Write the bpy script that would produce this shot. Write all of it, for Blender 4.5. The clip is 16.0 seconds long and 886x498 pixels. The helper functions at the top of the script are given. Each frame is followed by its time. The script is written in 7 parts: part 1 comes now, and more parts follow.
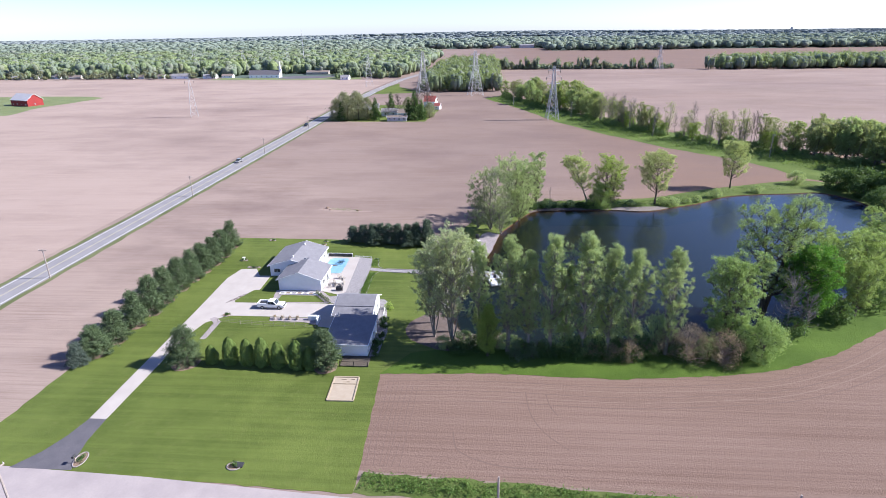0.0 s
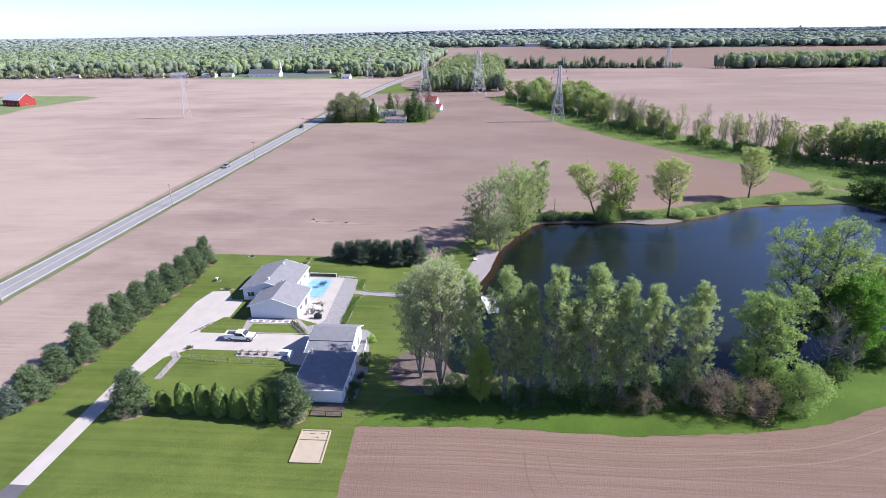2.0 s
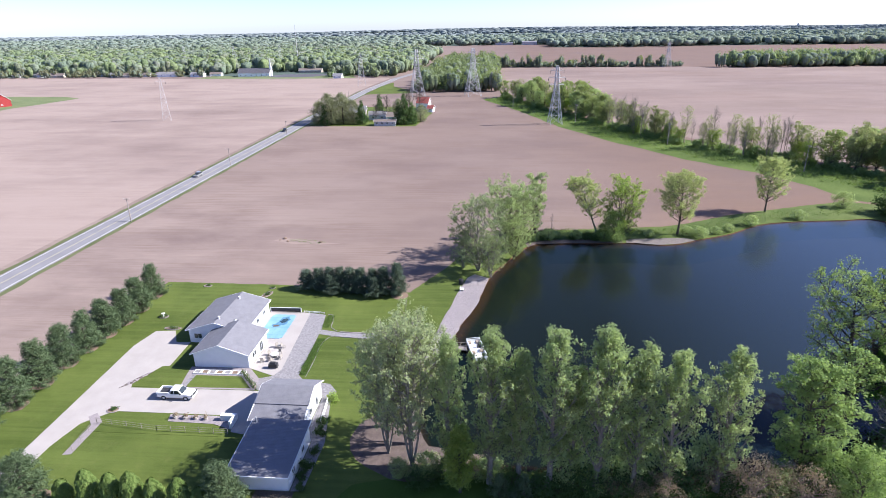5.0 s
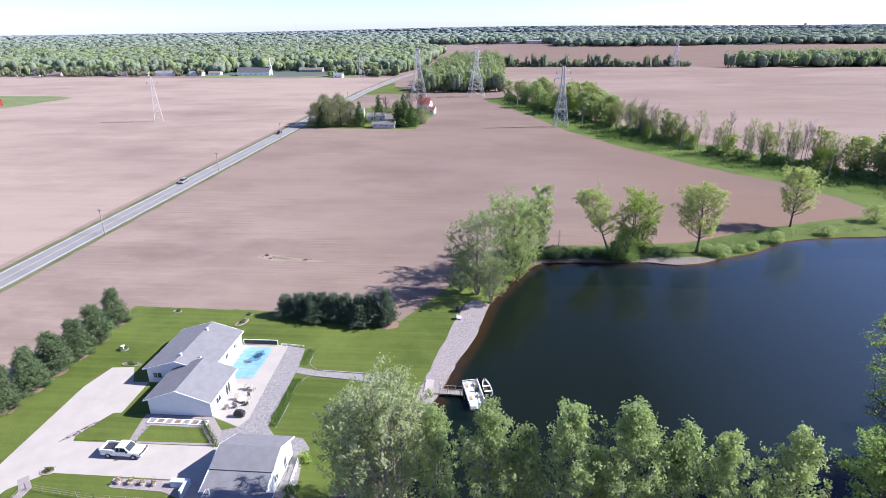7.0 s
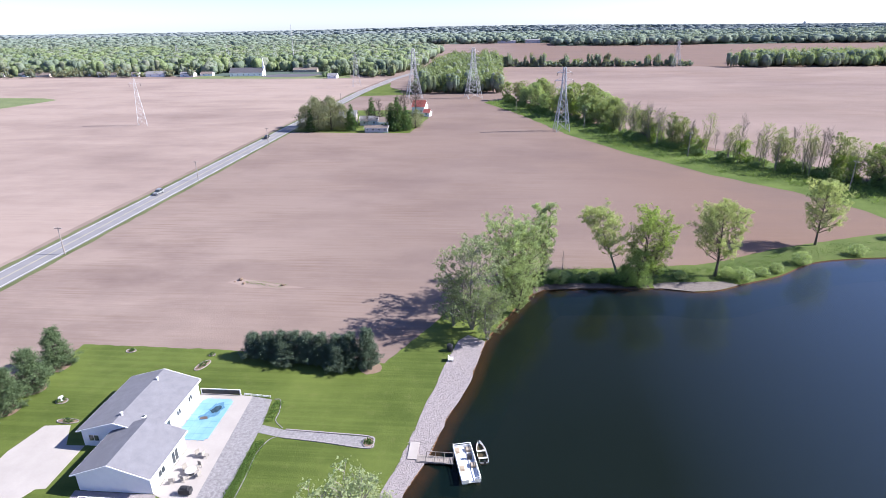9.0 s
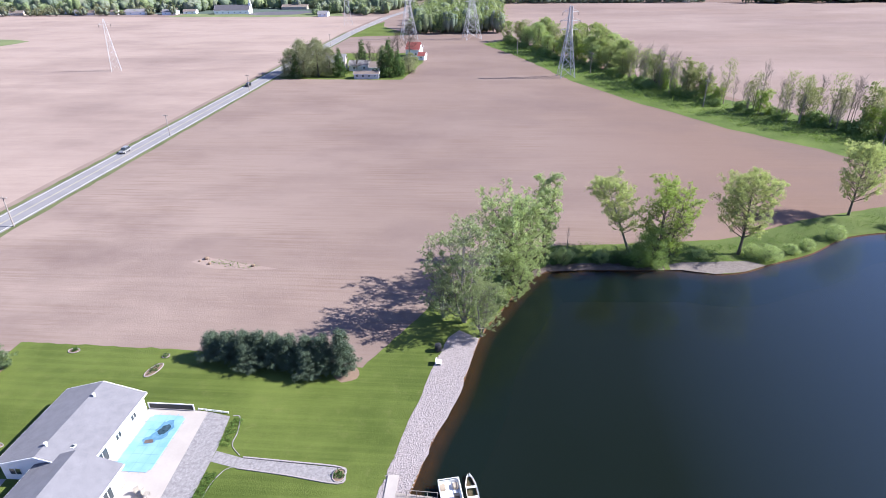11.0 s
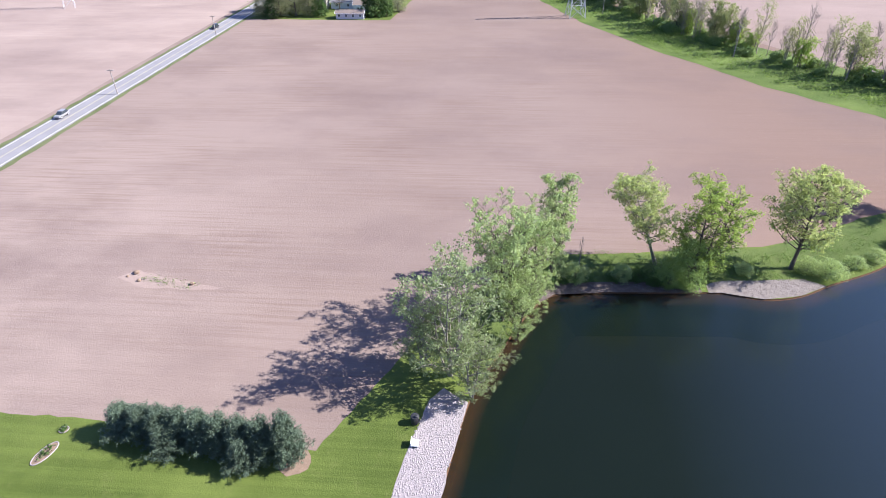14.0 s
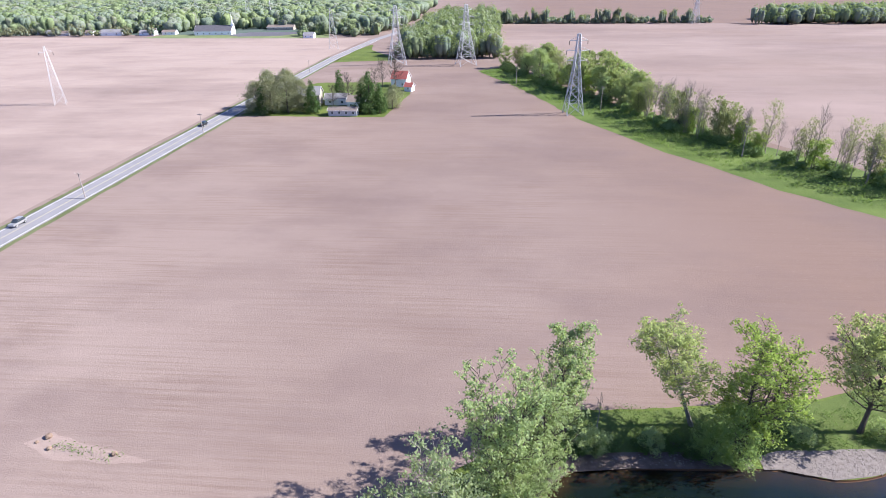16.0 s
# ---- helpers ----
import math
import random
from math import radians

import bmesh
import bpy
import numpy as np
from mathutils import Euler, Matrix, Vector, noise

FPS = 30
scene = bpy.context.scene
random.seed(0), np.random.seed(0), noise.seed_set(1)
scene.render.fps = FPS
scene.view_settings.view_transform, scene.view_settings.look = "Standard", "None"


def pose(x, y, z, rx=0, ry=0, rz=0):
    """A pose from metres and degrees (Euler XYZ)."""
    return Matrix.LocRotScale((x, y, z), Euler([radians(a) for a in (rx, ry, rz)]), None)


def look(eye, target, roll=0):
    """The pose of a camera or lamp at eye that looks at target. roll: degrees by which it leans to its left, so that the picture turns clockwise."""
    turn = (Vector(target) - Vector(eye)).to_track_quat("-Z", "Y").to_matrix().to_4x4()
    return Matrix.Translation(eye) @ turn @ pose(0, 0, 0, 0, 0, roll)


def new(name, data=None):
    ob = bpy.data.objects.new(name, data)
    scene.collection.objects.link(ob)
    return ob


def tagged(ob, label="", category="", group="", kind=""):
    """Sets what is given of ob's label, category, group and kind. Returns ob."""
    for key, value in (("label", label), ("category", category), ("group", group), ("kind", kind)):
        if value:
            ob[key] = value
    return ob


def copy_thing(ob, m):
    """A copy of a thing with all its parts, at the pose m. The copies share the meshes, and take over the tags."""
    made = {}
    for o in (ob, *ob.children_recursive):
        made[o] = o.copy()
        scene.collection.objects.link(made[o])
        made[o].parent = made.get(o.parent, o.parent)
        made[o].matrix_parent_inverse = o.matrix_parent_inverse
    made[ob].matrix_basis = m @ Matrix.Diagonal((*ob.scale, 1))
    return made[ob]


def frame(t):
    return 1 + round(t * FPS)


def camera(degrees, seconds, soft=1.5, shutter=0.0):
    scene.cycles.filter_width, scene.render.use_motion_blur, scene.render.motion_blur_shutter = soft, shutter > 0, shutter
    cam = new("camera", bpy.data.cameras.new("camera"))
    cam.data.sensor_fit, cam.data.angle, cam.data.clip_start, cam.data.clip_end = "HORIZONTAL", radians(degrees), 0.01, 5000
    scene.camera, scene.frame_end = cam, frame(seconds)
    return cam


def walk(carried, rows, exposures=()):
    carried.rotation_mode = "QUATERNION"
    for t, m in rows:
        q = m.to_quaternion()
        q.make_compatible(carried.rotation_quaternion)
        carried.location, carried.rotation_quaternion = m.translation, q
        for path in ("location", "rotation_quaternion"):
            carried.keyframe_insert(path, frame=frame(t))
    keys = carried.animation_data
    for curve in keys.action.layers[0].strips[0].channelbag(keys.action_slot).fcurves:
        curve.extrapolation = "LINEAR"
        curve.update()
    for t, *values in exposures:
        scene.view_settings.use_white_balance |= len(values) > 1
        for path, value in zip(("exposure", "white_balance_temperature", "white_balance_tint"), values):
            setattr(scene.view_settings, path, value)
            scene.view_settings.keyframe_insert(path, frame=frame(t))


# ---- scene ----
cam = camera(75.7, 16.0, soft=0.35)
PATH = [
    (0, (0.369, -2.477, 55.491), (0.221, -0.617, 54.769), -0.9),
    (0.5, (0.742, 1.646, 55.603), (0.592, 3.504, 54.879), -0.8),
    (1, (1.167, 5.405, 55.515), (1.014, 7.262, 54.791), -0.9),
    (1.5, (1.502, 9.085, 55.206), (1.344, 10.943, 54.482), -0.9),
    (2, (2.108, 12.454, 55.185), (1.943, 14.31, 54.459), -0.9),
    (2.5, (2.611, 15.499, 55.193), (2.447, 17.355, 54.466), -0.9),
    (3, (2.942, 18.568, 55.145), (2.782, 20.424, 54.418), -0.9),
    (3.5, (3.385, 21.892, 55.116), (3.23, 23.749, 54.388), -0.9),
    (4, (3.651, 24.995, 55.134), (3.501, 26.851, 54.404), -0.9),
    (6.5, (4.487, 42.006, 54.639), (4.316, 43.859, 53.906), -0.9),
    (7, (4.583, 45.626, 54.667), (4.414, 47.479, 53.932), -0.8),
    (7.5, (4.723, 49.284, 54.689), (4.554, 51.135, 53.953), -0.8),
    (8, (4.774, 53.112, 54.687), (4.607, 54.964, 53.95), -0.8),
    (9.8, (5.2, 67.4, 54.85), (5.036, 69.252, 54.109), -0.9),
    (10.5, (5.424, 73.299, 55.023), (5.262, 75.111, 54.191), -1.0),
    (11, (5.585, 77.311, 55.273), (5.426, 79.08, 54.354), -1.0),
    (11.5, (5.723, 81.666, 55.43), (5.567, 83.387, 54.424), -1.0),
    (12, (5.738, 85.899, 55.59), (5.587, 87.57, 54.501), -1.0),
    (12.5, (5.596, 90.405, 55.688), (5.447, 92.06, 54.575), -1.0),
    (13, (5.706, 94.951, 55.949), (5.558, 96.605, 54.834), -0.9),
    (13.5, (5.753, 99.408, 56.013), (5.606, 101.062, 54.898), -0.9),
    (14, (5.939, 103.742, 56.168), (5.79, 105.395, 55.052), -1.0),
    (14.5, (6.041, 108.544, 56.256), (5.893, 110.2, 55.144), -1.1),
    (15, (5.804, 113.131, 56.487), (5.658, 114.825, 55.435), -0.9),
    (15.5, (5.88, 117.962, 56.32), (5.732, 119.709, 55.357), -0.9),
    (16, (6.191, 122.68, 56.045), (6.038, 124.472, 55.17), -0.9),
]
walk(cam, [(t, look(eye, target, roll)) for t, eye, target, roll in PATH],
     exposures=[(0.0, 1.2), (8.0, 1.25), (12.0, 1.44), (14.2, 1.54), (15.0, 1.52), (16.0, 1.41)])

# ---- light ----
SUN_EL, SUN_AZ = 37.0, 83.5          # azimuth clockwise from +y
world = bpy.data.worlds.new("sky")
scene.world = world
world.use_nodes = True
wn, wl = world.node_tree.nodes, world.node_tree.links
sky = wn.new("ShaderNodeTexSky")
sky.sky_type = "NISHITA"
sky.sun_disc = False
sky.sun_elevation, sky.sun_rotation = radians(SUN_EL), radians(SUN_AZ)
sky.air_density, sky.dust_density, sky.ozone_density = 0.7, 0.3, 1.0
cool = wn.new("ShaderNodeMix")
cool.data_type, cool.blend_type = "RGBA", "MULTIPLY"
cool.inputs[0].default_value = 1.0
cool.inputs[7].default_value = (0.92, 0.985, 1.38, 1)
wl.new(sky.outputs[0], cool.inputs[6])
wl.new(cool.outputs[2], wn["Background"].inputs[0])
wn["Background"].inputs[1].default_value = 0.078
sun = new("sun", bpy.data.lights.new("sun", "SUN"))
sun.data.energy, sun.data.angle, sun.data.color = 5.0, radians(0.53), (1.0, 0.972, 0.955)
ca, sa = math.cos(radians(SUN_EL)), math.sin(radians(SUN_EL))
sun.matrix_world = look((0, 0, 200), (-math.sin(radians(SUN_AZ)) * ca, -math.cos(radians(SUN_AZ)) * ca, 200 - sa))

# ---- materials ----


class Nodes:
    """Short hand for building one node material."""

    def __init__(self, name):
        self.m = bpy.data.materials.new(name)
        self.m.use_nodes = True
        self.t = self.m.node_tree
        self.bsdf = self.t.nodes["Principled BSDF"]
        self.out = self.t.nodes["Material Output"]
        self.pos = self.add("ShaderNodeNewGeometry").outputs["Position"]

    def add(self, kind, **kw):
        n = self.t.nodes.new(kind)
        for k, v in kw.items():
            n.inputs[k.replace("_", " ")].default_value = v
        return n

    def link(self, a, b):
        self.t.links.new(a, b)

    def at(self, scale=(1, 1, 1), rot=0.0, source=None):
        n = self.add("ShaderNodeMapping")
        n.inputs["Scale"].default_value = scale
        n.inputs["Rotation"].default_value = (0, 0, radians(rot))
        self.link(source or self.pos, n.inputs["Vector"])
        return n.outputs[0]

    def noise(self, scale, vec=None, detail=4.0, rough=0.55, low=0.3, high=0.7):
        n = self.add("ShaderNodeTexNoise", Scale=scale, Detail=detail, Roughness=rough)
        self.link(vec or self.pos, n.inputs["Vector"])
        r = self.add("ShaderNodeMapRange")
        r.inputs["From Min"].default_value, r.inputs["From Max"].default_value = low, high
        self.link(n.outputs["Fac"], r.inputs["Value"])
        return r.outputs[0]

    def mix(self, fac, a, b, kind="MIX"):
        n = self.t.nodes.new("ShaderNodeMix")
        n.data_type, n.blend_type = "RGBA", kind
        for sock, v in ((n.inputs[0], fac), (n.inputs[6], a), (n.inputs[7], b)):
            if isinstance(v, bpy.types.NodeSocket):
                self.link(v, sock)
            elif isinstance(v, (int, float)):
                sock.default_value = v
            else:
                sock.default_value = (*v, 1)
        return n.outputs[2]

    def scale(self, a, k):
        n = self.t.nodes.new("ShaderNodeMath")
        n.operation = "MULTIPLY"
        self.link(a, n.inputs[0])
        n.inputs[1].default_value = k
        return n.outputs[0]

    def bump(self, height, strength=0.3, distance=0.05):
        n = self.add("ShaderNodeBump", Strength=strength, Distance=distance)
        self.link(height, n.inputs["Height"])
        self.link(n.outputs[0], self.bsdf.inputs["Normal"])

    def done(self, colour, rough=0.9, metal=0.0, spec=0.3):
        if isinstance(colour, bpy.types.NodeSocket):
            self.link(colour, self.bsdf.inputs["Base Color"])
        else:
            self.bsdf.inputs["Base Color"].default_value = (*colour, 1)
        self.bsdf.inputs["Roughness"].default_value = rough
        self.bsdf.inputs["Metallic"].default_value = metal
        self.bsdf.inputs["Specular IOR Level"].default_value = spec
        return self.m


def surface(name, a, b, scale=2.0, rough=0.8, metal=0.0, spec=0.3, fine=0.25, bump=0.0):
    """A plain surface with blotches of b on a, and a fine grain."""
    n = Nodes(name)
    c = n.mix(n.noise(scale, detail=3), a, b)
    g = n.noise(scale * 14, detail=2)
    c = n.mix(n.scale(g, fine), c, tuple(v * 0.55 for v in a))
    if bump:
        n.bump(g, bump)
    return n.done(c, rough, metal, spec)


def soil_material(name="tilled_soil", tone=1.0, damp=0.75):
    """Tilled soil; tone: how pale, damp: how strong its dark damp streaks are."""
    n = Nodes(name)
    k = lambda r, g, b: (r * tone * 0.985, g * tone, b * tone * 1.015)

    def ramp(axis, low, high):
        m = n.add("ShaderNodeMapRange")
        m.interpolation_type = "SMOOTHSTEP"
        m.inputs["From Min"].default_value, m.inputs["From Max"].default_value = low, high
        n.link(xyz.outputs[axis], m.inputs["Value"])
        return m.outputs[0]
    xyz = n.t.nodes.new("ShaderNodeSeparateXYZ")
    n.link(n.pos, xyz.inputs[0])
    big = n.noise(0.011, n.at((0.6, 1.3, 1)), 5, 0.6, 0.34, 0.66)
    c = n.mix(big, k(0.212, 0.158, 0.138), k(0.262, 0.198, 0.177))
    warm = n.noise(0.006, n.at((0.6, 1.3, 1), 20), 4, 0.6, 0.5, 0.72)
    c = n.mix(n.scale(warm, 0.6), c, k(0.22, 0.15, 0.118))
    pale = n.noise(0.009, n.at((0.8, 1.2, 1), 30), 5, 0.62, 0.5, 0.75)
    c = n.mix(n.scale(pale, 0.6), c, k(0.317, 0.251, 0.221))
    c = n.mix(n.scale(ramp(0, 0.0, -85.0), 0.72), c, k(0.35, 0.272, 0.238))
    c = n.mix(n.scale(ramp(0, 5.0, 85.0), 0.85 if damp > 0.8 else 0.0), c, k(0.19, 0.116, 0.087))
    c = n.mix(n.scale(ramp(1, 165.0, 265.0), 0.5 if damp > 0.8 else 0.0), c, k(0.192, 0.14, 0.124))
    broad = n.noise(0.018 if damp > 0.8 else 0.0075, n.at((0.75, 1.2, 1), 8), 6, 0.66, 0.47, 0.72)
    c = n.mix(n.scale(broad, damp * 0.95), c, k(0.15, 0.108, 0.102))
    smear = n.noise(0.035, n.at((0.5, 1.3, 1), 4), 5, 0.66, 0.5, 0.78)
    c = n.mix(n.scale(smear, damp * 0.55), c, k(0.14, 0.1, 0.095))
    streak = n.noise(1.0, n.at((0.012, 0.3, 1), 1.5), 5, 0.65, 0.4, 0.72)
    c = n.mix(n.scale(streak, 0.13), c, k(0.165, 0.114, 0.099))
    rows = n.noise(1.0, n.at((0.03, 1.3, 1), -0.8), 5, 0.75, 0.46, 0.6)
    c = n.mix(n.scale(n.mix(1.0, rows, n.noise(0.03, None, 3, 0.6, 0.35, 0.65), "MULTIPLY"), 0.6 if damp > 0.8 else 0.2), c, k(0.165, 0.112, 0.09))
    speck = n.noise(1.3, n.at((0.5, 1.2, 1)), 4, 0.8, 0.6, 0.72)
    c = n.mix(n.scale(speck, 0.3), c, k(0.36, 0.295, 0.25))
    clod = n.noise(3.0, None, 5, 0.7, 0.3, 0.7)
    c = n.mix(n.scale(clod, 0.22), c, (0.158, 0.106, 0.079))
    n.bump(clod, 0.35, 0.1)
    return n.done(c, 0.95, 0, 0.1)


def near_soil_material():
    n = Nodes("fresh_tilled_soil")
    c = n.mix(n.noise(0.03, n.at((0.5, 1.4, 1)), 5, 0.6), (0.152, 0.102, 0.082), (0.2, 0.139, 0.117))
    rows = n.noise(1.0, n.at((0.015, 1.3, 1), 1.5), 4, 0.65, 0.4, 0.64)
    c = n.mix(n.scale(rows, 0.3), c, (0.264, 0.191, 0.162))
    deep = n.noise(1.0, n.at((0.02, 3.2, 1), 1.5), 2, 0.5, 0.5, 0.66)
    c = n.mix(n.scale(deep, 0.35), c, (0.112, 0.069, 0.056))
    clod = n.noise(2.6, None, 5, 0.75, 0.3, 0.7)
    c = n.mix(n.scale(clod, 0.3), c, (0.106, 0.066, 0.053))
    n.bump(clod, 0.5, 0.14)
    return n.done(c, 0.95, 0, 0.1)


def grass_material(name, a, b, dry, mow=0.0):
    n = Nodes(name)
    c = n.mix(n.noise(0.06, None, 6, 0.65, 0.36, 0.64), tuple(v * 0.86 for v in a), b)
    c = n.mix(n.scale(n.noise(0.5, None, 5, 0.7, 0.55, 0.8), 0.45), c, dry)
    c = n.mix(n.scale(n.noise(5.0, None, 4, 0.7), 0.35), c, tuple(v * 0.5 for v in a))
    if mow:
        lines = n.noise(1.0, n.at((0.025, 0.95, 1), 2), 3, 0.6, 0.44, 0.6)
        c = n.mix(n.scale(lines, mow), c, tuple(v * 1.45 for v in b))
    n.bump(n.noise(9.0, None, 3, 0.7), 0.5, 0.08)
    return n.done(c, 0.9, 0, 0.15)


def leaf_material(name, a, b, through_light=0.4, gloss=0.12):
    """Leaves: colour varies from leaf to leaf and from plant to plant, and some light passes through."""
    n = Nodes(name)
    geo = n.add("ShaderNodeNewGeometry")
    info = n.add("ShaderNodeObjectInfo")
    c = n.mix(geo.outputs["Random Per Island"], a, b)
    c = n.mix(n.scale(info.outputs["Random"], 0.35), c, tuple(v * k for v, k in zip(a, (0.8, 0.72, 0.7))))
    n.done(c, 0.6, 0, gloss)
    tr = n.t.nodes.new("ShaderNodeBsdfTranslucent")
    n.link(n.mix(0.5, c, (b[0] * 1.3, b[1] * 1.3, b[2] * 0.7)), tr.inputs[0])
    mx = n.t.nodes.new("ShaderNodeMixShader")
    mx.inputs[0].default_value = through_light
    n.link(n.bsdf.outputs[0], mx.inputs[1])
    n.link(tr.outputs[0], mx.inputs[2])
    n.link(mx.outputs[0], n.out.inputs[0])
    return n.m


def water_material():
    n = Nodes("pond_water")
    n.bsdf.inputs["IOR"].default_value = 1.33
    rip = n.noise(1.0, n.at((0.5, 1.6, 1), -12), 3, 0.5, 0.2, 0.8)
    slow = n.noise(0.12, None, 2, 0.5, 0.2, 0.8)
    n.bump(n.mix(0.5, rip, slow), 0.07, 0.12)
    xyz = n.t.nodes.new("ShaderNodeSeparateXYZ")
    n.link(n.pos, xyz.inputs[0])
    # paler blue eastwards: the brighter sky reflection there, put into the base colour
    sky_sheen = n.add("ShaderNodeMapRange")
    sky_sheen.inputs["From Min"].default_value, sky_sheen.inputs["From Max"].default_value = 28.0, 92.0
    n.link(xyz.outputs[0], sky_sheen.inputs["Value"])
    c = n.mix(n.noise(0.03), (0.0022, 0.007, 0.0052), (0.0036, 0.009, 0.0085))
    n.done(n.mix(sky_sheen.outputs[0], c, (0.026, 0.046, 0.082)), 0.15, 0, 0.3)
    tp = n.t.nodes.new("ShaderNodeBsdfTransparent")
    tp.inputs[0].default_value = (0.8, 0.62, 0.4, 1)
    mx = n.t.nodes.new("ShaderNodeMixShader")
    mx.inputs[0].default_value = 0.24
    n.link(n.bsdf.outputs[0], mx.inputs[1])
    n.link(tp.outputs[0], mx.inputs[2])
    n.link(mx.outputs[0], n.out.inputs[0])
    return n.m


SOIL = soil_material("tilled_soil", 0.93, 0.9)
PALE_SOIL = soil_material("dry_pale_soil", 1.04, 0.8)
LAWN = grass_material("mown_grass", (0.076, 0.108, 0.022), (0.114, 0.147, 0.035), (0.165, 0.165, 0.064), 0.16)
LUSH = grass_material("lush_bank_grass", (0.056, 0.102, 0.015), (0.082, 0.136, 0.022), (0.1, 0.13, 0.038))
ROUGH_GRASS = grass_material("rough_grass", (0.072, 0.108, 0.026), (0.115, 0.15, 0.045), (0.15, 0.125, 0.072))
STRIP = grass_material("weedy_green_strip", (0.075, 0.118, 0.026), (0.115, 0.16, 0.04), (0.14, 0.13, 0.075))
FIELD_GREEN = grass_material("far_grass", (0.15, 0.185, 0.085), (0.18, 0.21, 0.10), (0.19, 0.19, 0.11))
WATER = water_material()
CONCRETE = surface("pale_concrete", (0.383, 0.350, 0.333), (0.337, 0.307, 0.294), 0.35, 0.85, fine=0.1)
PAVERS = surface("grey_pavers", (0.22, 0.205, 0.218), (0.41, 0.39, 0.4), 2.6, 0.85, fine=0.75, bump=0.4)
ASPHALT = surface("dark_asphalt", (0.086, 0.083, 0.099), (0.112, 0.106, 0.122), 0.5, 0.9, fine=0.3)
ROAD = surface("worn_asphalt", (0.19, 0.184, 0.196), (0.23, 0.222, 0.235), 0.2, 0.9, fine=0.15)
CHIP_ROAD = surface("chip_seal_road", (0.330, 0.290, 0.290), (0.264, 0.231, 0.238), 0.25, 0.9, fine=0.15)
PAINT = surface("road_paint", (0.58, 0.57, 0.55), (0.48, 0.47, 0.45), 1.0, 0.7)
YELLOW = surface("faded_yellow_paint", (0.42, 0.37, 0.25), (0.34, 0.3, 0.21), 1.0, 0.7)
VERGE = grass_material("dry_verge_grass", (0.105, 0.125, 0.052), (0.145, 0.155, 0.078), (0.19, 0.16, 0.11))
STONES = surface("shore_stones", (0.36, 0.315, 0.325), (0.26, 0.225, 0.235), 1.6, 0.9, fine=0.5, bump=0.5)
BAR_GRAVEL = surface("bar_gravel", (0.235, 0.2, 0.19), (0.16, 0.135, 0.128), 1.6, 0.9, fine=0.5, bump=0.5)
ROCK = surface("rock", (0.35, 0.312, 0.318), (0.23, 0.203, 0.21), 3.0, 0.9, fine=0.3)
MULCH = surface("wood_mulch", (0.264, 0.188, 0.142), (0.191, 0.132, 0.099), 2.0, 0.95, fine=0.5, bump=0.4)
# dark litter tone, which also stands in for shade lying on stones
LITTER_AND_SHADE = surface("litter_and_shaded_stones", (0.15, 0.115, 0.105), (0.085, 0.064, 0.058), 1.2, 0.95, fine=0.5, bump=0.5)
SAND = surface("sand", (0.365, 0.31, 0.25), (0.32, 0.262, 0.205), 1.0, 0.95, fine=0.15)
TIMBER = surface("pale_timber", (0.370, 0.304, 0.224), (0.277, 0.224, 0.165), 3.0, 0.8)
POLE_WOOD = surface("weathered_pole", (0.33, 0.29, 0.27), (0.25, 0.215, 0.2), 3.0, 0.9)
BARK = surface("grey_bark", (0.125, 0.106, 0.086), (0.073, 0.059, 0.050), 4.0, 0.95, bump=0.5)
PALE_BARK = surface("pale_bark", (0.264, 0.244, 0.211), (0.165, 0.145, 0.125), 4.0, 0.95)
SHINGLE = surface("grey_shingles", (0.178, 0.176, 0.2), (0.222, 0.219, 0.245), 0.9, 0.9, fine=0.5, bump=0.2)
SIDING = surface("white_siding", (0.79, 0.79, 0.81), (0.74, 0.74, 0.77), 1.0, 0.55, fine=0.05)
TRIM = surface("white_trim", (0.79, 0.79, 0.79), (0.73, 0.73, 0.74), 2.0, 0.5, fine=0.05)
DARK = surface("dark_metal", (0.045, 0.045, 0.05), (0.03, 0.03, 0.035), 2.0, 0.5)
GLASS = surface("window_glass", (0.03, 0.04, 0.05), (0.05, 0.06, 0.07), 0.6, 0.08, spec=0.6)
STEEL = surface("galvanised_steel", (0.54, 0.53, 0.54), (0.44, 0.43, 0.44), 0.8, 0.55)
LINER = surface("blue_pool_cover", (0.15, 0.31, 0.45), (0.22, 0.38, 0.50), 0.45, 0.55, fine=0.12)
STRAP = surface("cover_strap", (0.14, 0.29, 0.42), (0.16, 0.31, 0.44), 2.0, 0.6)
WET = surface("wet_pool_cover", (0.07, 0.17, 0.27), (0.13, 0.26, 0.37), 1.8, 0.2)
PUDDLE = surface("puddle_with_leaves", (0.018, 0.035, 0.05), (0.05, 0.09, 0.12), 2.5, 0.15)
CAR_WHITE = surface("white_car_paint", (0.80, 0.80, 0.80), (0.76, 0.76, 0.77), 1.0, 0.25, spec=0.5, fine=0.03)
CAR_BLACK = surface("black_car_paint", (0.02, 0.02, 0.025), (0.03, 0.03, 0.035), 1.0, 0.25, spec=0.5)
CAR_SILVER = surface("silver_car_paint", (0.363, 0.363, 0.370), (0.330, 0.330, 0.343), 1.0, 0.3, metal=0.4, spec=0.5)
RUBBER = surface("rubber", (0.025, 0.025, 0.025), (0.035, 0.035, 0.035), 3.0, 0.85)
RED = surface("barn_red", (0.277, 0.033, 0.033), (0.224, 0.026, 0.026), 0.5, 0.8)
RED_ROOF = surface("red_metal_roof", (0.33, 0.1, 0.085), (0.28, 0.085, 0.072), 0.5, 0.6)
WHITE_ROOF = surface("pale_metal_roof", (0.488, 0.475, 0.488), (0.436, 0.422, 0.436), 0.5, 0.5)
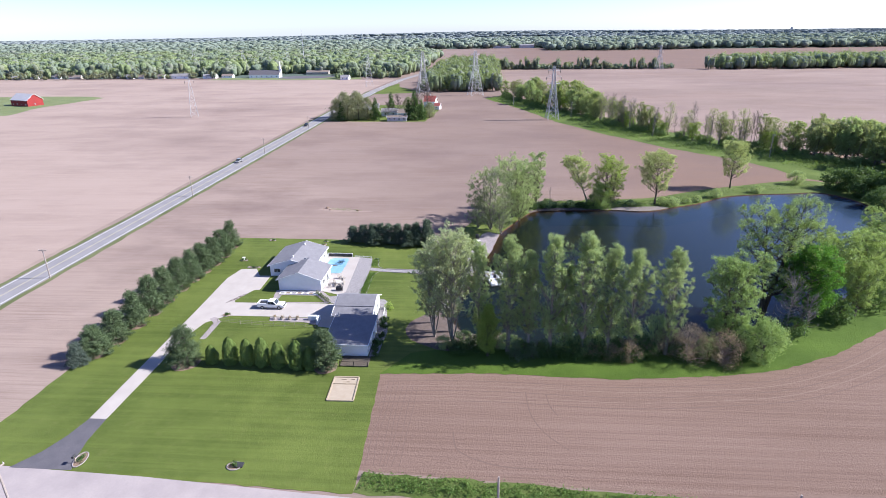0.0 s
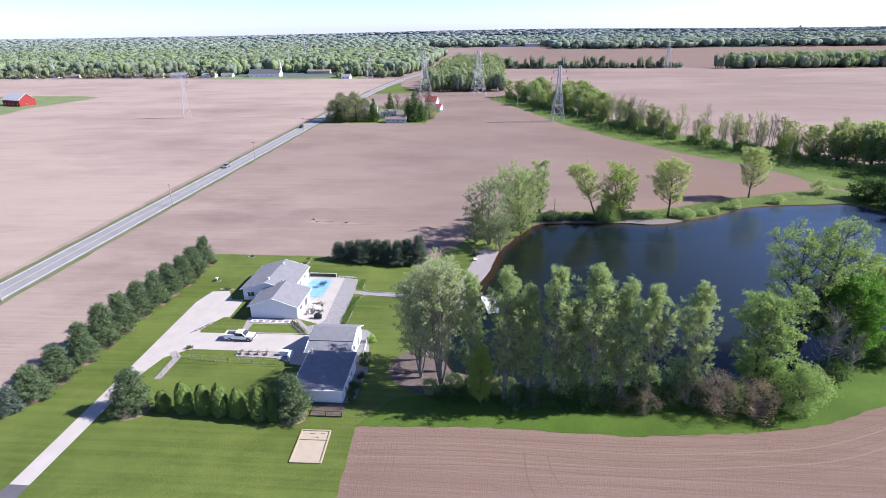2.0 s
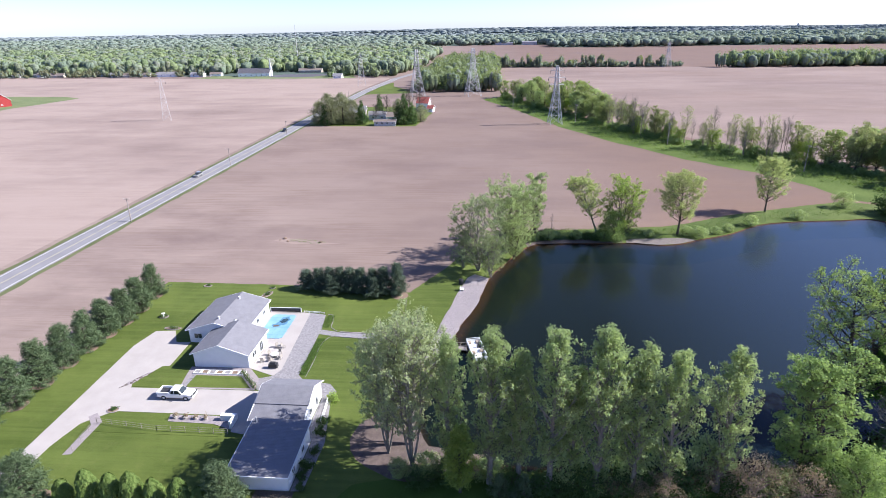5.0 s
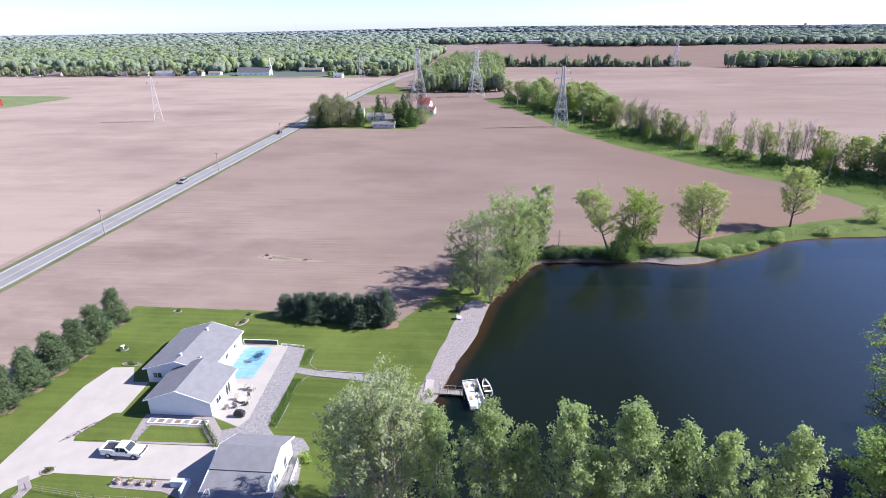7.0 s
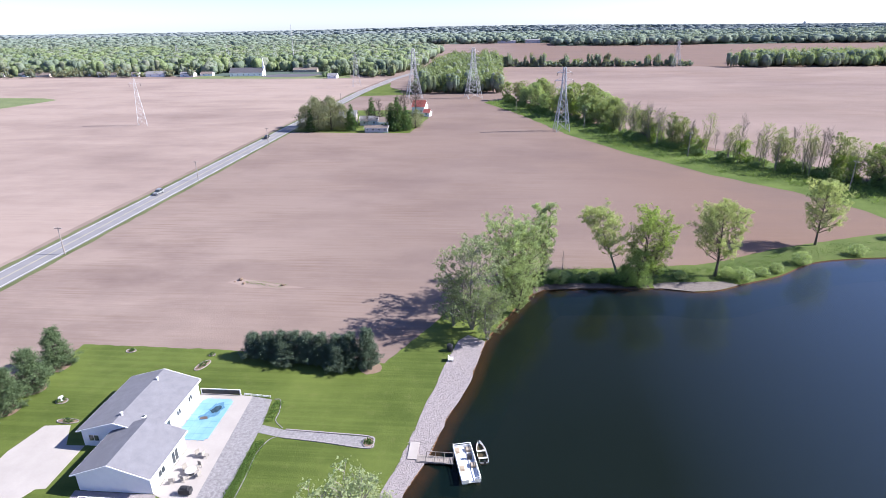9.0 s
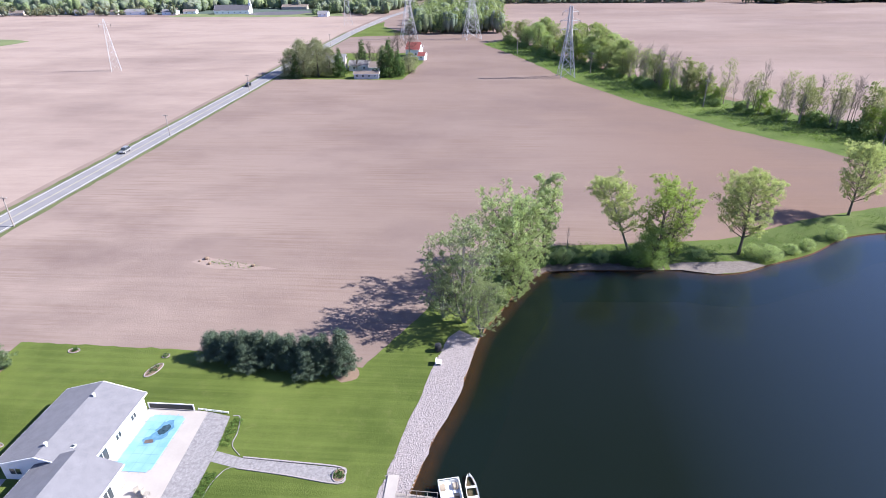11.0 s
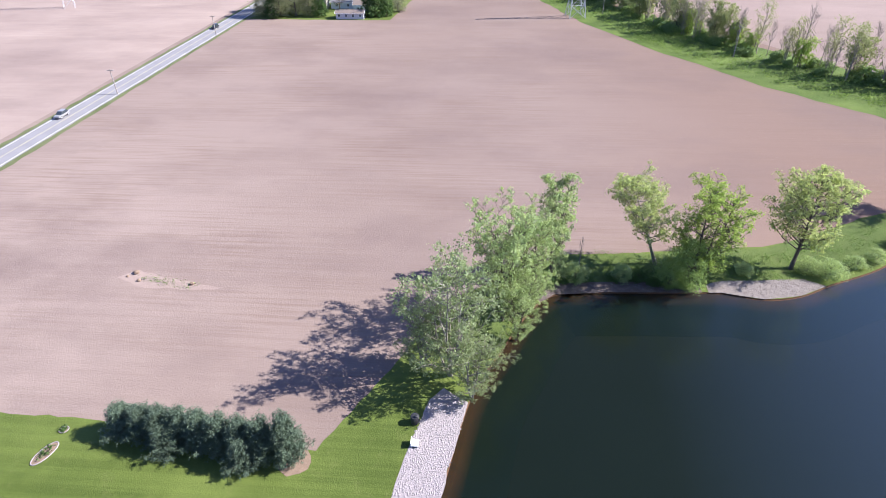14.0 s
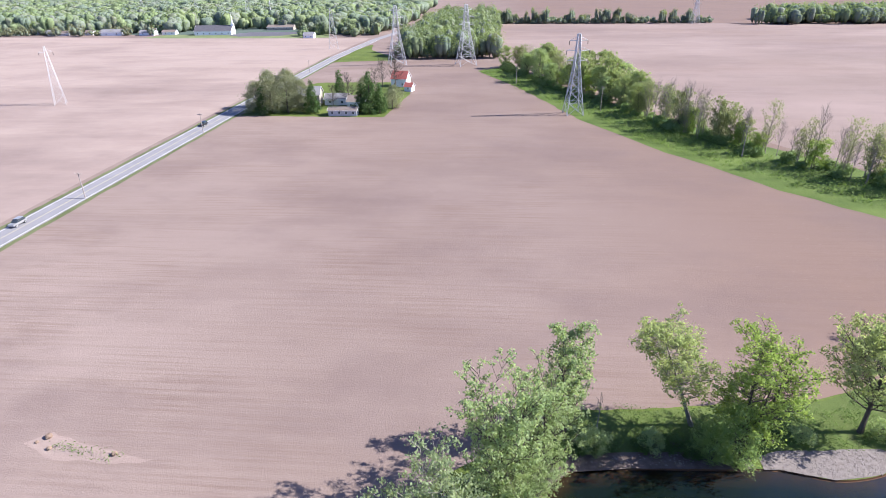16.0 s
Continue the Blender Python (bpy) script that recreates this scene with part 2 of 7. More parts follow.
GREY_ROOF = surface("grey_roof", (0.198, 0.191, 0.205), (0.238, 0.231, 0.244), 0.5, 0.9)
BROWN_ROOF = surface("brown_roof", (0.172, 0.139, 0.125), (0.205, 0.165, 0.145), 0.5, 0.9)
TAN_WALL = surface("tan_siding", (0.370, 0.330, 0.284), (0.330, 0.297, 0.257), 0.5, 0.8)


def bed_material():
    """Brown mud, painted darker with depth for the light that the water absorbs."""
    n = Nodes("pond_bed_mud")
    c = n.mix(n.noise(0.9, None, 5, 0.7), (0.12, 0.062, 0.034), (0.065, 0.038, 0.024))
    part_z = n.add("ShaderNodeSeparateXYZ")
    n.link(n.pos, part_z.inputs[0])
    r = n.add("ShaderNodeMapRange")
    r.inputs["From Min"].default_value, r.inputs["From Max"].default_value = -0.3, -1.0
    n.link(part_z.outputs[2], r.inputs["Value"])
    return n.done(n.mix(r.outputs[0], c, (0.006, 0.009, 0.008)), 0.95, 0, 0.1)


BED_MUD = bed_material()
# near-black stands in for light lost in the deep water
DEEP_MUD = surface("deep_bed_dark", (0.006, 0.009, 0.008), (0.005, 0.008, 0.007), 0.3, 0.95)
POPLAR = leaf_material("poplar_leaf", (0.245, 0.33, 0.16), (0.39, 0.472, 0.25), 0.6)
WILLOW = leaf_material("willow_leaf", (0.28, 0.34, 0.195), (0.41, 0.46, 0.285), 0.58)
LIME = leaf_material("young_yellow_green_leaf", (0.225, 0.325, 0.085), (0.34, 0.44, 0.135), 0.56)
OAK = leaf_material("mid_green_leaf", (0.145, 0.23, 0.08), (0.26, 0.345, 0.135), 0.36)
DEEP = leaf_material("dense_green_leaf", (0.055, 0.105, 0.035), (0.105, 0.168, 0.06))


def crown_material(name, tones, deep):
    """Whole tree crowns seen from far off: each crown its own tone, with leaf bunches as mottling and relief. The tones
    carry distance haze.
    """
    n = Nodes(name)
    geo = n.add("ShaderNodeNewGeometry")
    r = n.t.nodes.new("ShaderNodeValToRGB")
    ramp = r.color_ramp
    while len(ramp.elements) < len(tones):
        ramp.elements.new(0.5)
    for i, t in enumerate(tones):
        ramp.elements[i].position = i / (len(tones) - 1)
        ramp.elements[i].color = (*t, 1)
    n.link(geo.outputs["Random Per Island"], r.inputs[0])
    stand = n.noise(0.012, None, 4, 0.6, 0.4, 0.62)
    c = n.mix(n.scale(stand, 0.4), r.outputs[0], deep)
    bunch = n.noise(0.5, None, 5, 0.72, 0.35, 0.7)
    c = n.mix(n.scale(bunch, 0.35), c, deep)
    n.bump(bunch, 0.5, 1.2)
    return n.done(c, 0.95, 0, 0.0)


# aerial haze is mixed into these colours: paler and bluer with distance
CROWN = crown_material("hazed_crown", ((0.13, 0.17, 0.095), (0.17, 0.22, 0.105), (0.205, 0.245, 0.12), (0.16, 0.19, 0.13), (0.2, 0.2, 0.15)), (0.125, 0.163, 0.1))
CROWN_GREY_HAZE = crown_material("hazed_grey_crown", ((0.13, 0.165, 0.125), (0.16, 0.2, 0.14), (0.185, 0.215, 0.155), (0.19, 0.195, 0.165)), (0.13, 0.165, 0.13))
CROWN_HAZE = crown_material("hazed_remote_crown", ((0.16, 0.2, 0.165), (0.185, 0.22, 0.18), (0.205, 0.24, 0.19)), (0.15, 0.185, 0.165))
CROWN_BLUE_HAZE = crown_material("hazed_horizon_crown", ((0.17, 0.2, 0.205), (0.185, 0.212, 0.21), (0.195, 0.22, 0.215)), (0.165, 0.193, 0.203))
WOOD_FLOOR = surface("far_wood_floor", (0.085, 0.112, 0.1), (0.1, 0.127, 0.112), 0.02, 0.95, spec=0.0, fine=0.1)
HAZY = leaf_material("hazed_leaf", (0.175, 0.225, 0.12), (0.235, 0.285, 0.15), 0.45, 0.0)
HAZY_B = leaf_material("hazed_grey_leaf", (0.17, 0.21, 0.15), (0.22, 0.255, 0.185), 0.45, 0.0)
HAZY_FAR = leaf_material("hazed_remote_leaf", (0.15, 0.185, 0.15), (0.21, 0.24, 0.185), 0.45, 0.0)
HAZY_LIME = leaf_material("hazed_bright_leaf", (0.2, 0.258, 0.108), (0.265, 0.325, 0.142), 0.48, 0.0)
HAZY_OLIVE = leaf_material("hazed_olive_leaf", (0.18, 0.19, 0.115), (0.255, 0.255, 0.165), 0.45, 0.0)
PINE = leaf_material("pine_needles", (0.066, 0.104, 0.052), (0.135, 0.182, 0.094), 0.2)
PINE_BLUE = leaf_material("blue_green_needles", (0.064, 0.098, 0.068), (0.132, 0.172, 0.124), 0.18)
SPRUCE = leaf_material("blue_spruce_needles", (0.073, 0.103, 0.082), (0.138, 0.172, 0.142), 0.12)
CEDAR = leaf_material("arborvitae_foliage", (0.085, 0.145, 0.035), (0.165, 0.222, 0.066), 0.2)
SHORE_LEAF = leaf_material("pale_young_leaf", (0.31, 0.37, 0.17), (0.42, 0.48, 0.235), 0.6)
OPEN = leaf_material("fresh_green_leaf", (0.195, 0.29, 0.09), (0.315, 0.41, 0.15), 0.44)
SILVER = leaf_material("silver_leaf", (0.2, 0.258, 0.138), (0.315, 0.37, 0.21), 0.54)
FARM_LEAF = leaf_material("grey_green_leaf", (0.2, 0.22, 0.145), (0.3, 0.315, 0.21), 0.55, 0.0)
BELT_LEAF = leaf_material("olive_spring_leaf", (0.2, 0.235, 0.12), (0.3, 0.33, 0.175), 0.52)
CREEK_LEAF = leaf_material("pale_green_leaf", (0.23, 0.3, 0.125), (0.34, 0.4, 0.185), 0.52)
MAPLE = leaf_material("maple_leaf", (0.065, 0.17, 0.025), (0.12, 0.27, 0.045), 0.45)
ROUND_LEAF = leaf_material("soft_green_leaf", (0.175, 0.275, 0.095), (0.29, 0.39, 0.16), 0.52)
BELT_BARK = surface("brown_grey_bark", (0.3, 0.26, 0.22), (0.22, 0.185, 0.155), 4.0, 0.95)
TWIG = surface("brown_twig", (0.29, 0.225, 0.18), (0.21, 0.16, 0.13), 4.0, 0.95)
DARK_BARK = surface("dark_bark", (0.062, 0.052, 0.045), (0.036, 0.03, 0.027), 4.0, 0.95, bump=0.5)
DRY = leaf_material("dry_brown_leaf", (0.25, 0.2, 0.15), (0.345, 0.28, 0.205), 0.4)
STRIP_WEED = leaf_material("bright_weed_leaf", (0.11, 0.19, 0.045), (0.2, 0.285, 0.085), 0.4)
WEED = leaf_material("weed_leaf", (0.081, 0.153, 0.038), (0.143, 0.230, 0.067))

# ---- mesh helpers ----


def mesh_object(name, me, material, parent=None, label=""):
    ob = new(name, me)
    me.materials.append(material)
    if parent:
        ob.parent = parent
    if label:
        ob["label"] = label
    return ob


def part(name, bm, material, parent=None, label=""):
    """Links a bmesh as one mesh object under a thing."""
    me = bpy.data.meshes.new(name)
    bm.to_mesh(me)
    bm.free()
    return mesh_object(name, me, material, parent, label)


def cards(name, v, material, parent=None, label=""):
    """One mesh of many quads from an array of n x 4 corners."""
    n = len(v)
    me = bpy.data.meshes.new(name)
    me.vertices.add(n * 4)
    me.vertices.foreach_set("co", np.ascontiguousarray(v, dtype=np.float32).ravel())
    me.loops.add(n * 4)
    me.loops.foreach_set("vertex_index", np.arange(n * 4, dtype=np.int32))
    me.polygons.add(n)
    me.polygons.foreach_set("loop_start", np.arange(0, n * 4, 4, dtype=np.int32))
    me.update(calc_edges=True)
    me.validate()
    return mesh_object(name, me, material, parent, label)


def empty(name, m=None):
    ob = new(name)
    if m is not None:
        ob.matrix_basis = m
    return ob


def box(bm, x0, x1, y0, y1, z0, z1):
    v = [bm.verts.new(p) for p in ((x0, y0, z0), (x1, y0, z0), (x1, y1, z0), (x0, y1, z0), (x0, y0, z1), (x1, y0, z1), (x1, y1, z1), (x0, y1, z1))]
    for f in ((3, 2, 1, 0), (4, 5, 6, 7), (0, 1, 5, 4), (1, 2, 6, 5), (2, 3, 7, 6), (3, 0, 4, 7)):
        bm.faces.new([v[i] for i in f])


def prism(bm, outline, axis, a, b):
    """An outline of (u, v) pushed along axis from a to b. axis 'z': u, v are x, y; 'y': x, z; 'x': y, z."""
    def place(u, v, w):
        return {"z": (u, v, w), "y": (u, w, v), "x": (w, u, v)}[axis]
    lo = [bm.verts.new(place(u, v, a)) for u, v in outline]
    hi = [bm.verts.new(place(u, v, b)) for u, v in outline]
    bm.faces.new(lo[::-1])
    bm.faces.new(hi)
    for i in range(len(lo)):
        j = (i + 1) % len(lo)
        bm.faces.new((lo[i], lo[j], hi[j], hi[i]))
    bmesh.ops.recalc_face_normals(bm, faces=bm.faces)


def beam(bm, a, b, w, sides=4):
    """A straight bar between two points."""
    a, b = Vector(a), Vector(b)
    d = (b - a).normalized()
    u = d.orthogonal().normalized()
    v = d.cross(u)
    ring = []
    for p in (a, b):
        ring.append([bm.verts.new(p + (u * math.cos(k * 2 * math.pi / sides) + v * math.sin(k * 2 * math.pi / sides)) * w * 0.5) for k in range(sides)])
    for k in range(sides):
        j = (k + 1) % sides
        bm.faces.new((ring[0][k], ring[0][j], ring[1][j], ring[1][k]))
    bm.faces.new(ring[0][::-1])
    bm.faces.new(ring[1])


def tube(bm, pts, radii, sides=7):
    """A tapered limb through the points."""
    rings = []
    for i, p in enumerate(pts):
        d = (Vector(pts[min(i + 1, len(pts) - 1)]) - Vector(pts[max(i - 1, 0)])).normalized()
        u = d.orthogonal().normalized() if abs(d.z) < 0.99 else Vector((1, 0, 0))
        u = (u - d * u.dot(d)).normalized()
        v = d.cross(u)
        rings.append([bm.verts.new(Vector(p) + (u * math.cos(k * 2 * math.pi / sides) + v * math.sin(k * 2 * math.pi / sides)) * radii[i]) for k in range(sides)])
    for r0, r1 in zip(rings, rings[1:]):
        for k in range(sides):
            j = (k + 1) % sides
            bm.faces.new((r0[k], r0[j], r1[j], r1[k]))
    bm.faces.new(rings[-1])


def curve_through(points, steps=6, closed=False):
    """Points on a smooth line through the given ones."""
    p = [Vector((*q, 0)) if len(q) == 2 else Vector(q) for q in points]
    n, out = len(p), []
    for i in range(n if closed else n - 1):
        if closed:
            a, b, c, d = p[i - 1], p[i], p[(i + 1) % n], p[(i + 2) % n]
        else:
            a, b, c, d = p[max(i - 1, 0)], p[i], p[i + 1], p[min(i + 2, n - 1)]
        for k in range(steps):
            t = k / steps
            out.append(0.5 * (2 * b + (c - a) * t + (2 * a - 5 * b + 4 * c - d) * t * t + (3 * b - a - 3 * c + d) * t ** 3))
    if not closed:
        out.append(p[-1])
    return out


def sheet(name, outer, z, material, holes=(), thick=0.0, parent=None, label=""):
    """A flat sheet with an outline, holes, and an edge of the given depth."""
    bm = bmesh.new()
    edges = []
    for loop in (outer, *holes):
        vs = [bm.verts.new((q[0], q[1], z)) for q in loop]
        edges += [bm.edges.new((vs[i], vs[(i + 1) % len(vs)])) for i in range(len(vs))]
    bmesh.ops.triangle_fill(bm, edges=edges, use_beauty=True, use_dissolve=False)
    for f in bm.faces:
        if f.normal.z < 0:
            f.normal_flip()
    if thick:
        rim = [e for e in bm.edges if e.is_boundary]
        made = bmesh.ops.extrude_edge_only(bm, edges=rim)["geom"]
        for q in made:
            if isinstance(q, bmesh.types.BMVert):
                q.co.z -= thick
    return part(name, bm, material, parent, label)


def ribbon(name, line, half, z, material, thick=0.0, parent=None, label=""):
    """A strip of even width along a line."""
    p = [Vector((q[0], q[1], 0)) for q in line]
    left, right = [], []
    for i, q in enumerate(p):
        d = (p[min(i + 1, len(p) - 1)] - p[max(i - 1, 0)]).normalized()
        s = Vector((-d.y, d.x, 0)) * half
        left.append(q + s), right.append(q - s)
    return sheet(name, left + right[::-1], z, material, (), thick, parent, label)


def rough_edge(points, amount, step, seed):
    """A closed outline with extra points, pushed about a little."""
    r = random.Random(seed)
    out = []
    n = len(points)
    for i in range(n):
        a, b = Vector((points[i][0], points[i][1], 0)), Vector((points[(i + 1) % n][0], points[(i + 1) % n][1], 0))
        k = max(1, int((b - a).length / step))
        for j in range(k):
            q = a.lerp(b, j / k)
            out.append((q.x + r.uniform(-amount, amount), q.y + r.uniform(-amount, amount)))
    return out


# ---- ground, pond, roads ----
SHORE = curve_through([(-7.5, 104), (-6.2, 113), (-3.0, 122), (-1.2, 130), (1.8, 139.5), (3.6, 149), (5.2, 155), (8.5, 162), (11.8, 169), (16.5, 175.0), (25, 176.3), (35, 176.8), (43, 177.2), (49, 176.0), (55, 177.2),
                       (61, 180.5), (71, 185.5), (82, 193.5), (95, 197), (107, 198.3), (116, 199.6), (122, 193), (124, 180), (120, 160), (109, 142), (93, 126), (75, 112), (62, 102), (50, 95.4), (36, 92.6), (20, 91.4), (6, 91.4), (-4, 93.4)], 5, True)
shore = [(p.x, p.y) for p in SHORE]
LOT = rough_edge([(-73.8, 56), (-45, 54.4), (-16.2, 53.2), (-16.6, 66), (-17.5, 80.6), (1, 81.7), (23, 81.0), (41, 83.0), (51, 85.2), (63, 90.8), (74, 98.2), (92, 111), (112, 128), (126, 147), (135, 170), (138, 192), (132, 212),
                  (118, 217.5), (103, 212.5), (77, 202.3), (62, 194), (54, 190.8), (40, 189), (27, 187), (20, 186.5), (10, 180), (1, 173), (-2.5, 168.5), (-4.8, 160.5), (-13.0, 144.3), (-28, 145.6), (-43, 146.9), (-70.3, 147.2), (-69.6, 128), (-70.8, 100), (-73.0, 82)], 0.16, 1.6, 3)
FAR = 4900.0
ground = tagged(sheet("ground", [(-FAR, -600), (FAR, -600), (FAR, FAR), (-FAR, FAR)], 0.0, SOIL, [shore]), "bare pinkish-brown tilled farm soil in wide fields", "ground", kind="structure")
NEAR_SOIL = near_soil_material()
tagged(sheet("near_field", rough_edge([(-18.0, 57.5), (20, 55.6), (120, 48.8), (400, 33), (400, 190), (170, 160), (141, 172), (124, 149), (110, 130), (90, 113), (72, 100), (61.5, 92.5), (50, 87), (41, 85), (23, 83), (1, 84), (-19.0, 82)], 0.1, 2.0, 14), 0.012, NEAR_SOIL), "freshly tilled reddish-brown soil with tractor lines", "field", kind="structure")
tagged(sheet("west_field", rough_edge([(-700, -600), (-117.6, -600), (-117.4, 120), (-117.9, 400), (-116, 560), (-109, 690), (-180, 694), (-345, 706), (-700, 742), (-1400, 760), (-1400, 300)], 0.3, 14, 21), 0.01, PALE_SOIL), "dry pale tilled field beyond the road", "field", kind="structure")
tagged(sheet("east_field", rough_edge([(12, 520), (70, 395), (120, 300), (175, 240), (320, 200), (1500, 200), (1500, 800), (470, 800), (290, 806), (255, 832), (16, 846), (12, 700)], 0.3, 14, 22), 0.01, PALE_SOIL), "dry pale tilled field beyond the creek", "field", kind="structure")
lawn = tagged(sheet("lawn", LOT, 0.035, LAWN, [shore], 0.04), "mown green grass round the house and the pond", "lawn", kind="structure")


def shore_bank():
    """The sloping bank from the grass down to the pond bed."""
    bm = bmesh.new()
    rings = []
    n = len(SHORE)
    for inset, z in ((0.0, 0.037), (0.07, -0.18), (0.8, -0.36), (2.0, -0.85), (4.0, -1.8), (7.0, -3.05)):
        ring = []
        for i, p in enumerate(SHORE):
            d = (SHORE[(i + 1) % n] - SHORE[i - 1]).normalized()
            s = Vector((d.y, -d.x, 0))
            ring.append(bm.verts.new(p + s * inset + Vector((0, 0, z))))
        rings.append(ring)
    for r0, r1 in zip(rings, rings[1:]):
        for i in range(n):
            j = (i + 1) % n
            bm.faces.new((r0[i], r0[j], r1[j], r1[i]))
    bmesh.ops.recalc_face_normals(bm, faces=bm.faces)
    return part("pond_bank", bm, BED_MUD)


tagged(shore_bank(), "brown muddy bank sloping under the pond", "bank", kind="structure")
tagged(sheet("pond_bed", shore, -3.0, DEEP_MUD), "deep pond bed painted near black for light lost in water", "pond bed", kind="structure")
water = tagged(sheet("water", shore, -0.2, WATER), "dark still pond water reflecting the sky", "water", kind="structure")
water.visible_shadow = False

tagged(ribbon("road_main", [(-110.0, -600), (-109.8, 120), (-110.3, 400), (-108.5, 560), (-101, 680), (-84, 790), (-80, 900)], 3.9, 0.05, ROAD, 0.05), "grey two-lane country road", "road", kind="structure")
for name, off, half, material in (("edge_line", -3.3, 0.12, PAINT), ("edge_line", 3.3, 0.12, PAINT), ("centre_line", -0.14, 0.07, YELLOW), ("centre_line", 0.14, 0.07, YELLOW)):
    tagged(ribbon(name, [(-110.0 + off, -600), (-109.8 + off, 120), (-110.3 + off, 400), (-108.5 + off, 560), (-101 + off, 680)], half, 0.056, material), "painted line along the road", "road line", kind="structure")
for name, off in (("verge", -4.75), ("verge", 4.75)):
    tagged(sheet(name, rough_edge([(-110 + off - 0.85, -600), (-110 + off + 0.85, -600), (-109.8 + off + 0.85, 120), (-110.3 + off + 0.85, 400), (-108.6 + off + 0.85, 560), (-108.6 + off - 0.85, 560), (-110.3 + off - 0.85, 400), (-109.8 + off - 0.85, 120)], 0.3, 4, 5), 0.02, VERGE), "rough grass verge beside the road", "verge", kind="structure")
tagged(sheet("road_front", [(-600, 83), (-62.5, 55.3), (-45, 54.6), (-17.8, 52.7), (600, 20), (600, 13), (-17.8, 45.2), (-45, 47.2), (-600, 76)], 0.045, CHIP_ROAD, (), 0.05), "pale worn chip-seal road", "road", kind="structure")

apron = [(-64.6, 55.2), (-62.3, 58.5), (-61.0, 62), (-60.3, 66), (-57.6, 66), (-57.3, 61), (-56.6, 58), (-55.6, 55.2)]
tagged(sheet("driveway_apron", apron, 0.06, ASPHALT, (), 0.05), "dark asphalt driveway apron", "driveway", kind="structure")
drive = [(-60.3, 66), (-60.6, 83), (-60.9, 97), (-61.3, 110), (-61.6, 119), (-60.4, 124.6), (-56.6, 125.0), (-54.2, 120.8), (-51.5, 120.9), (-51.2, 112.9), (-52.5, 112.7), (-54.8, 107.6), (-54.3, 106.3), (-33.6, 106.6), (-29.6, 106.0), (-29.6, 95.9), (-33.0, 96.5), (-34.2, 100.2), (-53.2, 100.2), (-56.6, 97.0), (-57.6, 92), (-57.7, 83), (-57.6, 66)]
tagged(sheet("driveway", drive, 0.07, CONCRETE, (), 0.06), "pale concrete driveway and parking court", "driveway", kind="structure")

tagged(sheet("near_bank", rough_edge([(-17.4, 80.5), (1, 81.5), (23, 80.8), (41, 82.8), (51, 85.0), (63, 90.6), (74, 98.0), (92, 110.8), (112, 127.8), (106, 138.5), (92, 124.6), (76, 112), (63, 102), (50, 94.8), (36, 92.0), (20, 90.8), (6, 90.8), (-4, 92.6), (-8, 89), (-13, 87.5)], 0.2, 1.4, 31), 0.046, LUSH), "lush green grass strip under the poplars", "grass", kind="structure")
tagged(sheet("north_bank", rough_edge([(3.8, 157), (7.4, 163), (10.6, 170), (15.6, 176.0), (25, 177.4), (35, 177.9), (43, 178.3), (49, 177.2), (55, 178.4), (60.5, 181.6), (70.5, 186.6), (81.5, 194.6), (95, 198.2), (107, 199.5), (116, 200.8), (126, 206), (131, 211.5), (118, 217), (103, 212), (77, 201.8), (62, 193.5), (54, 190.3), (40, 188.5), (27, 186.5), (20, 186), (10, 179.5), (2, 172), (-1.5, 165)], 0.25, 1.4, 32), 0.046, ROUGH_GRASS), "rough grass along the far bank", "grass", kind="structure")
stone_edge = [(1.2, 154.5), (-0.4, 152.5), (-1.9, 147.2), (-3.2, 139), (-4.7, 132), (-6.6, 121), (-8.8, 112), (-11.0, 104)]
beach = stone_edge + [(-7.4, 103.6), (-6.05, 113), (-2.85, 122), (-1.05, 130), (1.95, 139.5), (3.75, 149), (4.4, 152.5)]
tagged(sheet("stone_beach", rough_edge(beach, 0.2, 1.5, 8), 0.055, STONES), "pale broken stone along the pond shore", "beach", kind="structure")
# the willows' shade on the stones is put into this dark tone
tagged(sheet("mulch_bank", rough_edge([(-8.4, 104.0), (-11.5, 103), (-14.6, 99.5), (-15.4, 96), (-13.6, 92), (-10, 89.5), (-6.0, 88.2), (-2.5, 89), (4, 94.0), (-3.9, 95.3)], 0.25, 1.5, 18), 0.05, LITTER_AND_SHADE), "mulch and stones under the willows, darkened for tree shade", "mulch", kind="structure")
# shaded end of the gravel: tree shade painted as a dark sheet
tagged(sheet("shaded_shore", rough_edge([(14.5, 172.9), (17, 175.15), (25, 176.25), (36, 176.8), (40, 177.0), (40, 180.0), (36, 179.6), (26, 179.0), (18, 178.2), (14, 176.4)], 0.06, 1.5, 19), 0.052, LITTER_AND_SHADE), "gravel at the pond's edge with tree shade in its colour", "shore", kind="structure")
bar = [(41.0, 177.05), (43, 177.15), (49, 175.95), (55, 177.15), (60, 179.9), (57, 181.6), (50, 180.8), (44, 180.4), (41.2, 179.2)]
tagged(sheet("gravel_bar", rough_edge(bar, 0.08, 1.5, 9), 0.06, BAR_GRAVEL), "pale gravel bar on the pond's edge", "gravel", kind="structure")


